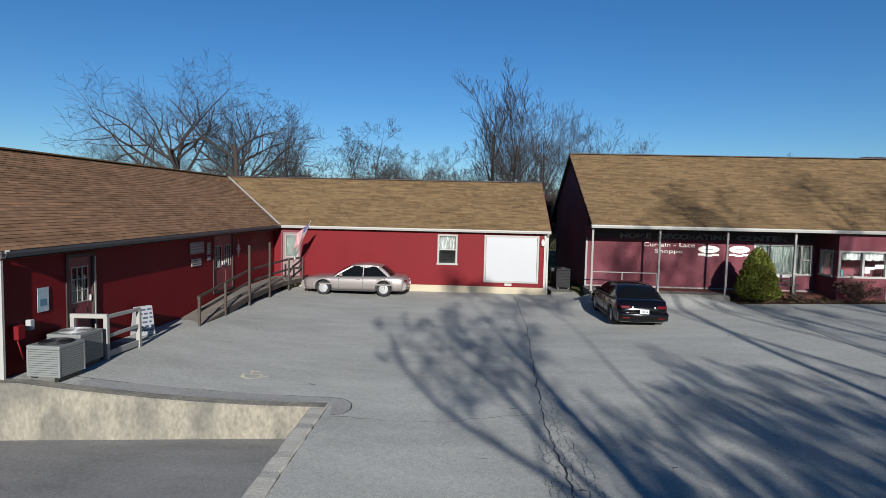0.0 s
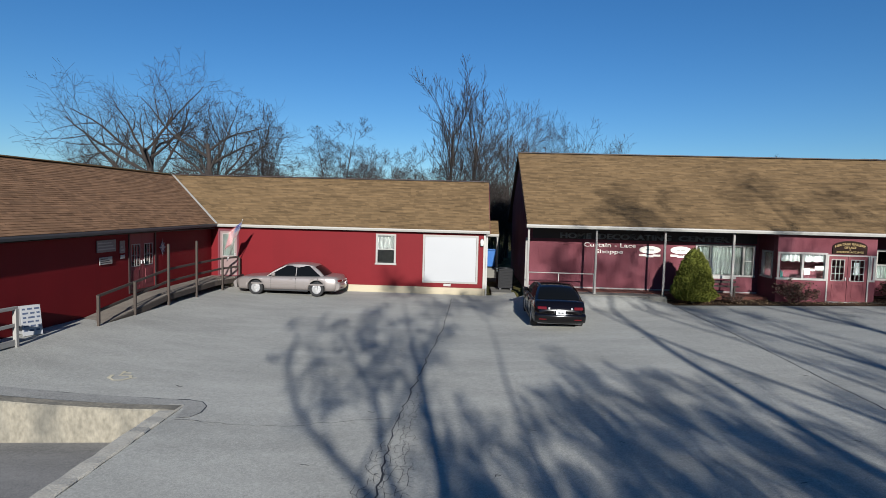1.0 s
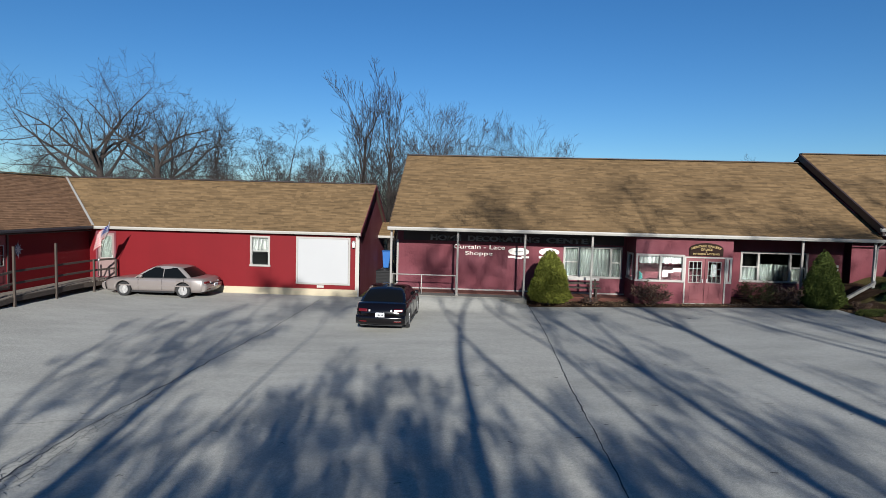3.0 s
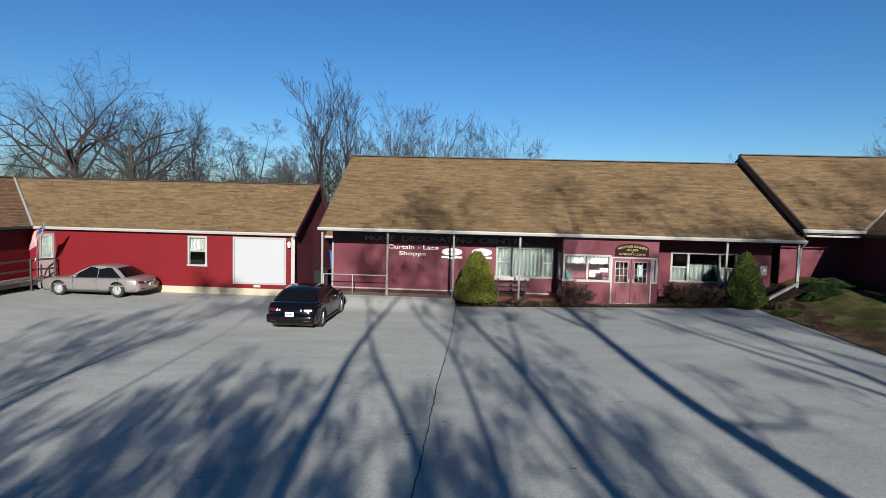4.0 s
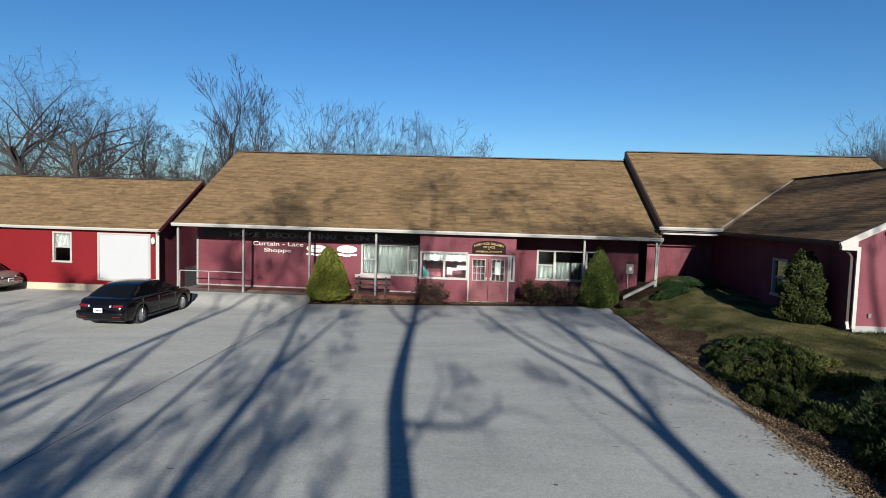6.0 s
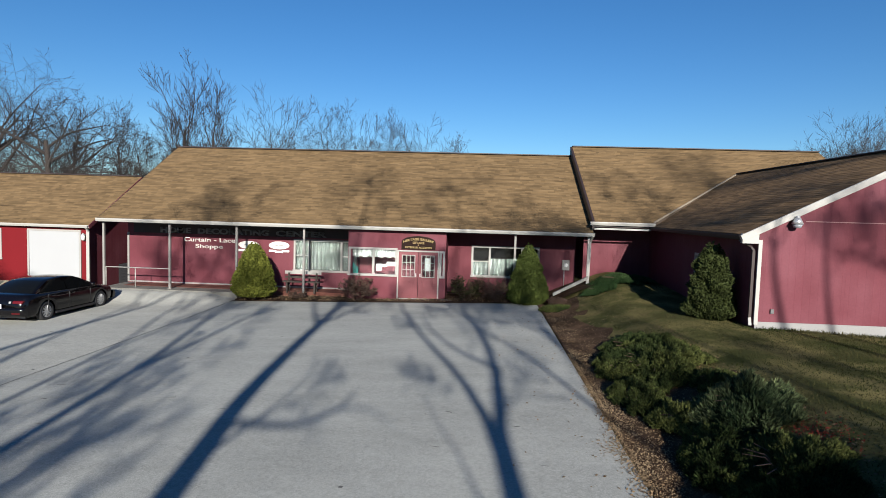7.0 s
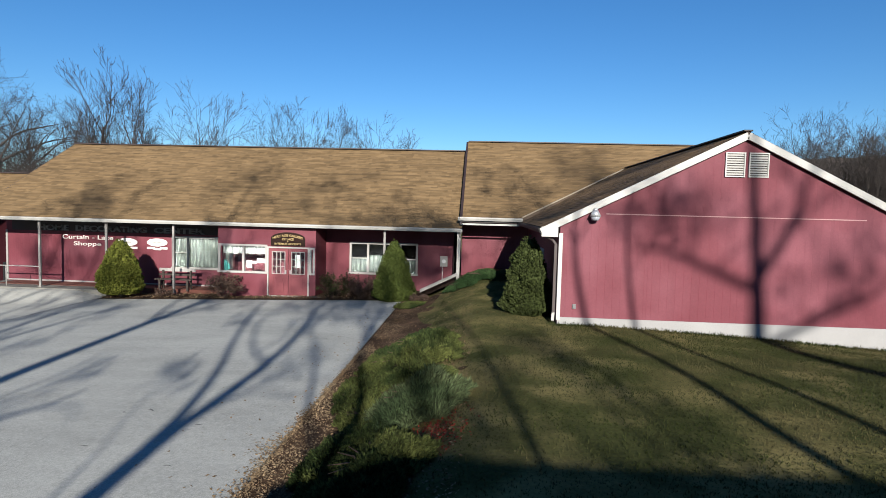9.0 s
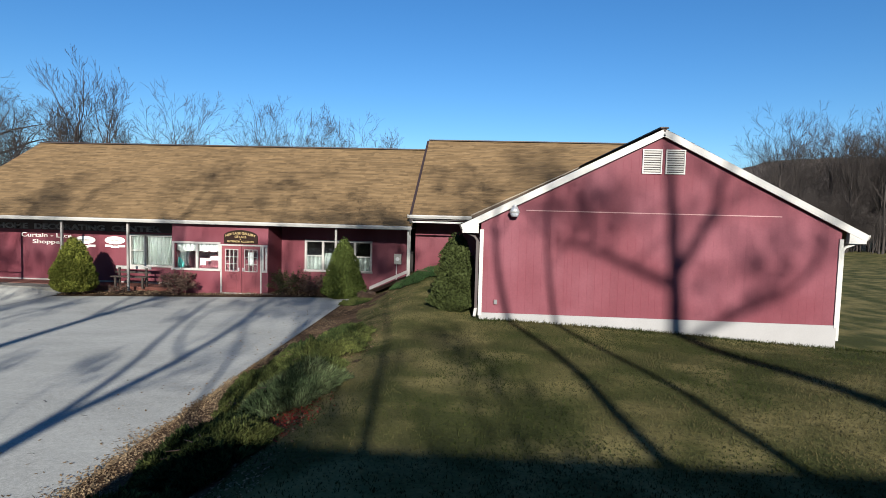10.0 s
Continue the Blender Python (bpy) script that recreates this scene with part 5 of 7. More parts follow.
def cone_evergreen(at, height, radius, mat, seed, label, lumps=0.12, n=5200, power=0.8, core_mat=None, puffs=0):
    t = thing("evergreen_shrub", at, label, "shrub", "conical evergreens")
    tr = bmesh.new()
    tube(tr, (0, 0, -0.1), (0, 0, height * 0.8), 0.07, 0.02)
    part("trunk", tr, BARK, t)
    lv = Leaves(seed)
    rng = lv.rng

    humps = [(0.04 + 0.86 * (i + rng.random()) / max(1, puffs), i * 2.4 + rng.uniform(-0.4, 0.4), rng.uniform(0.2, 0.3)) for i in range(puffs)]

    def hump(h, a):
        """How far a rounded pad of foliage stands out here."""
        best = 0.0
        for hh, ha, size in humps:
            da = (a - ha + math.pi) % (2 * math.pi) - math.pi
            q = ((h - hh) * height / size) ** 2 + (da * radius * (1 - hh) ** power / size) ** 2
            if q < 1:
                best = max(best, math.sqrt(1 - q))
        return 0.13 * best - 0.09 if humps else 0.0

    def rad(h, a):
        return bare_rad(h, a) + hump(h, a) * min(1.0, 4 * (1 - h))

    def bare_rad(h, a):
        base = radius * (1 - h) ** power * min(1.0, 0.62 + 3.2 * h) if h < 0.12 else radius * (1 - h) ** power
        return base * (1 + lumps * noise.noise(Vector((math.cos(a) * 2.2, math.sin(a) * 2.2, h * height * 2.4 + seed))) + 0.08 * noise.noise(Vector((math.cos(a) * 6, math.sin(a) * 6, h * height * 6 + seed))))
    core = bmesh.new()
    rings = []
    for k in range(17):
        h = 0.02 + 0.95 * k / 16
        rings.append([core.verts.new((0.86 * rad(h, 6.2832 * s / 22) * math.cos(6.2832 * s / 22), 0.86 * rad(h, 6.2832 * s / 22) * math.sin(6.2832 * s / 22), h * height)) for s in range(22)])
    for q, w in zip(rings, rings[1:]):
        for s in range(22):
            core.faces.new((q[s], q[(s + 1) % 22], w[(s + 1) % 22], w[s]))
    core.faces.new(rings[-1]), core.faces.new(rings[0][::-1])
    part("inner_foliage", core, core_mat or mat, t)
    for k in range(n):
        h = 1 - math.sqrt(rng.random()) * 0.99
        a = rng.random() * 6.2832
        r = rad(h, a) * rng.uniform(0.84, 1.03)
        p = Vector((r * math.cos(a), r * math.sin(a), h * height))
        lv.spray(p, Vector((math.cos(a), math.sin(a), 0.75)), 0.075, 0.042)
    lv.part("foliage", mat, t)
    return t


cone_evergreen((-6.02, -0.75, 0.0), 2.3, 0.98, SPRUCE, 3, "clipped yellow-green conical spruce in the porch bed", power=0.6, puffs=60, n=6500)
cone_evergreen((5.5, -0.75, 0.12), 2.5, 0.98, SPRUCE_DEEP, 8, "pointed green conical spruce beside the entrance", power=0.75, puffs=50)
cone_evergreen((10.32, -6.9, 0.84), 2.3, 0.74, OLIVE, 14, "lumpy olive-green conical evergreen beside the gabled wing", lumps=0.34, power=0.5, puffs=30, n=7500)


def mound(at, size, height, mat, seed, label, n=2600, flop=0.8, long=0.075):
    t = thing("juniper", at, label, "shrub", "creeping junipers on the bank")
    lv = Leaves(seed)
    rng = lv.rng
    stems = Leaves(seed + 1)
    for k in range(n):
        a, q = rng.random() * 6.2832, math.sqrt(rng.random())
        x, y = size[0] * q * math.cos(a), size[1] * q * math.sin(a)
        edge = 1 + 0.5 * noise.noise(Vector((math.cos(a) * 2, math.sin(a) * 2, seed))) + 0.3 * noise.noise(Vector((math.cos(a) * 6, math.sin(a) * 6, seed)))
        x, y = x * edge, y * edge
        tuft = noise.noise(Vector((x * 5.5, y * 5.5, seed + 9)))
        if tuft < -0.12 and rng.random() < 0.75:
            continue
        z = height * max(0.0, 1 - q ** 3.0) * (0.66 + 0.8 * noise.noise(Vector((x * 1.3, y * 1.3, seed))) + 0.6 * tuft) * rng.uniform(0.45, 1.0)
        gz = ground_z(at[0] + x, at[1] + y) - at[2]
        d = Vector((math.cos(a) * flop * q, math.sin(a) * flop * q, 0.75))
        lv.spray(Vector((x, y, gz + z)), d + Vector((rng.uniform(-0.5, 0.5), rng.uniform(-0.5, 0.5), 0)), long * rng.uniform(0.6, 1.5), 0.018, 6)
    lv.part("foliage", mat, t)
    # solid core, coloured near black for the shade inside the bush
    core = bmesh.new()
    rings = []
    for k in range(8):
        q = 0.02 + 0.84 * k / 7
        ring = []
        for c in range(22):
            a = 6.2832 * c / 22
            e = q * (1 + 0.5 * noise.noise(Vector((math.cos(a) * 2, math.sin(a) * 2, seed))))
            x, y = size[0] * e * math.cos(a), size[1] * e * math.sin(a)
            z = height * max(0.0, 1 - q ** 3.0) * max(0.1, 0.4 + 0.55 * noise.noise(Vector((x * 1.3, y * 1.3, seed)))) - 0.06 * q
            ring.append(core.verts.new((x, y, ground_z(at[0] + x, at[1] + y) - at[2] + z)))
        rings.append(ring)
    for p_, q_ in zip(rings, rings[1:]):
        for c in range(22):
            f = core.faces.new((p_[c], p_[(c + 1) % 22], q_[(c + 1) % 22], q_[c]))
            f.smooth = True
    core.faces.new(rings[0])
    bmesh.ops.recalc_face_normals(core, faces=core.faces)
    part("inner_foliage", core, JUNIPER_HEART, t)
    tw = Wood(seed + 2)
    for k in range(14):
        a = k * 2.4
        e = Vector((size[0] * 0.7 * math.cos(a), size[1] * 0.7 * math.sin(a), height * 0.4))
        tw.limb([Vector((0, 0, ground_z(at[0], at[1]) - at[2] - 0.05)), e * 0.5 + Vector((0, 0, height * 0.25)), e], [0.02, 0.014, 0.006])
    o = new("branchwork", tw.mesh("branchwork", TWIG))
    o.parent = t
    return t


J = "low spreading juniper on the bank beside the car park"
for k, (x, y, sx_, sy_, h, n) in enumerate(((7.5, -9.6, 0.8, 1.2, 0.34, 5600), (7.5, -11.2, 0.95, 1.4, 0.4, 7000), (6.65, -12.7, 0.42, 0.9, 0.3, 3000), (6.75, -10.6, 0.42, 0.95, 0.3, 3000), (6.95, -15.9, 0.42, 0.75, 0.34, 3000),
                                            (7.6, -16.5, 0.75, 1.0, 0.36, 5200), (7.1, -18.4, 0.72, 1.2, 0.42, 3600), (7.0, -20.3, 0.6, 1.1, 0.4, 2400), (6.35, -2.45, 0.5, 0.45, 0.16, 1200), (7.05, -14.0, 0.5, 0.55, 0.18, 1300), (8.1, -12.9, 0.4, 0.5, 0.2, 1200), (7.15, -15.2, 0.45, 0.5, 0.22, 1300))):
    mound((x, y, ground_z(x, y)), (sx_, sy_), h, JUNIPER, 200 + k * 3, J, int(n * 2.0))
mound((7.95, -14.4, ground_z(7.95, -14.4)), (0.75, 0.9), 0.45, JUNIPER_BLUE, 260, "spiky blue-green juniper among the greener ones", 9000, long=0.12)
mound((9.3, -0.75, ground_z(9.3, -0.75)), (1.2, 0.75), 0.2, JUNIPER_FRESH, 263, "low fresh green juniper mat beside the edging wall", 8000)
mound((8.2, -1.6, ground_z(8.2, -1.6)), (0.6, 0.5), 0.2, JUNIPER_FRESH, 266, "low fresh green juniper mat beside the edging wall", 2600)


def twiggy(at, size, h, seed, label, mat=LITTER, leaves=260):
    t = thing("shrub", at, label, "shrub", "small shrubs in the porch bed")
    w = Wood(seed)
    for k in range(16):
        a = k * 2.4
        w.grow(Vector((0.1 * math.cos(a), 0.1 * math.sin(a), -0.02)), Vector((math.cos(a) * size, math.sin(a) * size, h)), h * 0.9, 0.014, 1, 0.25, 0.05, 0.7, (3, 4, 3), 0.004)
    o = new("branchwork", w.mesh("branchwork", TWIG))
    o.parent = t
    lv = Leaves(seed)
    for k in range(leaves):
        v = lv.rng.choice(w.v)
        lv.leaf(v + Vector((lv.rng.uniform(-0.06, 0.06), lv.rng.uniform(-0.06, 0.06), lv.rng.uniform(-0.04, 0.06))), 0.05)
    lv.part("leaves", mat, t)
    return t


twiggy((-1.65, -0.55, 0.0), 0.8, 0.9, 31, "brown twiggy shrub under the shop window", TWIG, 1900)
twiggy((2.95, -0.35, 0.1), 0.65, 0.95, 35, "dark leafy rhododendron beside the entrance", YEW, 1800)
twiggy((4.15, -0.35, 0.1), 0.6, 0.8, 39, "brown twiggy shrub under the window", TWIG, 1700)
twiggy((-4.2, -0.6, 0.0), 0.5, 0.3, 43, "low dead perennial tuft in the bed", TWIG, 250)
twiggy((6.6, -1.6, 0.3), 0.5, 0.3, 47, "low dead perennial tuft in the bed", TWIG, 250)

# lawn grass, dry tufts and leaf litter
lv = Leaves(77)
for k in range(120000):
    x, y = lv.rng.uniform(7.6, 24), -19 + 11 * lv.rng.random()
    if x < 11 and lv.rng.random() < 0.4:
        y = lv.rng.uniform(-8, 0.8)
    if x > GX0 - 0.1 and y > GY - 0.06:
        continue
    near_wall = abs(y - GY) < 0.35 and x > GX0
    lv.spray(Vector((x, y, ground_z(x, y) - 0.05)), Vector((lv.rng.uniform(-0.5, 0.5), lv.rng.uniform(-0.5, 0.5), 1)), (0.022 + 0.04 * lv.rng.random() ** 2) if not near_wall else lv.rng.uniform(0.05, 0.13), 0.010, 2)
tagged(lv.part("grass", BLADE), "short patchy winter grass of the lawn", "grass", kind="stuff")
lv = Leaves(78)
for k in range(30000):
    y = lv.rng.uniform(-21, -1.2)
    if y > -8.5 and lv.rng.random() < 0.6:
        continue
    x = LOT_E + 0.08 + abs(lv.rng.gauss(0, 0.5)) if lv.rng.random() < 0.55 else LOT_E + lv.rng.uniform(0.1, 2.9)
    lv.leaf(Vector((x, y, ground_z(x, y) - 0.015 + 0.045 * smooth(LOT_E + 0.6, LOT_E, x))), lv.rng.uniform(0.010, 0.026))
for k in range(2500):
    x, y = lv.rng.uniform(-6.9, 6.2), lv.rng.uniform(-0.92, 0.6)
    lv.leaf(Vector((x, y, lot_z(x, -1) + 0.07)), 0.04)
for k in range(5200):
    y = lv.rng.uniform(-20, -9)
    x = LOT_E + 0.1 - abs(lv.rng.gauss(0, 0.03 + 0.13 * smooth(-9, -17, y))) * (1 + 0.8 * noise.noise(Vector((0, y * 0.9, 5))))
    lv.leaf(Vector((x, y, lot_top(x, y) + 0.012)), lv.rng.uniform(0.012, 0.028))
for k in range(260):
    x, y = LOT_E - abs(lv.rng.gauss(0, 0.9)), lv.rng.uniform(-20, -3)
    lv.leaf(Vector((x, y, lot_top(x, y) + 0.012)), lv.rng.uniform(0.015, 0.035))
tagged(lv.part("leaf_litter", LITTER), "brown fallen leaves along the bank and beds", "leaves", kind="stuff")
bank_bm = ground_mesh(steps((LOT_E + 0.03, LOT_E + 0.9, 4), (LOT_E + 0.9, 9.0, 14)), steps((-23, -1.0, 50)), lambda x, y: ground_z(x, y) - 0.028 + 0.045 * smooth(LOT_E + 0.6, LOT_E, x) - 0.06 * smooth(-0.35, 0.35, x - 7.2 - 1.0 * smooth(-8, -11, y) + 0.9 * noise.noise(Vector((x * 0.6, y * 0.6, 3))) + 0.4 * noise.noise(Vector((x * 2, y * 2, 8)))))
tagged(part("mulch_bank", bank_bm, MULCH), "brown mulch and dead leaves on the bank", "ground", kind="structure")
lv = Leaves(79)
for k in range(500):
    x, y = 8.35 + lv.rng.gauss(0, 0.22), -15.7 + lv.rng.gauss(0, 0.4)
    lv.leaf(Vector((x, y, ground_z(x, y) + lv.rng.uniform(-0.02, 0.03))), 0.022)
tagged(lv.part("ground_cover", REDLEAF), "dark red low ground cover beside the junipers", "ground cover", kind="stuff")

# ---- cars ----
TYRE = material("tyre_rubber", (0.0119, 0.0119, 0.0125), 0.85, vary=0.2)
CARGLASS = bpy.data.materials.new("tinted_car_glass")
CARGLASS.use_nodes = True
_c = CARGLASS.node_tree.nodes["Principled BSDF"]
_c.inputs["Base Color"].default_value = (0.004, 0.0045, 0.005, 1)
_c.inputs["Roughness"].default_value, _c.inputs["Specular IOR Level"].default_value = 0.06, 0.12
CHROME = material("wheel_alloy", (0.48, 0.48, 0.488), 0.3, metal=0.8, vary=0.08)
RED_LAMP = material("red_lamp_lens", (0.075, 0.003, 0.004), 0.15, vary=0.05)
WHITE_LAMP = material("clear_lamp_lens", (0.3, 0.3, 0.3), 0.1, vary=0.05)
COVER = material("wheel_cover_silver", (0.36, 0.35, 0.34), 0.35, metal=0.2, vary=0.1)
PLATE = material("white_plate", (0.6375, 0.6545, 0.68), 0.4, vary=0.05)


def paint(name, color, rough=0.3, metal=0.5):
    m = material(name, color, rough, metal=metal, vary=0.04, grain=60, stain=2)
    m.node_tree.nodes["Principled BSDF"].inputs["Coat Weight"].default_value = 0.3
    m.node_tree.nodes["Principled BSDF"].inputs["Coat Roughness"].default_value = 0.08
    return m


def lerp_table(tab, s):
    for (a, va), (b, vb) in zip(tab, tab[1:]):
        if s <= b:
            k = smooth(0, 1, (s - a) / (b - a)) if b > a else 0
            return va + (vb - va) * (0.5 * k + 0.5 * (s - a) / (b - a))
    return tab[-1][1]


def sedan(at, turn, mat, label, L, W, belt, half, sill, glass, wheels, wheel_r, roof_z, side_trim=None, tail="bar", rim_label=""):
    """s runs from the tail (0) to the nose (L). belt: height of the deck line; half: share of the half width; glass: s of the
    rear glass foot, rear glass head, windscreen head, windscreen foot."""
    car = thing("car", at, label, "car")
    car.rotation_euler = (0, 0, radians(turn))
    W2 = W / 2

    def ended(bm):
        """Draws the tail and the nose in towards their corners, their top and their foot."""
        for v in bm.verts:
            tuck = 0.13 * (v.co.y / W2) ** 2 + 0.11 * ((v.co.z - sill - 0.34) / 0.42) ** 2
            if v.co.x < 0.45:
                v.co.x += tuck * smooth(0.45, 0.0, v.co.x)
            elif v.co.x > L - 0.45:
                v.co.x -= tuck * smooth(L - 0.45, L, v.co.x)
        return bm

    body = bmesh.new()
    stations = sorted({0.0, 0.03, 0.10, L - 0.10, L - 0.03, L, *[L * i / 56 for i in range(57)], *[w + d for w in wheels for d in (-wheel_r - 0.05, -wheel_r * 0.8, -wheel_r * 0.4, 0, wheel_r * 0.4, wheel_r * 0.8, wheel_r + 0.05)]})
    rings = []
    for s in stations:
        zb = sill
        for w in wheels:
            R = wheel_r + 0.055
            if abs(s - w) < R:
                zb = max(zb, wheel_r + math.sqrt(R * R - (s - w) ** 2))
        zt = lerp_table(belt, s)
        w = W2 * lerp_table(half, s)
        zb = min(zb, zt - 0.1)
        if s < 0.2 or s > L - 0.2:
            zb = max(zb, sill + 0.06)
        zm = max(zb + 0.02, sill + 0.33)
        zm = min(zm, zt - 0.08)
        prof = [(0.0, zb), (w * 0.80, zb), (w * 0.965, zb + 0.015), (w * 0.995, (zb + zm) / 2), (w, zm), (w * 0.985, (zm + zt) / 2), (w * 0.955, zt - 0.045), (w * 0.90, zt - 0.008), (w * 0.6, zt + 0.012), (0.0, zt + 0.025)]
        rings.append([body.verts.new((s, y, z)) for y, z in prof] + [body.verts.new((s, -y, z)) for y, z in prof[-2:0:-1]])
    n = len(rings[0])
    for a, b in zip(rings, rings[1:]):
        for i in range(n):
            f = body.faces.new((a[i], a[(i + 1) % n], b[(i + 1) % n], b[i]))
            f.smooth = True
    body.faces.new(rings[0]), body.faces.new(rings[-1][::-1])
    bmesh.ops.recalc_face_normals(body, faces=body.faces)
    part("body", ended(body), mat, car)
    # cabin
    d0, d1, d2, d3 = glass
    yb = W2 * 0.88
    yr = W2 * 0.70
    cab = bmesh.new()

    def cabin_line(k, across):
        """k: 0 rear foot, 1 rear head, 2 front head, 3 front foot; across: -1 to 1."""
        s = (d0, d1, d2, d3)[k]
        y = across * (yb if k in (0, 3) else yr)
        z = lerp_table(belt, s) + 0.0 if k in (0, 3) else roof_z - 0.05
        crown = (0.05 if k in (1, 2) else 0.02) * (1 - across * across)
        bow = (-0.12 if k == 0 else (-0.06 if k == 1 else (0.06 if k == 2 else 0.14))) * (1 - across * across)
        return Vector((s + bow, y, z + crown))
    rows = []
    for k in range(3):
        m = 6
        for j in range(m + (1 if k == 2 else 0)):
            f = j / m
            lift = (0.055 if k == 1 else 0.035) * math.sin(math.pi * f)
            rows.append([cabin_line(k, c / 4).lerp(cabin_line(k + 1, c / 4), f) + Vector((0, 0, lift)) for c in range(-4, 5)])
    grid = [[cab.verts.new(p) for p in r] for r in rows]
    for a, b in zip(grid, grid[1:]):
        for i in range(8):
            f = cab.faces.new((a[i], a[i + 1], b[i + 1], b[i]))
            f.smooth = True
    for side in (0, 8):
        foot = [cab.verts.new((r[side].x, (yb if side else -yb), lerp_table(belt, min(max(r[side].x, d0), d3)) - 0.04)) for r in rows]
        for i in range(len(grid) - 1):
            cab.faces.new((grid[i][side], grid[i + 1][side], foot[i + 1], foot[i]))
    bmesh.ops.recalc_face_normals(cab, faces=cab.faces)
    part("cabin", cab, mat, car)

    def pane(name, r0, r1, c0, c1):
        bm = bmesh.new()
        sub = rows[r0:r1 + 1]
        up = Vector((0, 0, 0.006)) + Vector((-0.006 if r0 < 6 else 0.006, 0, 0))
        g = [[bm.verts.new(r[int(c)].lerp(r[min(8, int(c) + 1)], c - int(c)) + up) for c in [c0 + (c1 - c0) * i / 8 for i in range(9)]] for r in sub]
        for a, b in zip(g, g[1:]):
            for i in range(8):
                f = bm.faces.new((a[i], a[i + 1], b[i + 1], b[i]))
                f.smooth = True
        return part(name, bm, CARGLASS, car)
    pane("rear_window", 0, 5, 0.45, 7.55)
    pane("windscreen", 13, 18, 0.4, 7.6)
    mid_s = (d0 + d3) / 2 - 0.05
    for sd in (-1, 1):
        def side_pt(s, f):
            zb = lerp_table(belt, s)
            y = yb + (yr - yb) * f + 0.012
            return Vector((s, sd * y, zb + 0.0 + (roof_z - 0.05 - zb) * f))

        def cut(f):
            return (d0 + (d1 - d0) * f + 0.11, d3 + (d2 - d3) * f - 0.07)
        for nm, a_of, b_of in (("rear_side_window", lambda f: cut(f)[0], lambda f: mid_s - 0.018), ("front_side_window", lambda f: mid_s + 0.018, lambda f: cut(f)[1])):
            bm = bmesh.new()
            g = []
            for k in range(5):
                f = 0.0 + 1.0 * k / 4
                g.append([bm.verts.new(side_pt(a_of(f) + (b_of(f) - a_of(f)) * i / 6, f)) for i in range(7)])
            for a, b in zip(g, g[1:]):
                for i in range(6):
                    bm.faces.new((a[i], a[i + 1], b[i + 1], b[i]))
            part(nm, bm, CARGLASS, car)
        bm = bmesh.new()
        box(bm, d3 - 0.42, d3 - 0.26, sd * (yb + 0.16), sd * (yb + 0.0), lerp_table(belt, d3 - 0.3) + 0.02, lerp_table(belt, d3 - 0.3) + 0.15, bevel=0.03)
        part("mirror", bm, mat, car)
        for s in (mid_s - 0.85, mid_s + 0.12):
            bm = bmesh.new()
            box(bm, s, s + 0.17, sd * W2 * 0.985, sd * (W2 * 0.985 + 0.02), lerp_table(belt, s) - 0.13, lerp_table(belt, s) - 0.10, bevel=0.006)
            part("door_handle", bm, mat, car)
        if side_trim:
            bm = bmesh.new()
            box(bm, 0.75, L - 0.9, sd * (W2 * 0.99), sd * (W2 * 0.99 + 0.014), side_trim[0], side_trim[1], bevel=0.005)
            part("rub_strip", bm, mat, car)
    # door gaps and the dark surround of the side glass
    for sd in (-1, 1):
        for s in (mid_s - 1.02, mid_s, mid_s + 1.12):
            bm = bmesh.new()
            zlo, zhi = sill + 0.09, lerp_table(belt, s) - 0.05
            box(bm, s - 0.006, s + 0.006, sd * W2 * 0.97, sd * (W2 * 1.0 + 0.003), zlo, zhi)
            part("door_gap", bm, PLASTIC_BLACK, car)
        bm = bmesh.new()
        beam(bm, (d0 + 0.16, sd * (yb + 0.012), lerp_table(belt, d0 + 0.16) - 0.005), (d3 - 0.1, sd * (yb + 0.012), lerp_table(belt, d3 - 0.1) - 0.005), 0.02, 0.03)
        part("window_trim", bm, PLASTIC_BLACK, car)
    # wheels
    for s in wheels:
        for sd in (-1, 1):
            wheel = new("wheel")
            wheel.parent = car
            bm = bmesh.new()
            y0, y1 = sd * (W2 - 0.235), sd * (W2 - 0.015)
            prof = [(0.62, y0), (0.93, y0), (1.0, y0 + sd * 0.03), (1.0, y1 - sd * 0.03), (0.94, y1), (0.66, y1 - sd * 0.005), (0.62, y1 - sd * 0.03)]
            g = [[bm.verts.new((s + wheel_r * q * math.cos(6.2832 * i / 28), y, wheel_r + wheel_r * q * math.sin(6.2832 * i / 28))) for q, y in prof] for i in range(28)]
            for i in range(28):
                a, b = g[i], g[(i + 1) % 28]
                for j in range(len(prof)):
                    f = bm.faces.new((a[j], a[(j + 1) % len(prof)], b[(j + 1) % len(prof)], b[j]))
                    f.smooth = True
            bmesh.ops.recalc_face_normals(bm, faces=bm.faces)
            part("tyre", bm, TYRE, wheel)
            bm = bmesh.new()
            yo = sd * (W2 - 0.03)
            for i in range(10):
                a = 6.2832 * i / 10
                e = Vector((s + wheel_r * 0.6 * math.cos(a), yo - sd * 0.015, wheel_r + wheel_r * 0.6 * math.sin(a)))
                beam(bm, (s + 0.03 * math.cos(a), yo, wheel_r + 0.03 * math.sin(a)), e, 0.03, 0.05)
            tube(bm, (s, yo - sd * 0.03, wheel_r), (s, yo + sd * 0.008, wheel_r), 0.06, 0.05, 12)
            ring = [[bm.verts.new((s + wheel_r * q * math.cos(6.2832 * i / 28), yy, wheel_r + wheel_r * q * math.sin(6.2832 * i / 28))) for q, yy in ((0.65, yo), (0.57, yo), (0.57, yo - sd * 0.05))] for i in range(28)]
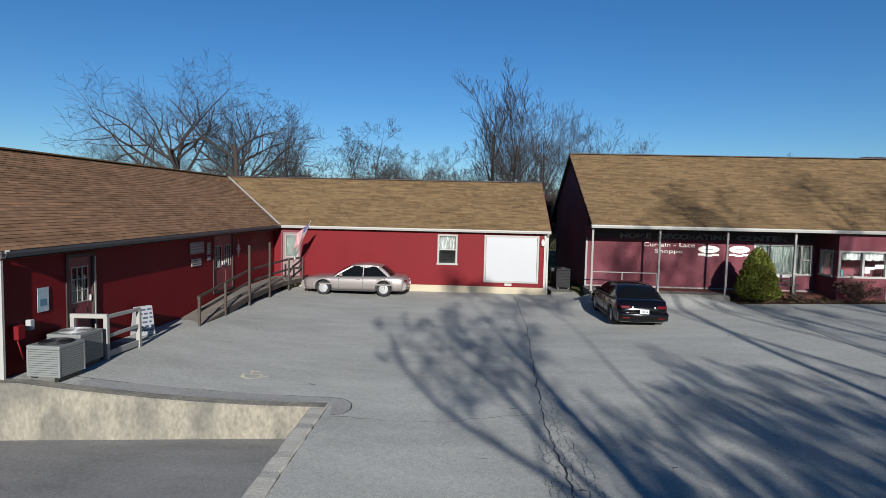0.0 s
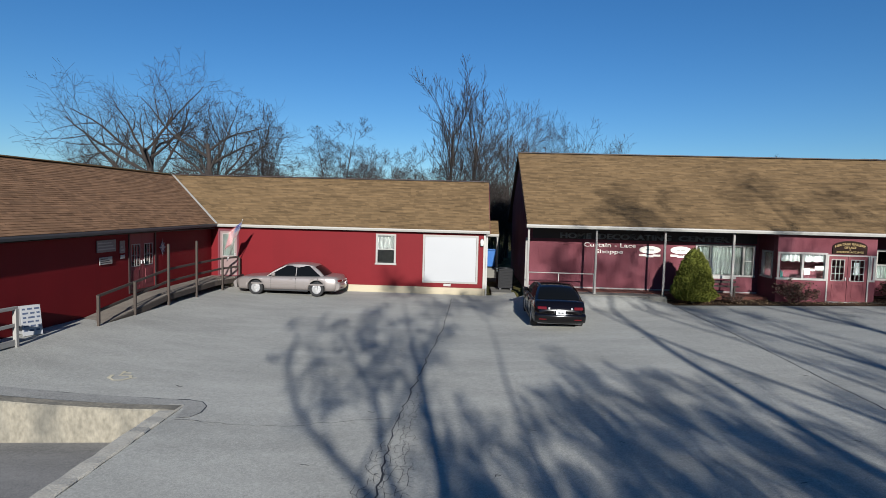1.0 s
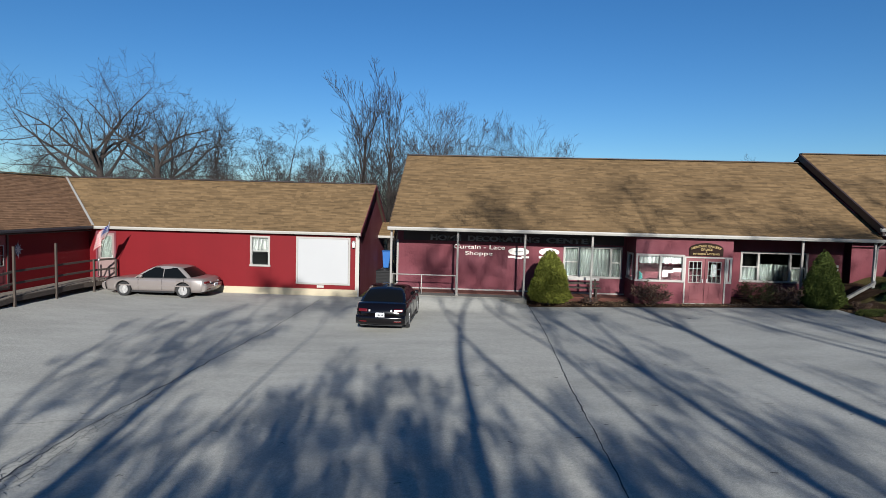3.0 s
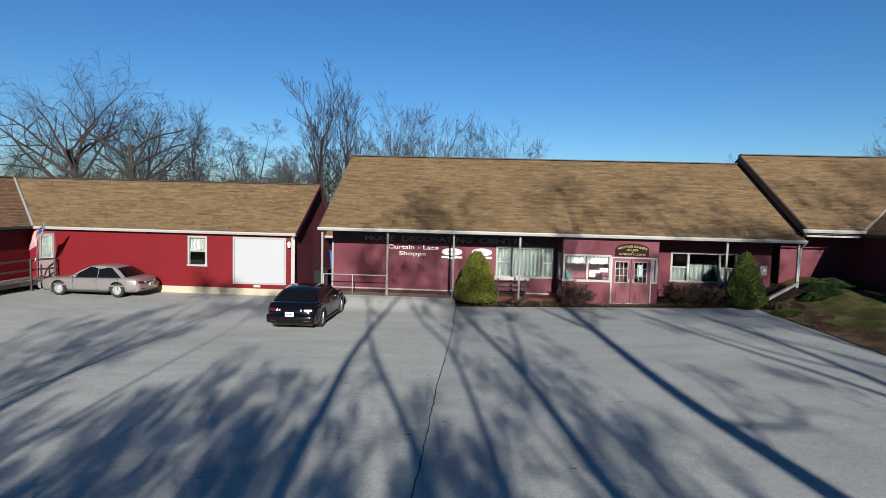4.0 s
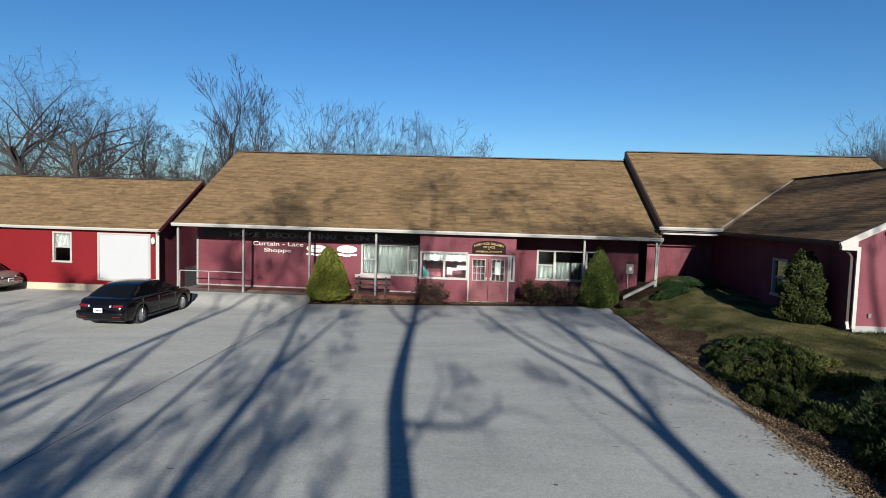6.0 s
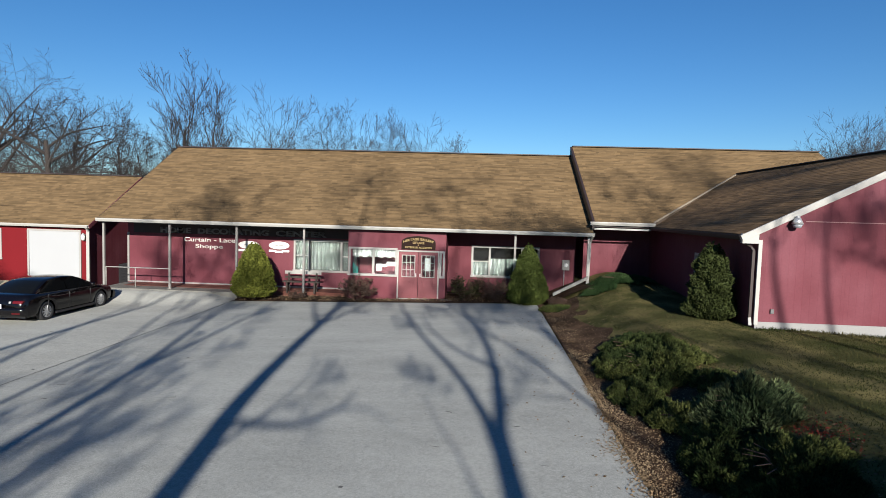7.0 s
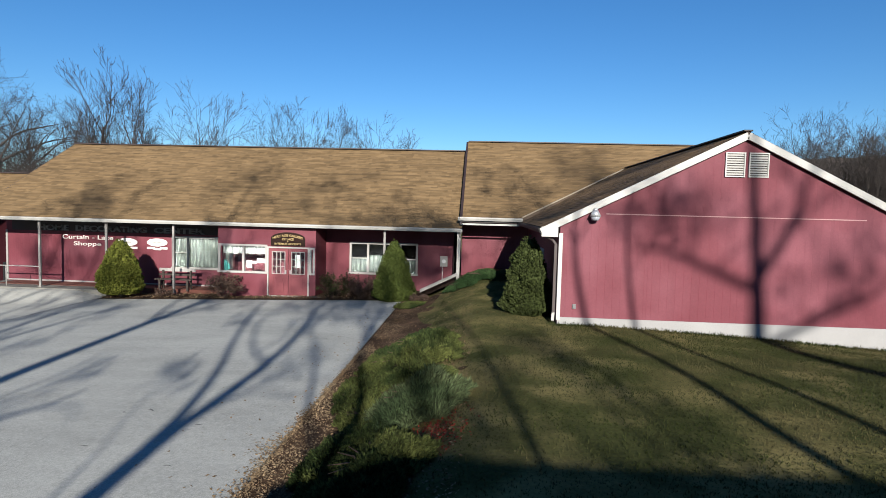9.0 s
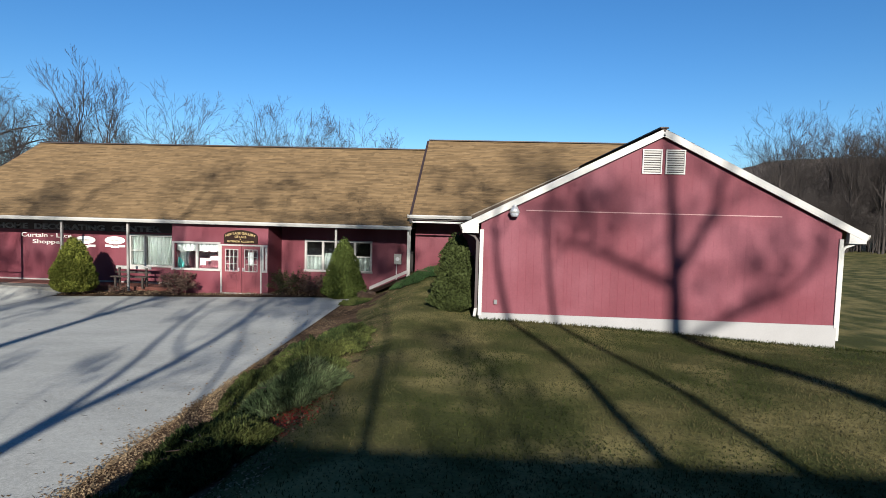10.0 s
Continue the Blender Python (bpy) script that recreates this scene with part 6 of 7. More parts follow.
            for i in range(28):
                for j in range(2):
                    bm.faces.new((ring[i][j], ring[i][j + 1], ring[(i + 1) % 28][j + 1], ring[(i + 1) % 28][j]))
            part("rim", bm, CHROME, wheel, rim_label)
            bm = bmesh.new()
            tube(bm, (s, yo - sd * 0.06, wheel_r), (s, yo - sd * 0.075, wheel_r), wheel_r * 0.6, None, 20)
            part("brake_disc", bm, PLASTIC_BLACK, wheel)
            if rim_label:
                bm = bmesh.new()
                tube(bm, (s, yo - sd * 0.02, wheel_r), (s, yo + sd * 0.004, wheel_r), wheel_r * 0.62, wheel_r * 0.5, 24)
                tube(bm, (s, yo + sd * 0.004, wheel_r), (s, yo + sd * 0.02, wheel_r), wheel_r * 0.28, wheel_r * 0.22, 20)
                part("wheel_cover", bm, COVER, wheel, "bright silver wheel cover")
    bm = bmesh.new()
    box(bm, 0.25, L - 0.25, -W2 * 0.8, W2 * 0.8, sill - 0.02, sill + 0.2)
    for s in wheels:
        box(bm, s - wheel_r, s + wheel_r, -W2 * 0.72, W2 * 0.72, sill, wheel_r * 2)
    part("underbody", bm, PLASTIC_BLACK, car)
    # black strip along each side paints the shadow under the sill
    for sd in (-1, 1):
        bm = bmesh.new()
        box(bm, wheels[0] + wheel_r + 0.06, wheels[1] - wheel_r - 0.06, sd * W2 * 0.93, sd * W2 * 1.003, sill - 0.03, sill + 0.05, bevel=0.012)
        part("sill_shade", bm, PLASTIC_BLACK, car)
    # lamps, bumpers, plate
    zt = lerp_table(belt, 0.1)
    for sd in (-1, 1):
        bm = bmesh.new()
        wv_ = W2 * lerp_table(half, 0.04)
        box(bm, -0.012, 0.22, sd * wv_ * 0.6, sd * wv_ * 1.012, zt - 0.2, zt - 0.1, bevel=0.025)
        part("tail_lamp", ended(bm), RED_LAMP, car)
        bm = bmesh.new()
        box(bm, -0.016, 0.02, sd * wv_ * 0.46, sd * wv_ * 0.54, zt - 0.19, zt - 0.12, bevel=0.006)
        part("reversing_lamp", ended(bm), WHITE_LAMP, car)
        bm = bmesh.new()
        zn = lerp_table(belt, L - 0.08)
        wn_ = W2 * lerp_table(half, L - 0.05)
        box(bm, L - 0.28, L + 0.008, sd * wn_ * 0.55, sd * wn_ * 1.015, zn - 0.19, zn - 0.06, bevel=0.02)
        part("headlamp", ended(bm), WHITE_LAMP, car)
        bm = bmesh.new()
        box(bm, -0.062, -0.02, sd * wv_ * 0.62, sd * wv_ * 0.95, sill + 0.15, sill + 0.19, bevel=0.006)
        part("reflector", ended(bm), RED_LAMP, car)
    for s0, out in ((0.0, -1), (L, 1)):
        bm = bmesh.new()
        rows_b = []
        for k in range(13):
            y = W2 * 0.93 * (k / 6 - 1)
            rows_b.append([bm.verts.new((s0 + out * d, y, z)) for d, z in ((-0.1, sill + 0.05), (0.03, sill + 0.07), (0.055, sill + 0.14), (0.055, sill + 0.28), (0.03, sill + 0.35), (-0.1, sill + 0.37))])
        for p, q in zip(rows_b, rows_b[1:]):
            for j in range(5):
                f = bm.faces.new((p[j], p[j + 1], q[j + 1], q[j]))
                f.smooth = True
        bm.faces.new(rows_b[0]), bm.faces.new(rows_b[-1][::-1])
        bmesh.ops.recalc_face_normals(bm, faces=bm.faces)
        part("bumper", ended(bm), mat, car)
    plate = bmesh.new()
    box(plate, -0.06, -0.03, -0.155, 0.155, zt - 0.36, zt - 0.21, bevel=0.004)
    pl = part("number_plate", plate, PLATE, car)
    bm = bmesh.new()
    for i in range(5):
        box(bm, -0.0635, -0.0605, -0.115 + i * 0.048, -0.082 + i * 0.048, zt - 0.32, zt - 0.26)
    part("plate_bars", bm, BLACK, pl)
    bm = bmesh.new()
    box(bm, L - 0.02, L + 0.045, -0.42, 0.42, sill + 0.38, sill + 0.52, bevel=0.02)
    part("grille", bm, PLASTIC_BLACK, car)
    return car


SILVER = paint("champagne_car_paint", (0.255, 0.226, 0.212), 0.3, 0.5)
BLACKCAR = paint("black_car_paint", (0.0025, 0.002, 0.0025), 0.16, 0.0)
BLACKCAR.node_tree.nodes["Principled BSDF"].inputs["Specular IOR Level"].default_value = 0.3
sedan((-21.5, 0.44, lot_z(-23.5, 0.2) + 0.02), 180.0, SILVER, "older champagne-silver saloon parked along the red wall", 5.0, 1.86,
      [(0, 0.68), (0.12, 0.88), (0.8, 0.92), (1.25, 0.885), (3.1, 0.865), (3.5, 0.86), (4.5, 0.80), (4.9, 0.70), (5.0, 0.58)],
      [(0, 0.80), (0.15, 0.93), (0.7, 1.0), (4.1, 1.0), (4.75, 0.93), (5.0, 0.74)], 0.24, (0.82, 1.36, 2.58, 3.42), (1.10, 3.90), 0.33, 1.40, side_trim=(0.50, 0.56), rim_label="bright wheel cover")
sedan((-12.56, -6.25, lot_z(-12.5, -4) + 0.0), 89.5, BLACKCAR, "black saloon parked nose-in towards the porch", 4.85, 1.86,
      [(0, 0.66), (0.05, 0.86), (0.14, 0.96), (0.5, 1.00), (0.95, 0.97), (3.2, 0.92), (3.7, 0.90), (4.5, 0.82), (4.78, 0.68), (4.85, 0.55)],
      [(0, 0.74), (0.05, 0.84), (0.18, 0.94), (0.7, 1.0), (4.0, 1.0), (4.6, 0.92), (4.85, 0.72)], 0.22, (0.60, 1.34, 2.70, 3.70), (1.02, 3.82), 0.335, 1.41)

# ---- fixtures of the west range ----
# access ramp and landing
ramp = thing("ramp", (-27.9, -4, -0.4), "weathered wooden access ramp with handrail beside the red wing", "ramp")


def deck_z(y):
    return -0.36 + 0.47 * min(1.0, max(0.0, (y + 8.9) / 4.5)) + 0.04 * smooth(-4.4, 1.0, y)


def deck_x(y):
    return -27.42 + 0.42 * smooth(-0.4, 1.4, y)


k = 0
y = -8.9
while y < 1.5:
    bm = bmesh.new()
    w = 0.135
    x1 = deck_x(y) + 0.08
    v = [bm.verts.new(p) for p in ((WX + 0.04, y, deck_z(y)), (x1, y, deck_z(y)), (x1, y + w, deck_z(y + w)), (WX + 0.04, y + w, deck_z(y + w)),
                                   (WX + 0.04, y, deck_z(y) - 0.035), (x1, y, deck_z(y) - 0.035), (x1, y + w, deck_z(y + w) - 0.035), (WX + 0.04, y + w, deck_z(y + w) - 0.035))]
    for f in ((0, 1, 2, 3), (0, 4, 5, 1), (1, 5, 6, 2), (2, 6, 7, 3), (3, 7, 4, 0)):
        bm.faces.new([v[i] for i in f])
    bm.transform(in_place(ramp))
    part("plank", bm, WOOD, ramp)
    y += w + 0.008
ys = [-8.55, -6.6, -4.4, -2.15, 0.15, 1.3]
tops = [0.66, 0.86, 2.05, 2.05, 1.16, 1.1]
rail_z = [0.62, 0.82, 1.06, 1.09, 1.12, 1.12]
for yy, zt in zip(ys, tops):
    x = deck_x(yy) + 0.12
    bm = bmesh.new()
    box(bm, x - 0.04, x + 0.04, yy - 0.04, yy + 0.04, lot_z(x, yy) - 0.05, zt, bevel=0.008)
    bm.transform(in_place(ramp))
    part("post", bm, WOOD_DARK, ramp)
for lift, hgt in ((0.0, 0.09), (-0.47, 0.09)):
    for (ya, za), (yb_, zb_) in zip(zip(ys, rail_z), list(zip(ys, rail_z))[1:]):
        strip("handrail" if lift == 0 else "mid_rail", (deck_x(ya) + 0.06, ya, za + lift), (deck_x(yb_) + 0.06, yb_, zb_ + lift), WOOD_DARK, ramp, 0.04, hgt)
for ya, yb_ in ((-8.9, -4.4), (-4.4, -0.4), (-0.4, 1.45)):
    strip("skirt_board", (deck_x(ya) + 0.085, ya, deck_z(ya) - 0.14), (deck_x(yb_) + 0.085, yb_, deck_z(yb_) - 0.14), WOOD_DARK, ramp, 0.04, 0.2)

# landing with painted rail by the near door
landing = thing("landing", (-27.9, -12.3, -0.3), "small wooden door landing with pale painted rail", "landing")
for i in range(9):
    yy = -12.95 + i * 0.145
    put("plank", WOOD, landing, b=(WX + 0.04, -27.5, yy, yy + 0.137, -0.16, -0.12))
for x, yy, zt in ((-27.5, -12.9, 0.8), (-27.5, -11.55, 0.74), (-28.3, -12.95, 0.8)):
    put("post", TRIM_OLD, landing, b=(x - 0.05, x + 0.05, yy - 0.05, yy + 0.05, lot_z(x, yy) - 0.05, zt), bevel=0.008)
strip("top_rail", (-28.36, -12.95, 0.82), (-27.46, -12.9, 0.82), TRIM_OLD, landing, 0.1, 0.11)
strip("top_rail", (-27.5, -12.85, 0.80), (-27.5, -11.5, 0.76), TRIM_OLD, landing, 0.08, 0.09)
strip("mid_rail", (-27.5, -12.85, 0.32), (-27.5, -11.5, 0.32), TRIM_OLD, landing, 0.04, 0.09)
strip("bottom_rail", (-27.5, -12.9, -0.12), (-27.5, -11.5, -0.14), TRIM_OLD, landing, 0.05, 0.16)

AC_GREY = material("grey_painted_steel", (0.1452, 0.1518, 0.1452), 0.5, vary=0.1)
AC_DARK = material("dark_fan_guard", (0.0132, 0.0132, 0.0145), 0.6)


def air_unit(at, w, h, label, top_dark=True, AC_GREY=AC_GREY):
    """A square outdoor air-conditioning unit: corner posts, louvred sides, top with fan guard."""
    u = thing("air_conditioner", at, label, "air conditioner", "outdoor air-conditioning units")
    bm = bmesh.new()
    box(bm, -w / 2 + 0.03, w / 2 - 0.03, -w / 2 + 0.03, w / 2 - 0.03, 0.08, h - 0.06)
    part("coil", bm, AC_DARK, u)
    bm = bmesh.new()
    box(bm, -w / 2, w / 2, -w / 2, w / 2, h - 0.09, h, bevel=0.02)
    top = part("top_cover", bm, AC_GREY, u)
    bm = bmesh.new()
    for k in range(9):
        r = 0.05 + k * (w * 0.42 - 0.05) / 8
        for i in range(28):
            a, b = 6.2832 * i / 28, 6.2832 * (i + 1) / 28
            beam(bm, (r * math.cos(a), r * math.sin(a), h + 0.02), (r * math.cos(b), r * math.sin(b), h + 0.02), 0.012, 0.012)
    part("fan_guard", bm, AC_DARK if top_dark else GALV, top)
    if top_dark:
        bm = bmesh.new()
        tube(bm, (0, 0, h + 0.002), (0, 0, h + 0.008), w * 0.44, None, 24)
        part("fan_opening", bm, AC_DARK, top)
    for sx_ in (-1, 1):
        for sy_ in (-1, 1):
            bm = bmesh.new()
            box(bm, sx_ * w / 2 - 0.05 * (sx_ > 0) - 0.0, sx_ * w / 2 + 0.05 * (sx_ < 0), sy_ * w / 2 - 0.05 * (sy_ > 0), sy_ * w / 2 + 0.05 * (sy_ < 0), 0.04, h - 0.09, bevel=0.01)
            part("corner_post", bm, AC_GREY, u)
    for k in range(11):
        for side in range(4):
            z0 = 0.09 + k * (h - 0.18) / 11
            bm = bmesh.new()
            box(bm, -w / 2 + 0.05, w / 2 - 0.05, -w / 2 + 0.004, -w / 2 + 0.03, z0 + 0.006, z0 + (h - 0.18) / 11 - 0.002, bevel=0.003)
            bm.transform(Matrix.Rotation(side * math.pi / 2, 4, "Z"))
            part("louvre_panel", bm, AC_GREY, u)
    for x in (-w * 0.35, w * 0.35):
        bm = bmesh.new()
        box(bm, x - 0.05, x + 0.05, -w / 2 + 0.05, w / 2 - 0.05, -0.06, 0.06)
        part("foot", bm, PLASTIC_BLACK, u)
    bm = bmesh.new()
    box(bm, -w / 2 + 0.01, w / 2 - 0.01, -w / 2 + 0.01, w / 2 - 0.01, 0.05, 0.09)
    part("base_pan", bm, AC_GREY, u)
    return u


u1 = air_unit((-27.62, -14.42, lot_z(-27.6, -14.4) + 0.05), 0.76, 0.72, "grey louvred air-conditioning unit beside the red wall")
u1.rotation_euler[2] = radians(-3)
u2 = air_unit((-27.85, -13.5, lot_z(-27.8, -13.5) + 0.05), 0.80, 0.74, "older grey air-conditioning unit with domed fan guard", top_dark=False)

board = thing("sandwich_board", (-28.1, -10.35, lot_z(-28.1, -10.35) + 0.02), "white lettered sandwich board leaning beside the landing", "sign")
for sgn in (-1, 1):
    bm = bmesh.new()
    box(bm, -0.25, 0.25, -0.012, 0.012, 0.0, 0.84, bevel=0.004)
    bm.transform(Matrix.Translation((0, sgn * 0.2, 0)) @ Matrix.Rotation(sgn * 0.19, 4, "X"))
    pnl = part("panel", bm, PANEL, board)
    if sgn < 0:
        r = random.Random(3)
        ink = material("sign_ink", (0.05, 0.065, 0.11), 0.6)
        for row in range(6):
            x = -0.21
            while x < 0.15:
                w = r.uniform(0.06, 0.16)
                bm = bmesh.new()
                box(bm, x, min(0.22, x + w), -0.016, -0.013, 0.12 + row * 0.12, 0.17 + row * 0.12)
                bm.transform(Matrix.Translation((0, -0.2, 0)) @ Matrix.Rotation(-0.19, 4, "X"))
                part("lettering_bar", bm, ink, pnl)
                x += w + 0.05
board.rotation_euler[2] = radians(62)

NOTICE = material("pale_blue_notice", (0.297, 0.363, 0.4092), 0.5, vary=0.25, grain=12, stain=6)
nt = thing("notice", (WX + 0.02, -13.8, 1.3), "pale blue printed notice on the red wall", "sign")
fput("sheet", NOTICE, nt, f_wing, vy(-13.97), vy(-13.63), 0.017, 0.025, 1.07, 1.62)
fput("printed_bars", material("notice_ink", (0.0792, 0.165, 0.231), 0.6), nt, f_wing, vy(-13.9), vy(-13.7), 0.026, 0.028, 1.2, 1.36)
SIGN_GREY = material("grey_sign_face", (0.132, 0.1254, 0.1188), 0.5, vary=0.3, grain=14, stain=5)
for y0, y1, z0, z1, m, lab in ((-7.02, -5.98, 1.85, 2.27, SIGN_GREY, "weathered grey wall sign beside the double door"), (-6.9, -6.2, 1.42, 1.68, TRIM_OLD, "small pale wall sign under a larger one"),
                               (-5.75, -5.45, 1.75, 2.2, SIGN_GREY, "small framed notice beside the double door"), (-5.72, -5.47, 1.55, 1.68, PANEL, "little white plate under a notice")):
    sg = thing("wall_sign", (WX + 0.02, (y0 + y1) / 2, z0), lab, "sign", "small signs on the wing")
    fput("sign_board", m, sg, f_wing, vy(y0), vy(y1), 0.017, 0.04, z0, z1, bevel=0.005)
    if m is not PANEL:
        for r_ in range(3):
            zz = z0 + (z1 - z0) * (0.2 + 0.25 * r_)
            fput("lettering_bar", TRIM_OLD if m is SIGN_GREY else BLACK, sg, f_wing, vy(y0) + 0.06, vy(y1) - 0.06 - 0.1 * r_, 0.041, 0.043, zz, zz + (z1 - z0) * 0.1)

# quilt-star barn board
star = thing("star_plaque", (WX + 0.02, -2.9, 1.8), "pale star-patterned diamond plaque on the red wall", "wall decoration")
bm = bmesh.new()
for c, s in (((0, 0), 0.19), ):
    v = [bm.verts.new(f_wing(vy(-2.9) + u, w, 1.8 + z)) for w in (0.017, 0.035) for u, z in ((0, s * 1.45), (s, 0), (0, -s * 1.45), (-s, 0))]
    for f in ((4, 5, 6, 7), (0, 1, 5, 4), (1, 2, 6, 5), (2, 3, 7, 6), (3, 0, 4, 7)):
        bm.faces.new([v[i] for i in f])
bm.transform(in_place(star))
part("board", bm, material("plaque_blue", (0.0792, 0.0924, 0.1452), 0.6), star)
bm = bmesh.new()
for i in range(8):
    a = i * math.pi / 4
    p = Vector((math.cos(a), 0, math.sin(a))) * (0.3 if i % 2 == 0 else 0.22)
    q = Vector((math.cos(a + 0.39), 0, math.sin(a + 0.39))) * 0.07
    q2 = Vector((math.cos(a - 0.39), 0, math.sin(a - 0.39))) * 0.07
    bm.faces.new([bm.verts.new(f_wing(vy(-2.9) + w.x, 0.038, 1.8 + w.z * 1.3)) for w in (Vector((0, 0, 0)), q2, p, q)])
bm.transform(in_place(star))
part("star", bm, PANEL, star)

# flag on its staff
flag = thing("flag", (-26.95, 0.15, 1.1), "striped flag on a slanted staff fixed to the ramp post", "flag")
tip = Vector((-26.04, -0.45, 2.9))
heel = Vector((-26.99, 0.12, 1.0))
bm = bmesh.new()
tube(bm, heel, tip + (tip - heel).normalized() * 0.05, 0.018, 0.012)
bm.transform(in_place(flag))
part("staff", bm, POST, flag)
bm = bmesh.new()
tube(bm, heel + (tip - heel) * 0.04, heel + (tip - heel) * 0.12, 0.035, 0.035)
bm.transform(in_place(flag))
part("bracket", bm, GALV, flag)
bm = bmesh.new()
tube(bm, tip + (tip - heel).normalized() * 0.05, tip + (tip - heel).normalized() * 0.09, 0.026, 0.012)
bm.transform(in_place(flag))
part("finial", bm, GALV, flag)
F_RED, F_WHITE, F_BLUE = (material(n_, c_, 0.8, vary=0.1) for n_, c_ in (("flag_red", (0.32, 0.012, 0.02)), ("flag_white", (0.6, 0.6, 0.6)), ("flag_blue", (0.02, 0.03, 0.16))))
foot = tip.lerp(heel, 0.36)


def flag_pt(u, v):
    """u: 0 at the staff to 1 at the fly; v: 0 at the head to 1 at the foot."""
    return tip.lerp(foot, v) + Vector((-0.62 * u + 0.16 * v * u, 0.02 - 0.06 * u + 0.11 * math.sin(u * 8 + v * 3), -0.52 * u - 0.12 * u * v + 0.03 * math.sin(u * 9)))


for i in range(13):
    bm = bmesh.new()
    u0 = 0.4 if i < 7 else 0.0
    pts = [[bm.verts.new(flag_pt(u0 + (1 - u0) * k / 8, (i + j) / 13)) for k in range(9)] for j in (0, 1)]
    for k in range(8):
        bm.faces.new((pts[0][k], pts[0][k + 1], pts[1][k + 1], pts[1][k]))
    bm.transform(in_place(flag))
    part("stripe", bm, F_RED if i % 2 == 0 else F_WHITE, flag)
bm = bmesh.new()
pts = [[bm.verts.new(flag_pt(0.4 * k / 4, 7 * j / 13 / 4)) for k in range(5)] for j in range(5)]
for j in range(4):
    for k in range(4):
        bm.faces.new((pts[j][k], pts[j][k + 1], pts[j + 1][k + 1], pts[j + 1][k]))
bm.transform(in_place(flag))
canton = part("canton", bm, F_BLUE, flag)
bm = bmesh.new()
for j in range(4):
    for k in range(5):
        c = flag_pt(0.04 + 0.08 * k, 0.06 + 0.125 * j) + Vector((0, -0.006, 0))
        bm.faces.new([bm.verts.new(c + Vector(d)) for d in ((-0.014, 0, -0.014), (0.014, 0, -0.014), (0.014, 0, 0.014), (-0.014, 0, 0.014))])
bm.transform(in_place(flag))
part("stars", bm, F_WHITE, canton)


def lantern(at, label, s=1.0):
    l_ = thing("wall_lamp", at, label, "lamp", "outdoor wall lamps")
    bm = bmesh.new()
    box(bm, -0.05, 0.05, -0.02, 0.0, -0.1, 0.1, bevel=0.006)
    part("back_plate", bm, GALV, l_)
    bm = bmesh.new()
    tube(bm, (0, -0.1, -0.14), (0, -0.1, 0.1), 0.06 * s, 0.075 * s, 10)
    part("glass", bm, material("frosted_lamp_glass", (0.56, 0.544, 0.496), 0.3), l_)
    bm = bmesh.new()
    tube(bm, (0, -0.1, 0.1), (0, -0.1, 0.2), 0.09 * s, 0.02 * s, 10)
    part("cap", bm, GALV, l_)
    return l_


lantern((-15.15, WY - 0.02, 2.12), "small pale carriage lamp beside the white panel", 1.2)
flood = thing("flood_lamp", (11.88, GY - 0.02, 3.76), "grey round flood lamp on the red gable", "lamp")
bm = bmesh.new()
tube(bm, (0, 0.02, 0.05), (0, -0.16, 0.05), 0.05, 0.05, 10)
part("arm", bm, GALV, flood)
bm = bmesh.new()
tube(bm, (0, -0.18, 0.16), (0, -0.18, 0.0), 0.07, 0.15, 16)
tube(bm, (0, -0.18, 0.16), (0, -0.18, 0.21), 0.06, 0.05, 12)
part("reflector", bm, GALV, flood)
bm = bmesh.new()
tube(bm, (0, -0.18, 0.0), (0, -0.18, -0.1), 0.13, 0.09, 16)
part("lens", bm, material("lamp_lens", (0.231, 0.2442, 0.264), 0.2), flood)
tap = thing("wall_outlet", (11.45, GY - 0.02, 1.36), "small grey outlet box low on the gable wall", "outlet")
put("cover", material("grey_outlet_plastic", (0.09, 0.09, 0.09), 0.5), tap, b=(11.41, 11.50, GY - 0.06, GY - 0.016, 1.30, 1.42), bevel=0.008)

# red standpipe and meter by the wing
pipe = thing("standpipe", (-28.25, -14.6, 0.3), "red wall hydrant pipe with white cap", "hydrant")
put("box", RED, pipe, b=(WX + 0.017, WX + 0.2, -14.75, -14.55, 0.62, 0.92), bevel=0.01)
put("cap", PANEL, pipe, b=(WX + 0.017, WX + 0.15, -14.35, -14.22, 0.75, 0.98), bevel=0.02)
bm = bmesh.new()
tube(bm, (WX + 0.08, -14.65, 0.62), (WX + 0.1, -14.5, 0.15), 0.02)
bm.transform(in_place(pipe))
part("pipe", bm, RED, pipe)

# ---- between the buildings ----
link = thing("lean_to", (-14.5, 8.0, 0), "small set-back link roof between the buildings", "lean-to")
LX = -14.05
roof_slope(link, (W_E + 0.02, 7.4, 2.34), (LX, 7.4, 2.34), (LX, 9.0, 3.1), (W_E + 0.02, 9.0, 3.1), SHINGLE, seed=44)
gutter((W_E + 0.02, 7.4, 2.34), (LX, 7.4, 2.34), link, TRIM)
put("post", TRIM_OLD, link, b=(LX - 0.12, LX - 0.03, 7.45, 7.54, -0.4, 2.2))
put("post", TRIM_OLD, link, b=(LX - 0.12, LX - 0.03, 8.8, 8.89, -0.4, 2.8))
stp = bmesh.new()
box(stp, W_E + 0.1, LX, 7.5, 8.7, -0.5, 0.34, bevel=0.02)
tagged(part("loading_step", stp, SLAB), "raised concrete step under the link roof", "step", kind="structure")
BIN_BLUE = material("blue_plastic", (0.0066, 0.0792, 0.2772), 0.45, vary=0.08)


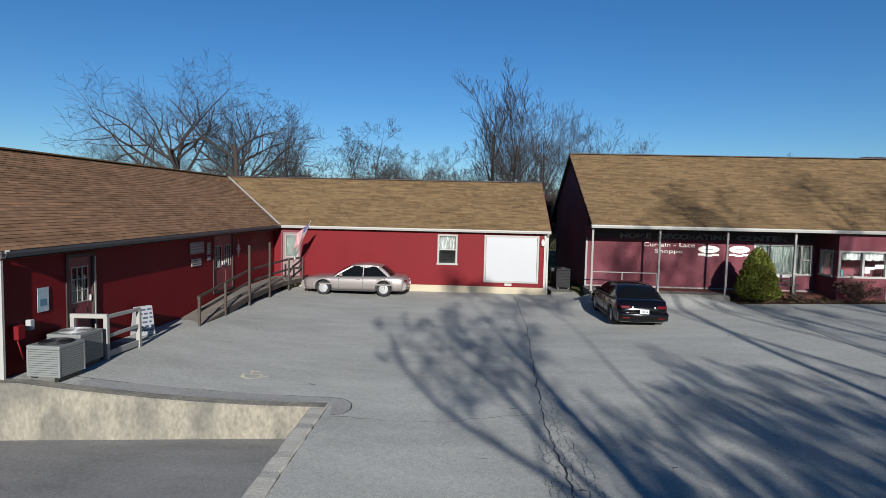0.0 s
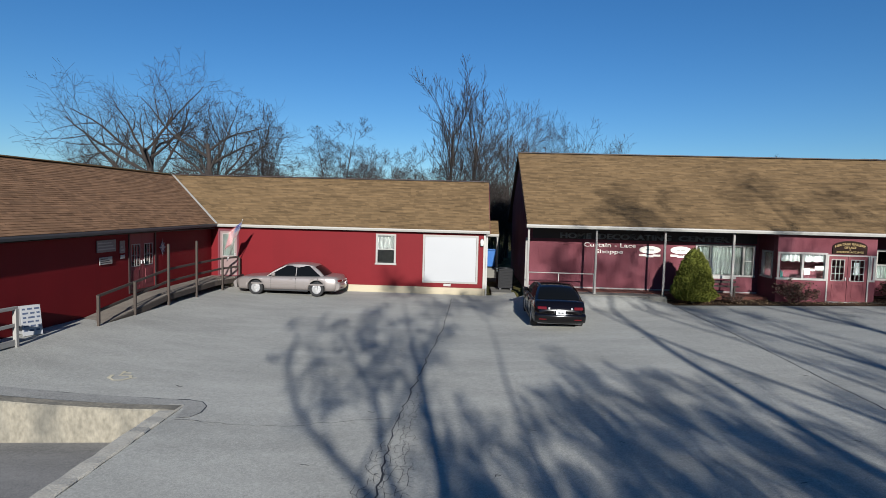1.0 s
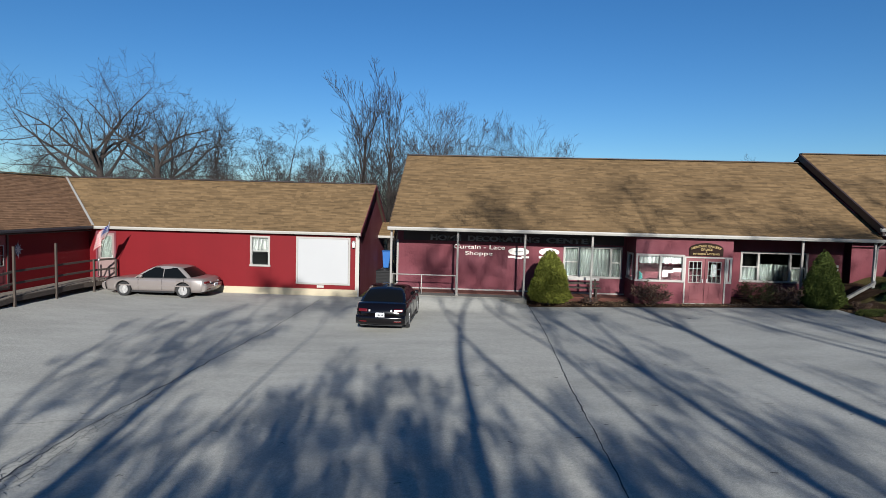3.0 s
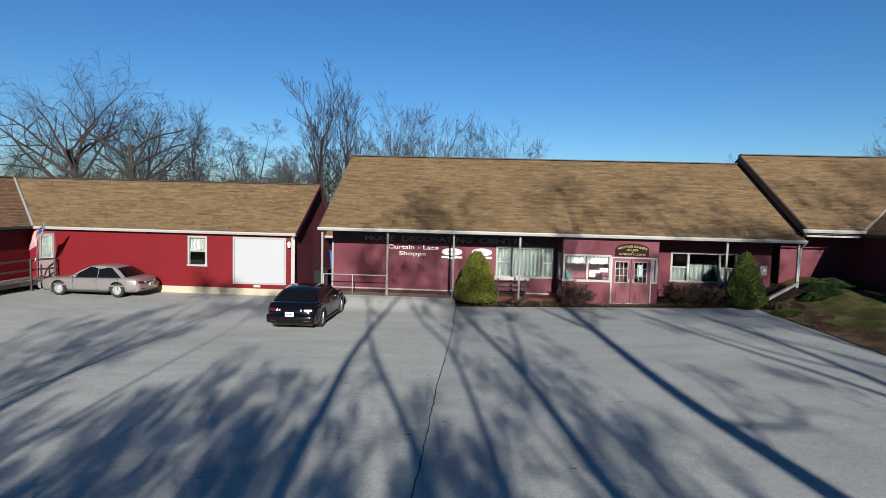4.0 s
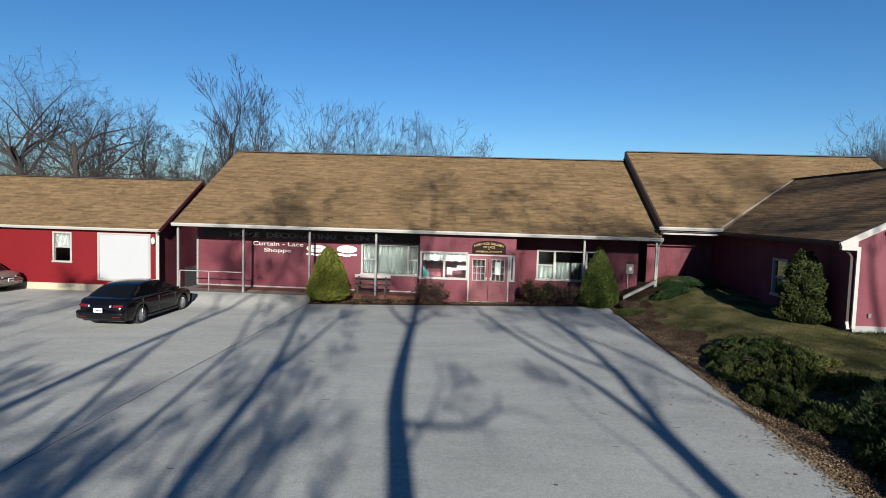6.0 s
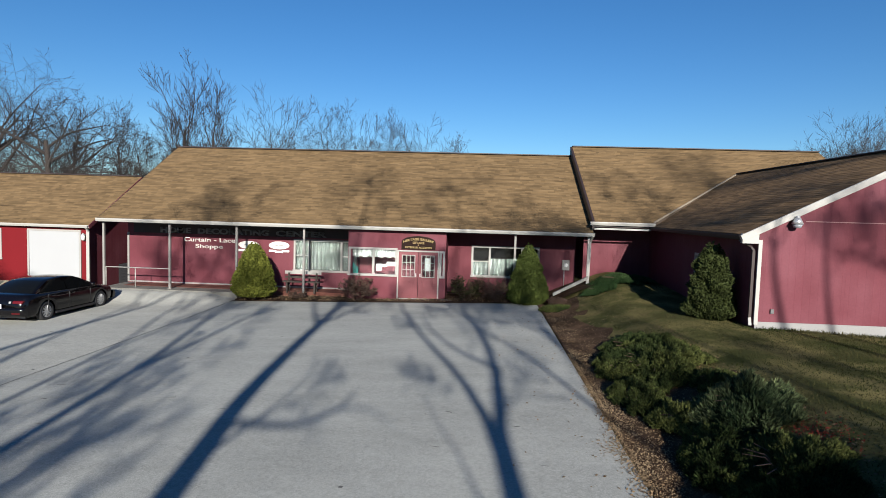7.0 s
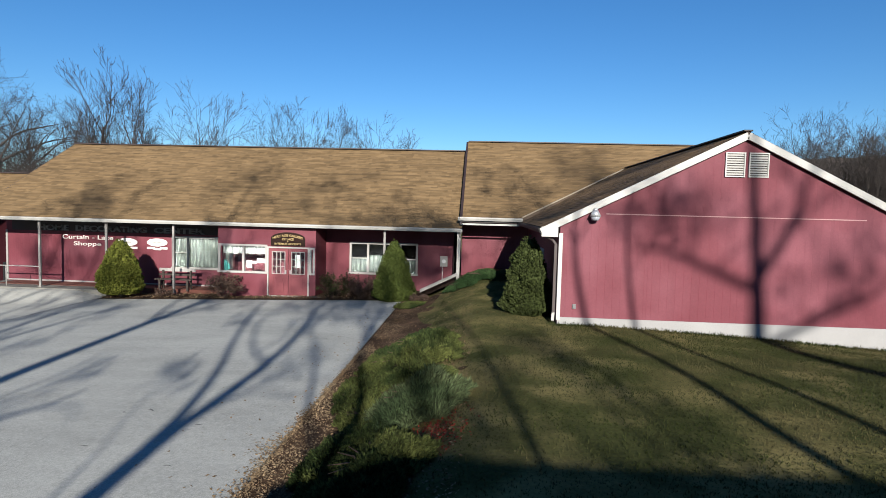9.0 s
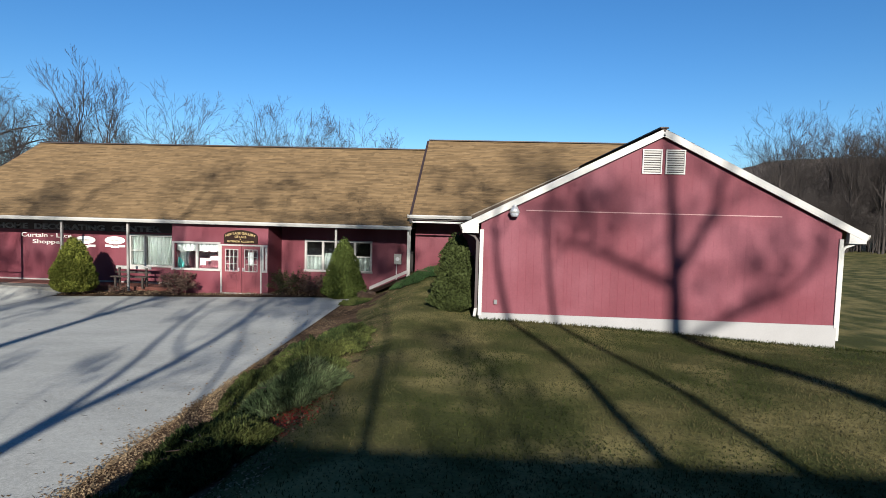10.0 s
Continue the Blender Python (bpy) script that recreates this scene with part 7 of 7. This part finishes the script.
def wheelie_bin(at, w, d, h, mat, label):
    b_ = thing("bin", at, label, "bin", "bins between the buildings")
    bm = bmesh.new()
    vs = box(bm, -w / 2, w / 2, -d / 2, d / 2, 0.08, h)
    for v in vs:
        if v.co.z < 0.2:
            v.co.x *= 0.8
            v.co.y *= 0.8
    bmesh.ops.bevel(bm, geom=list(bm.edges), offset=0.02, segments=2, affect="EDGES")
    part("bin_body", bm, mat, b_)
    bm = bmesh.new()
    box(bm, -w / 2 - 0.03, w / 2 + 0.03, -d / 2 - 0.05, d / 2 + 0.02, h, h + 0.06, bevel=0.02)
    part("lid", bm, mat, b_)
    for sx_ in (-1, 1):
        bm = bmesh.new()
        tube(bm, (sx_ * w * 0.36, d * 0.35, 0.1), (sx_ * w * 0.46, d * 0.35, 0.1), 0.1, None, 14)
        part("wheel", bm, TYRE, b_)
    bm = bmesh.new()
    tube(bm, (-w * 0.4, d / 2 + 0.05, h - 0.03), (w * 0.4, d / 2 + 0.05, h - 0.03), 0.02)
    part("handle", bm, PLASTIC_BLACK, b_)
    return b_


GREENBLACK = material("dark_green_plastic", (0.0079, 0.0145, 0.0132), 0.5, vary=0.1)
pad = bmesh.new()
box(pad, W_E + 0.35, SX0 - 0.25, 1.9, 3.9, -0.75, -0.28, bevel=0.02)
tagged(part("pavement", pad, SLAB), "small worn concrete pad between the buildings", "pavement", kind="structure")
air_unit((-13.88, 3.1, -0.22), 0.76, 1.0, "black boxy heat pump on the pad between the buildings", AC_GREY=material("black_steel", (0.009, 0.009, 0.01), 0.6, vary=0.1, spec=0.2))
wheelie_bin((-14.46, 8.0, 0.34), 0.55, 0.6, 1.04, BIN_BLUE, "tall bright blue recycling bin between the buildings")
wheelie_bin((-14.0, 4.6, ground_z(-14, 4.6) - 0.04), 0.6, 0.6, 1.05, GREENBLACK, "dark green wheeled bin between the buildings")

# ---- porch of the shop ----
prail = thing("porch_railing", (-11.6, 0.0, 0.07), "thin white pipe railing along the porch", "railing")
for x in (-13.05, -11.7, -10.14):
    bm = bmesh.new()
    tube(bm, (x, 0.0, 0.07), (x, 0.0, 0.95), 0.022)
    bm.transform(in_place(prail))
    part("baluster", bm, TRIM, prail)
bm = bmesh.new()
tube(bm, (-13.1, 0.0, 0.95), (-10.1, 0.0, 0.95), 0.024)
bm.transform(in_place(prail))
part("top_rail", bm, TRIM, prail)


def text_sign(words, x0, x1, zmid, y, mat, label, size=None, bold=0.0, name="lettering", depth=0.02, owner=None, bend=0.0):
    """Raised letters fitted between x0 and x1."""
    cu = bpy.data.curves.new("text", "FONT")
    cu.body, cu.align_x, cu.align_y = words, "CENTER", "CENTER"
    cu.size, cu.extrude, cu.offset = 1.0, 0.0, bold
    tmp = bpy.data.objects.new("text", cu)
    scene.collection.objects.link(tmp)
    bpy.context.view_layer.update()
    me = bpy.data.meshes.new_from_object(tmp.evaluated_get(bpy.context.evaluated_depsgraph_get()))
    bpy.data.objects.remove(tmp)
    bm = bmesh.new()
    bm.from_mesh(me)
    bpy.data.meshes.remove(me)
    xs = [v.co.x for v in bm.verts]
    zs = [v.co.y for v in bm.verts]
    k = (x1 - x0) / (max(xs) - min(xs))
    kz = k if size is None else size / (max(zs) - min(zs))
    cx, cz = (max(xs) + min(xs)) / 2, (max(zs) + min(zs)) / 2
    half_w = (x1 - x0) / 2
    for v in bm.verts:
        px, pz = (v.co.x - cx) * k, (v.co.y - cz) * kz
        v.co = ((x0 + x1) / 2 + px, y, zmid + pz - bend * (px / half_w) ** 2)
    ext = bmesh.ops.extrude_face_region(bm, geom=list(bm.faces))
    for v in [g for g in ext["geom"] if isinstance(g, bmesh.types.BMVert)]:
        v.co.y -= depth
    bmesh.ops.recalc_face_normals(bm, faces=bm.faces)
    if owner:
        root = owner
        while root.parent:
            root = root.parent
        bm.transform(in_place(root))
        return part(name, bm, mat, owner)
    ob = part(name, bm, mat)
    return tagged(ob, label, "sign")


SY0 = SY - 0.016
LETTER = material("white_letters", (0.663, 0.629, 0.578), 0.6, vary=0.08)
# near-black band paints the eave's shade on the wall behind the capitals
fas = thing("sign_band", (-7.6, SY0, 2.45), "dark band for the porch eave's shade behind raised grey capitals", "sign")
put("band", material("band_eave_shade", (0.02, 0.012, 0.012), 0.7, vary=0.2), fas, b=(-12.75, -2.3, SY0 - 0.02, SY0 - 0.002, 2.44, 3.3))
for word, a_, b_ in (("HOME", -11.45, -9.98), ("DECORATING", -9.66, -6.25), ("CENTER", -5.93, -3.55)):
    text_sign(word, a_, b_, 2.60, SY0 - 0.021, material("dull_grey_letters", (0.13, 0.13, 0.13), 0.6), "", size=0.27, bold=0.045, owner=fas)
text_sign("Curtain - Lace", -10.32, -7.87, 2.19, SY0, LETTER, "white raised lettering on the porch wall", size=0.2, bold=0.01)
text_sign("Shoppe", -9.77, -8.46, 1.86, SY0, LETTER, "white raised lettering on the porch wall", size=0.24, bold=0.01)
for x0, x1, z0, z1 in ((-7.72, -6.72, 1.84, 2.2), (-6.26, -5.3, 1.86, 2.22)):
    sg = thing("oval_sign", ((x0 + x1) / 2, SY0, z0), "white oval sign with a small ribbon plate below", "sign", "oval wall signs")
    bm = bmesh.new()
    ring = [[bm.verts.new(((x0 + x1) / 2 + (x1 - x0) / 2 * math.cos(6.2832 * i / 32), SY0 - w, (z0 + z1) / 2 + (z1 - z0) / 2 * math.sin(6.2832 * i / 32))) for i in range(32)] for w in (0.0, 0.03)]
    for i in range(32):
        bm.faces.new((ring[0][i], ring[0][(i + 1) % 32], ring[1][(i + 1) % 32], ring[1][i]))
    bm.faces.new(ring[1])
    bmesh.ops.recalc_face_normals(bm, faces=bm.faces)
    bm.transform(in_place(sg))
    part("oval_board", bm, LETTER, sg)
    bm = bmesh.new()
    for a, b in ((0.0, 0.36), (0.32, 0.68), (0.64, 1.0)):
        xx0, xx1 = x0 + (x1 - x0) * a, x0 + (x1 - x0) * b
        box(bm, xx0, xx1, SY0 - (0.03 if a != 0.32 else 0.034), SY0, z0 - (0.17 if a == 0.32 else 0.13), z0 - (0.07 if a == 0.32 else 0.03), bevel=0.012)
    bm.transform(in_place(sg))
    part("ribbon", bm, LETTER, sg)
    bm = bmesh.new()
    for a, b in ((0.3, 0.45), (0.48, 0.7)):
        box(bm, x0 + (x1 - x0) * a, x0 + (x1 - x0) * b, SY0 - 0.034, SY0 - 0.03, (z0 + z1) / 2 - 0.03, (z0 + z1) / 2 + 0.03)
    bm.transform(in_place(sg))
    part("lettering_bars", bm, TRIM_OLD, sg)

# arched sign over the entrance
BROWN = material("dark_brown_sign", (0.016, 0.008, 0.0055), 0.7, vary=0.2, spec=0.1)
GOLD = material("gold_letters", (0.36, 0.26, 0.11), 0.5, vary=0.1)
asign = thing("entrance_sign", (0.87, -0.03, 2.2), "arched brown sign with gold letters over the doors", "sign")
bm = bmesh.new()
n = 20
prof = [(0.14, 2.17), (1.60, 2.17), (1.60, 2.48)] + [(0.87 + 0.73 * math.cos(math.pi * i / n), 2.48 + 0.27 * math.sin(math.pi * i / n)) for i in range(1, n)] + [(0.14, 2.48)]
a = [bm.verts.new((x, -0.02, z)) for x, z in prof]
b = [bm.verts.new((x, -0.06, z)) for x, z in prof]
for i in range(len(prof)):
    j = (i + 1) % len(prof)
    bm.faces.new((a[i], a[j], b[j], b[i]))
bm.faces.new(b)
bmesh.ops.recalc_face_normals(bm, faces=bm.faces)
bm.transform(in_place(asign))
part("sign_board", bm, BROWN, asign)
text_sign("HERITAGE GALLERY", 0.22, 1.52, 2.615, -0.06, GOLD, "", size=0.10, bold=0.015, depth=0.012, owner=asign, bend=0.12)
text_sign("OF LACE", 0.62, 1.12, 2.46, -0.06, GOLD, "", size=0.10, bold=0.015, depth=0.012, owner=asign)
text_sign("&", 0.84, 0.90, 2.36, -0.06, GOLD, "", size=0.05, depth=0.012, owner=asign)
text_sign("INTERIOR ACCENTS", 0.3, 1.44, 2.26, -0.06, GOLD, "", size=0.08, bold=0.012, depth=0.012, owner=asign)

# papers in the windows
for x0, x1, z0, z1, y_, c in ((-0.95, -0.72, 1.2, 1.5, 0.03, PANEL), (-0.5, -0.08, 1.42, 1.6, 0.03, PANEL), (1.15, 1.4, 1.25, 1.8, 0.03, PANEL), (-0.72, -0.5, 1.38, 1.48, 0.028, PANEL)):
    pp = thing("paper_notice", ((x0 + x1) / 2, y_, z0), "white paper notice taped inside the shop glass", "notice", "paper notices")
    put("paper", c, pp, b=(x0, x1, y_ + 0.03, y_ + 0.034, z0, z1))
TEAL = material("teal_cloth", (0.033, 0.198, 0.1782), 0.8, vary=0.2)
bottle = thing("display_cloth", (-1.95, 0.3, 1.0), "teal cloth display inside the shop window", "display")
bm = bmesh.new()
for i in range(5):
    box(bm, -2.02 + i * 0.05, -1.975 + i * 0.05, 0.22 + 0.02 * (i % 2), 0.3, 1.0, 1.5 - 0.05 * i, bevel=0.01)
bm.transform(in_place(bottle))
part("folds", bm, TEAL, bottle)

# bench under the window
bench = thing("bench", (-4.4, 0.55, 0.05), "wooden bench with a white back board on the porch", "bench")
for yb0, z0, z1, d_, m in ((0.35, 0.50, 0.55, 0.14, WOOD_DARK), (0.52, 0.50, 0.55, 0.14, WOOD_DARK), (0.75, 0.84, 0.98, 0.03, TRIM), (0.72, 0.66, 0.74, 0.03, WOOD_DARK)):
    put("slat", m, bench, b=(-5.2, -3.55, yb0, yb0 + d_, z0, z1), bevel=0.006)
for x in (-5.0, -3.75):
    put("leg", WOOD_DARK, bench, b=(x - 0.04, x + 0.04, 0.38, 0.46, 0.03, 0.5), bevel=0.006)
    put("leg", WOOD_DARK, bench, b=(x - 0.04, x + 0.04, 0.68, 0.75, 0.03, 0.9), bevel=0.006)
    put("stretcher", WOOD_DARK, bench, b=(x - 0.03, x + 0.03, 0.46, 0.68, 0.22, 0.28), bevel=0.006)

meter = thing("electric_meter", (7.36, SY, 1.36), "grey electric meter box with round dial", "meter")
put("box", TRIM_OLD, meter, b=(7.2, 7.52, SY - 0.12, SY - 0.017, 1.36, 1.82), bevel=0.012)
bm = bmesh.new()
tube(bm, (7.36, SY - 0.12, 1.6), (7.36, SY - 0.19, 1.6), 0.085, 0.08, 18)
bm.transform(in_place(meter))
part("dial", bm, GALV, meter)
bm = bmesh.new()
tube(bm, (7.3, SY - 0.05, 1.36), (7.3, SY - 0.05, 0.6), 0.02)
bm.transform(in_place(meter))
part("conduit", bm, GALV, meter)

# low sloped white edging wall at the end of the porch
edge = bmesh.new()
va = [Vector((6.55, -0.72, 0.62)), Vector((8.02, -0.25, 1.30)), Vector((8.02, -0.1, 1.30)), Vector((6.55, -0.57, 0.62))]
slab(edge, va, 0.13)
tagged(part("edging_wall", edge, TRIM_OLD), "sloped white-painted edging wall beside the bank", "wall", kind="structure")
step = bmesh.new()
box(step, 1.85, 2.35, -0.35, 0.0, -0.1, 0.08, bevel=0.01)
tagged(part("doorstep", step, SLAB), "small pale concrete doorstep", "step", kind="structure")

# ---- marks on the asphalt ----


def crack(pts, w, mat, name, label, seed=1, jag=0.05, lift=0.006, cat="crack"):
    r = random.Random(seed)
    line = []
    for (xa, ya), (xb, yb_) in zip(pts, pts[1:]):
        n_ = max(2, int(math.hypot(xb - xa, yb_ - ya) / 0.22))
        for i in range(n_):
            f = i / n_
            line.append((xa + (xb - xa) * f + r.uniform(-jag, jag), ya + (yb_ - ya) * f + r.uniform(-jag, jag)))
    line.append(pts[-1])
    return [(line, w, r)]


def strips(name, lines, mat, label, lift=0.006):
    bm = bmesh.new()
    for line, w, r in lines:
        last = None
        for i, (x, y_) in enumerate(line):
            xn, yn = line[min(i + 1, len(line) - 1)]
            xp, yp = line[max(i - 1, 0)]
            dx, dy = xn - xp, yn - yp
            l_ = math.hypot(dx, dy) or 1
            ww = w * r.uniform(0.5, 1.3) / 2
            a = bm.verts.new((x - dy / l_ * ww, y_ + dx / l_ * ww, lot_top(x, y_) + lift))
            b = bm.verts.new((x + dy / l_ * ww, y_ - dx / l_ * ww, lot_top(x, y_) + lift))
            if last:
                bm.faces.new((last[0], last[1], b, a))
            last = (a, b)
    bmesh.ops.recalc_face_normals(bm, faces=bm.faces)
    for f in bm.faces:
        if f.normal.z < 0:
            f.normal_flip()
    ob = part(name, bm, mat)
    return tagged(ob, label, "road marking", kind="stuff")


seam = crack([(-6.9, -0.35), (-6.85, -6), (-6.98, -12), (-7.05, -26)], 0.026, TAR, "", "", 2, 0.015)
seam += crack([(-16.5, 0.5), (-16.6, -6), (-16.9, -11), (-17.1, -15), (-16.8, -26)], 0.03, TAR, "", "", 3, 0.05)
seam += crack([(-21.5, -14.9), (-19.5, -15.0), (-17.2, -14.4)], 0.015, TAR, "", "", 5, 0.06)
rr = random.Random(9)
node = {}
for i in range(-8, 9):
    for j in range(66):
        node[i, j] = (-17.0 + i * 0.125 + 0.006 * (j - 33) + rr.uniform(-0.05, 0.05), -21.5 + j * 0.135 + (0.07 if i % 2 else 0) + rr.uniform(-0.045, 0.045))
for (i, j), p in node.items():
    reach = 8.2 * (1 - j / 72) * (0.75 + 0.4 * noise.noise(Vector((i * 0.3, j * 0.17, 2))))
    for q in ((i + 1, j), (i, j + 1)):
        if q in node and abs(i) < reach and (q[0] == i or (i + j) % 2) and rr.random() < 0.85:
            seam += crack([p, node[q]], 0.009, TAR, "", "", 20 + i + 50 * j, 0.008)
strips("asphalt_cracks", seam, TAR, "dark cracks and seams in the asphalt")
edge_line = [(-28.2, -14.36), (-26.28, -14.17), (-24.32, -13.97), (-22.6, -13.82), (-21.75, -13.77), (-21.4, -13.85), (-21.2, -14.1), (-21.15, -14.45), (-21.25, -14.72), (-21.5, -14.8)]
tar = crack(edge_line, 0.03, TAR, "", "", 7, 0.008)
fill = bmesh.new()
low_line = [(x, max(lot_edge_y(x) + 0.05, -14.78)) for x, y_ in edge_line[:5]] + [(-21.6, -14.3), (-21.58, -14.4), (-21.56, -14.6), (-21.55, -14.7), (-21.5, -14.79)]
for (p, q), (r_, s_) in zip(zip(edge_line, low_line), list(zip(edge_line, low_line))[1:]):
    fill.faces.new([fill.verts.new((x, y_, lot_top(x, y_) + 0.004)) for x, y_ in (q, s_, r_, p)])
bmesh.ops.recalc_face_normals(fill, faces=fill.faces)
tagged(part("fill_strip", fill, asphalt("grey_patching", (0.16, 0.158, 0.146), (0.32, 0.316, 0.29))), "pale patching strip along the top of the wall", "road marking", kind="structure")
strips("tar_line", tar, TAR, "thin tar line curving round the wall end")
r9 = random.Random(12)
mark = []
for pts in ([(-24.2, -12.62), (-24.15, -12.85), (-23.98, -12.97), (-23.8, -12.9), (-23.72, -12.72)], [(-24.1, -12.3), (-24.02, -12.62), (-23.8, -12.55)], [(-23.8, -12.55), (-23.7, -12.72), (-23.58, -12.68)], [(-24.1, -12.42), (-23.9, -12.38)]):
    mark += crack(pts, 0.075, PANEL, "", "", 4, 0.008)
strips("painted_symbol", mark, material("worn_road_paint", (0.5, 0.45, 0.32), 0.8, vary=0.4, grain=30, stain=6), "worn white painted parking symbol", 0.008)
oil = []
for k in range(60):
    x, y_ = rr.uniform(-24, 5), rr.uniform(-18, -3)
    oil += crack([(x, y_), (x + rr.uniform(0.04, 0.18), y_ + rr.uniform(-0.06, 0.06))], rr.uniform(0.015, 0.05), TAR, "", "", 300 + k, 0.03)
strips("asphalt_patches", oil, material("oil_stain", (0.0726, 0.0713, 0.0693), 0.85, vary=0.2), "small dark stains and chips on the asphalt", 0.005)
